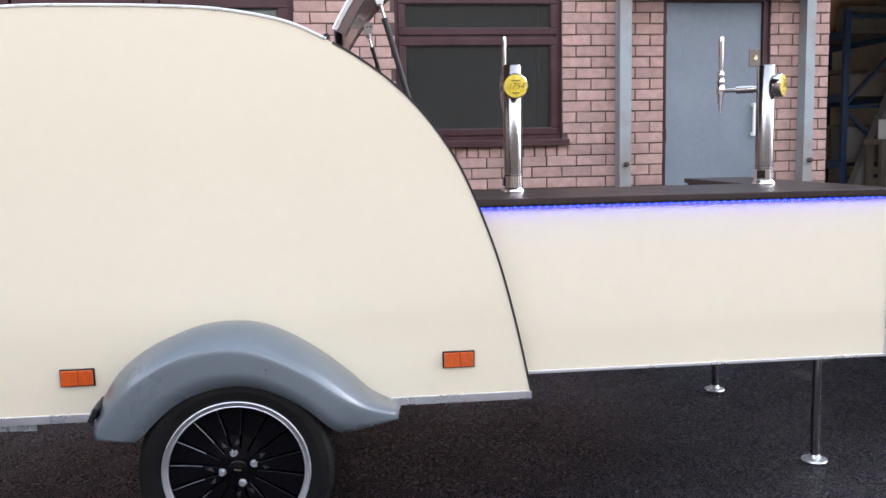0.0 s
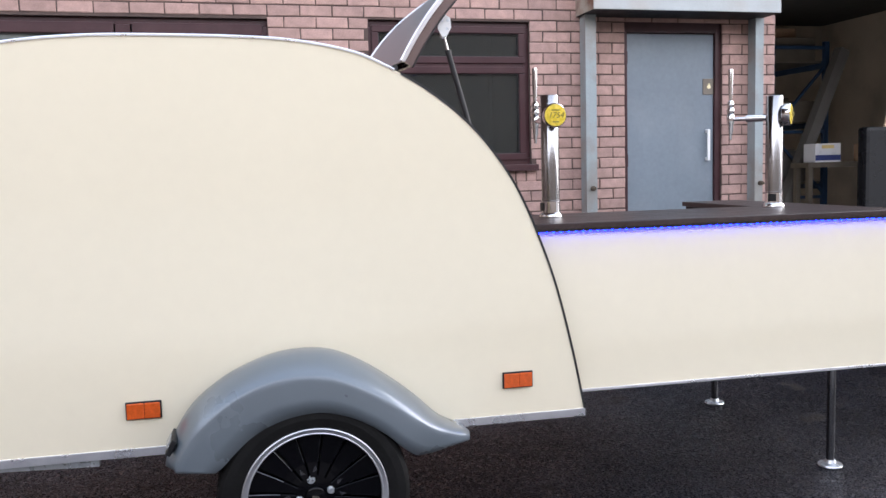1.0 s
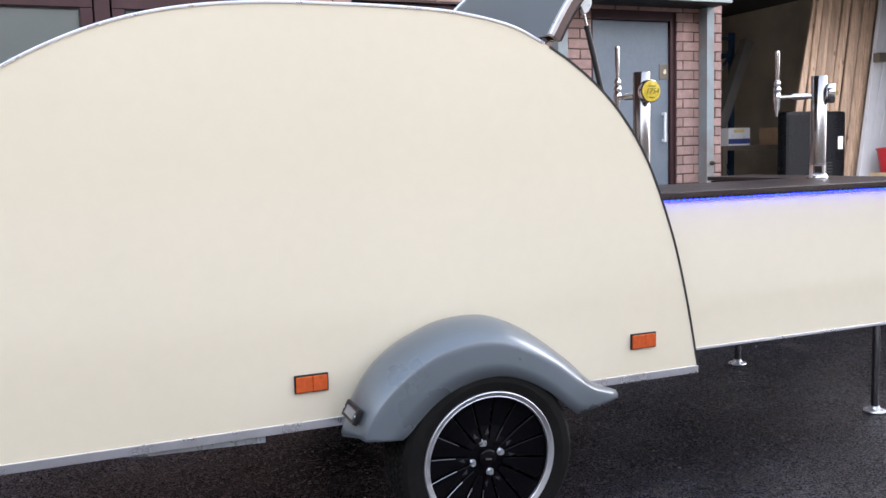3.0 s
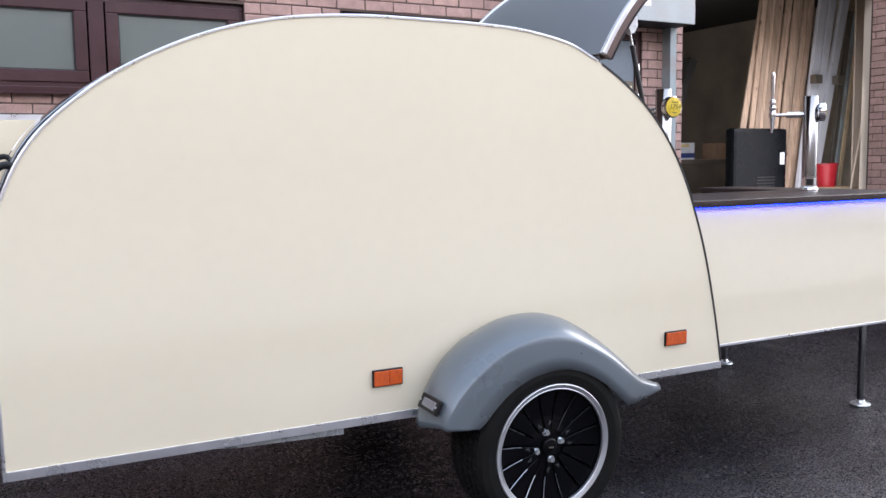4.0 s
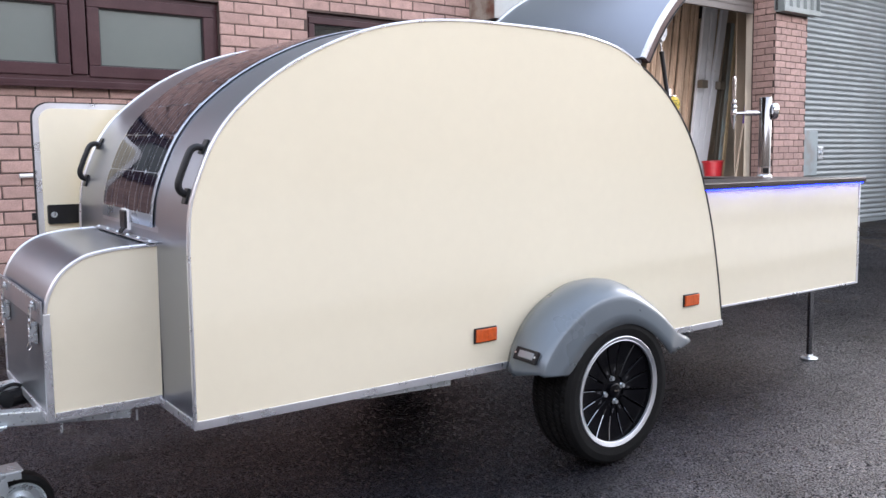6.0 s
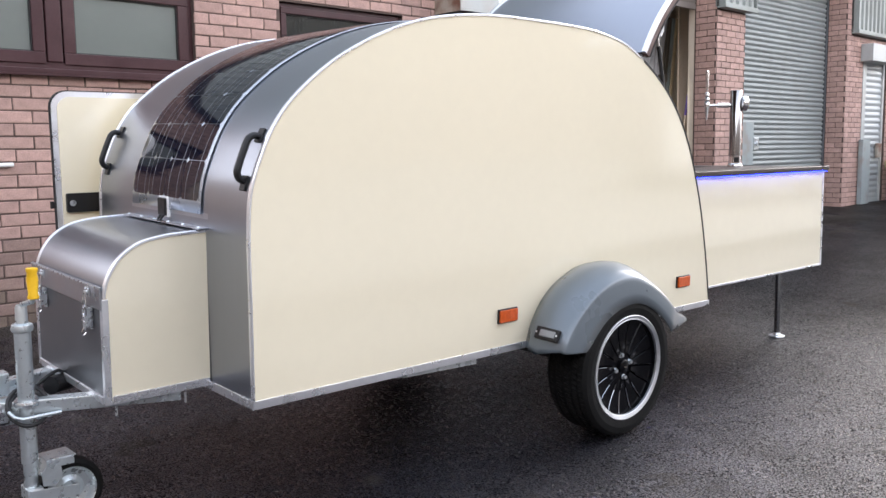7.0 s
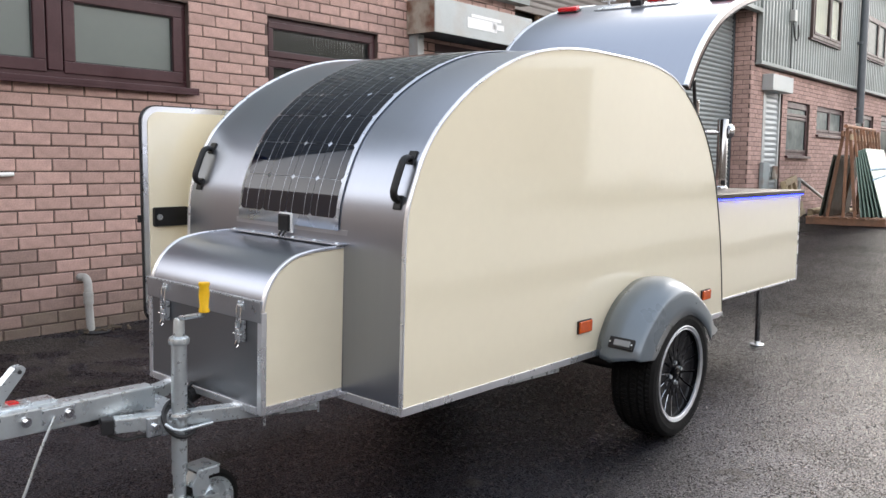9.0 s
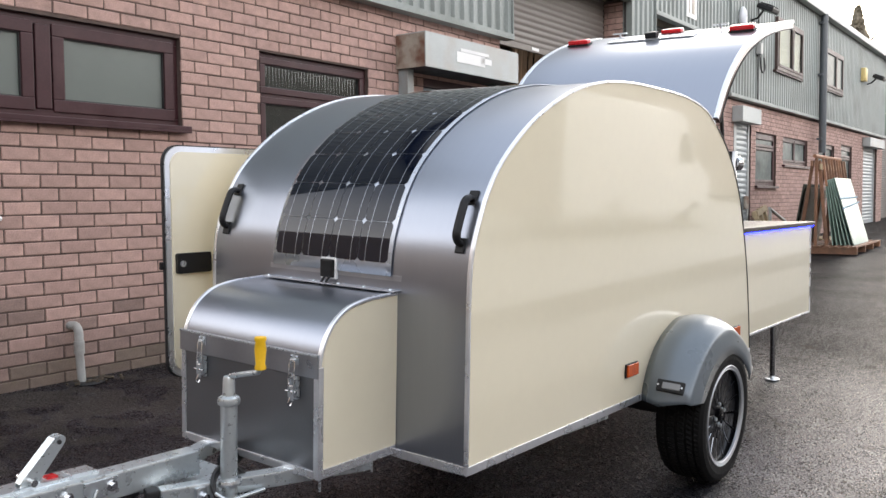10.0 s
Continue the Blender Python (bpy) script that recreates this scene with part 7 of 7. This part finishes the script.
# ---- pulled-out bar counter ----
TOPZ = 1.046
def counter():
    t = thing("bar_counter", "cream pull-out bar counter with a dark brown top", "counter")
    y0, y1, x0, x1 = 0.036, 1.20, 0.0, 1.852
    bm = bmesh.new(); plate_xz(bm, [(0.30, 0.455), (x1, 0.455), (x1, 1.023), (0.30, 1.023)], y0, y0 + 0.016)
    part("front_panel", bm, M["cream"], t, "cream gloss front panel")
    bm = bmesh.new(); box(bm, x1 - 0.016, x1, y0 + .017, y1, 0.455, 1.023)
    part("end_panel", bm, M["cream"], t)
    bm = bmesh.new(); box(bm, 1.60, x1 - .017, y1 - 0.016, y1, 0.455, 1.023)
    part("back_panel", bm, M["cream"], t)
    bm = bmesh.new()
    box(bm, 0.30, x1 + 0.004, y0 - 0.004, y0 + 0.02, 0.447, 0.458, 0.002)
    box(bm, x1 - 0.012, x1 + 0.004, y0 - 0.004, y0 + 0.004, 0.460, 1.021, 0.001)
    part("edge_trim", bm, M["alu_trim"], t)
    bm = bmesh.new(); box(bm, 0.20, x1 - 0.02, y0 + 0.02, y1 - .02, 0.46, 0.475)
    part("base", bm, M["chassis"], t)
    # worktop: front bar and a wing across the end
    bm = bmesh.new()
    t_ = bmesh.new()
    out = [(0.10, y0 - 0.022), (x1 + 0.028, y0 - 0.022), (x1 + 0.028, y1 + 0.02), (1.575, y1 + 0.02), (1.575, 0.60), (0.10, 0.60)]
    f = t_.faces.new([t_.verts.new((p[0], p[1], TOPZ - 0.022)) for p in out])
    r = bmesh.ops.extrude_face_region(t_, geom=[f])
    for v in r["geom"]:
        if isinstance(v, bmesh.types.BMVert):
            v.co.z = TOPZ
    bmesh.ops.recalc_face_normals(t_, faces=t_.faces[:])
    bmesh.ops.bevel(t_, geom=t_.edges[:], offset=0.002, segments=1, affect='EDGES')
    add(bm, t_)
    part("worktop", bm, M["laminate"], t, "dark brown wood-grain worktop")
    bm = bmesh.new(); box(bm, 1.585, 1.60, 0.62, y1, 0.80, TOPZ - 0.024)
    part("wing_panel", bm, M["rubber"], t)
    bm = bmesh.new(); box(bm, 0.30, x1, 0.585, 0.60, 0.475, TOPZ - 0.024)
    part("inner_panel", bm, M["lid_lining"], t)
    # strip light under the front edge
    bm = bmesh.new(); box(bm, 0.36, x1 + 0.016, y0 - 0.0215, y0 - 0.009, 1.0185, 1.0238)
    st = part("led_strip", bm, M["plastic"], t, "blue light strip under the counter edge")
    n = 56
    x = 0.37
    for k in range(n):
        bm = bmesh.new()
        box(bm, x, x + 0.0055, y0 - 0.0205, y0 - 0.0135, 1.0150, 1.0184)
        part("led", bm, M["led"], st)
        x += 0.0268
    # legs
    for y in (0.222, 1.118):
        bm = bmesh.new()
        g = ground_z(1.70, y)
        cyl(bm, (1.70, y, g + 0.012), (1.70, y, 0.455), 0.0165, n=20)
        l = part("leg", bm, M["leg_steel"], t, "steel support leg", smooth=True)
        bm = bmesh.new()
        revolve(bm, [(0, 0), (0.046, 0), (0.048, 0.004), (0.046, 0.009), (0.024, 0.014), (0.020, 0.026), (0, 0.026)], 28, Matrix.Translation((1.70, y, g)))
        part("foot_disc", bm, M["zinc"], l, smooth=True)
counter()

# ---- beer taps ----
def text_mesh(body, size, depth):
    cu = bpy.data.curves.new("txt", 'FONT')
    cu.body, cu.size, cu.extrude, cu.align_x, cu.align_y = body, size, depth, 'CENTER', 'CENTER'
    cu.shear = 0.25
    ob = bpy.data.objects.new("txt", cu)
    scene.collection.objects.link(ob)
    bpy.context.view_layer.update()
    me = bpy.data.meshes.new_from_object(ob.evaluated_get(bpy.context.evaluated_depsgraph_get()))
    bpy.data.objects.remove(ob)
    bm = bmesh.new()
    bm.from_mesh(me)
    bpy.data.meshes.remove(me)
    return bm

def tap(x, y, turn, label):
    """A tap column; the arm runs to local -x, the badge looks to +x."""
    t = thing("beer_tap", label, "tap", Matrix.Translation((x, y, TOPZ)) @ Matrix.Rotation(radians(turn), 4, 'Z'), group="beer taps")
    bm = bmesh.new()
    revolve(bm, [(0, 0), (0.045, 0), (0.046, 0.006), (0.042, 0.014), (0.036, 0.020), (0.035, 0.062), (0.0365, 0.064), (0.0365, 0.068), (0, 0.068)], 36)
    part("base_flange", bm, M["chrome"], t, smooth=True)
    bm = bmesh.new()
    box(bm, -0.016, 0.016, -0.0375, -0.034, 0.026, 0.058, 0.001)
    part("base_label", bm, M["plastic"], t)
    bm = bmesh.new()
    revolve(bm, [(0, 0.068), (0.0345, 0.068), (0.0345, 0.462), (0.033, 0.464), (0, 0.464)], 40)
    part("column", bm, M["steel"], t, "brushed steel column", smooth=True)
    bm = bmesh.new()
    cyl(bm, (-0.030, 0, 0.375), (-0.045, 0, 0.375), 0.012, n=20)
    cyl(bm, (-0.045, 0, 0.375), (-0.112, 0, 0.375), 0.0150, n=20)
    cyl(bm, (-0.112, 0, 0.375), (-0.17, 0, 0.375), 0.0085, n=14)
    part("arm", bm, M["chrome"], t, smooth=True)
    bm = bmesh.new()
    revolve(bm, [(0, 0.288), (0.005, 0.288), (0.007, 0.31), (0.011, 0.325), (0.0125, 0.352), (0.016, 0.362), (0.016, 0.392), (0.012, 0.398), (0.0165, 0.405), (0.0165, 0.415), (0.011, 0.425), (0.0145, 0.432), (0.013, 0.447), (0.007, 0.455), (0, 0.456)], 20, Matrix.Translation((-0.178, 0, 0)))
    part("spout", bm, M["chrome"], t, smooth=True)
    bm = bmesh.new()
    revolve(bm, [(0, 0.45), (0.0065, 0.45), (0.0095, 0.50), (0.0105, 0.578), (0.009, 0.587), (0, 0.589)], 14, Matrix.Translation((-0.178, 0, 0)))
    part("lever", bm, M["chrome"], t, smooth=True)
    turn_m = Matrix.Translation((0, 0, 0.385)) @ Matrix.Rotation(radians(90), 4, 'Y')
    bm = bmesh.new()
    revolve(bm, [(0, 0.028), (0.030, 0.028), (0.042, 0.034), (0.0455, 0.042), (0.0455, 0.062), (0.042, 0.066), (0.040, 0.064)], 40, turn_m)
    bd = part("badge_housing", bm, M["chrome"], t, smooth=True)
    bm = bmesh.new()
    revolve(bm, [(0, 0.064), (0.0405, 0.064), (0.0405, 0.067), (0, 0.0725)], 40, turn_m)
    part("badge_face", bm, M["badge"], bd, "yellow round badge", smooth=True)
    tm = Matrix.Translation((0.0732, 0, 0.384)) @ Matrix.Rotation(radians(90), 4, 'Z') @ Matrix.Rotation(radians(90), 4, 'X')
    bm = text_mesh("1754", 0.030, 0.0006)
    bm.transform(tm)
    part("badge_number", bm, M["badge_ink"], bd)
    for (a, b, c) in ((-0.016, 0.016, 0.404), (-0.012, 0.012, 0.3605)):
        bm = bmesh.new()
        box(bm, 0.0705, 0.0722, a, b, c - 0.002, c + 0.002)
        part("badge_bar", bm, M["badge_ink"], bd)
    return t
tap(0.572, 0.375, -91, "chrome beer tap with a yellow badge on the counter")
tap(1.598, 0.475, -43, "chrome beer tap with a yellow badge on the counter")

# the yard falls towards the lane, so the trailer leans a little that way; the counter stands level on its own legs
LEAN = Matrix.Translation((0, 0, 0.38)) @ Matrix.Rotation(radians(1.92), 4, 'X') @ Matrix.Rotation(radians(-0.1), 4, 'Z') @ Matrix.Translation((0, 0, -0.38))
for ob in scene.objects:
    if ob not in STANDING and ob.parent is None and ob.name.split(".")[0] not in ("bar_counter", "beer_tap", "side_door"):
        ob.matrix_basis = LEAN @ ob.matrix_basis

# ---- brickwork of the front wall, last ----
def brickwork():
    rnd = random.Random(2)
    soldier = (0.36, 1.67, 1.128, 1.262)
    front = brick_rects(-3.55, BAY2[0], -0.10, TOP, HOLES + [(-3.24, -0.33, 1.687, 1.737), soldier, (0.32, 1.67, 1.212, 1.262)], -1.537)
    near = [r for r in front if -2.42 <= r[0] < 0.36]
    near.sort(key=lambda r: (r[2] > 2.34, abs(r[0] + 1.2)))
    singles, spare = near[:300], near[300:]
    for r in singles:
        w = r[1] - r[0]
        V, F = brick_verts(-w / 2, w / 2, r[2] - r[2], r[3] - r[2], rnd)
        me = bpy.data.meshes.new("brick")
        me.from_pydata(V, [], F)
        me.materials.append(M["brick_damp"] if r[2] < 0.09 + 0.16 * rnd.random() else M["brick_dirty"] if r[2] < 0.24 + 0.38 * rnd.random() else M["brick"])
        ob = new("brick", me)
        ob.parent = wall_front
        ob.location = ((r[0] + r[1]) / 2, 0, r[2])
    rest = spare + [r for r in front if not -2.42 <= r[0] < 0.36]
    k = 0.362
    while k < 1.64:
        rest.append((k, k + 0.078, 1.130, 1.216))
        k += 0.0875
    joined_bricks("bricks", rest, wall_front, seed=11)
    far = brick_rects(11.06, 26.5, -0.10, TOP, HOLES, 0.1) + brick_rects(30.0, 40.0, 0.0, 3.0, [], 0.1)
    joined_bricks("bricks", far, wall_front, seed=12)
    joined_bricks("bricks", brick_rects(11.06, 11.22, TOP, 3.88, [], 0.1), wall_front, seed=13)
    reveal(7.0, 3.9, -1, wall_front)
    reveal(11.06, 3.9, -1, wall_front, seed=6)
    reveal(3.80, TOP, 1, wall_front, seed=7)
brickwork()
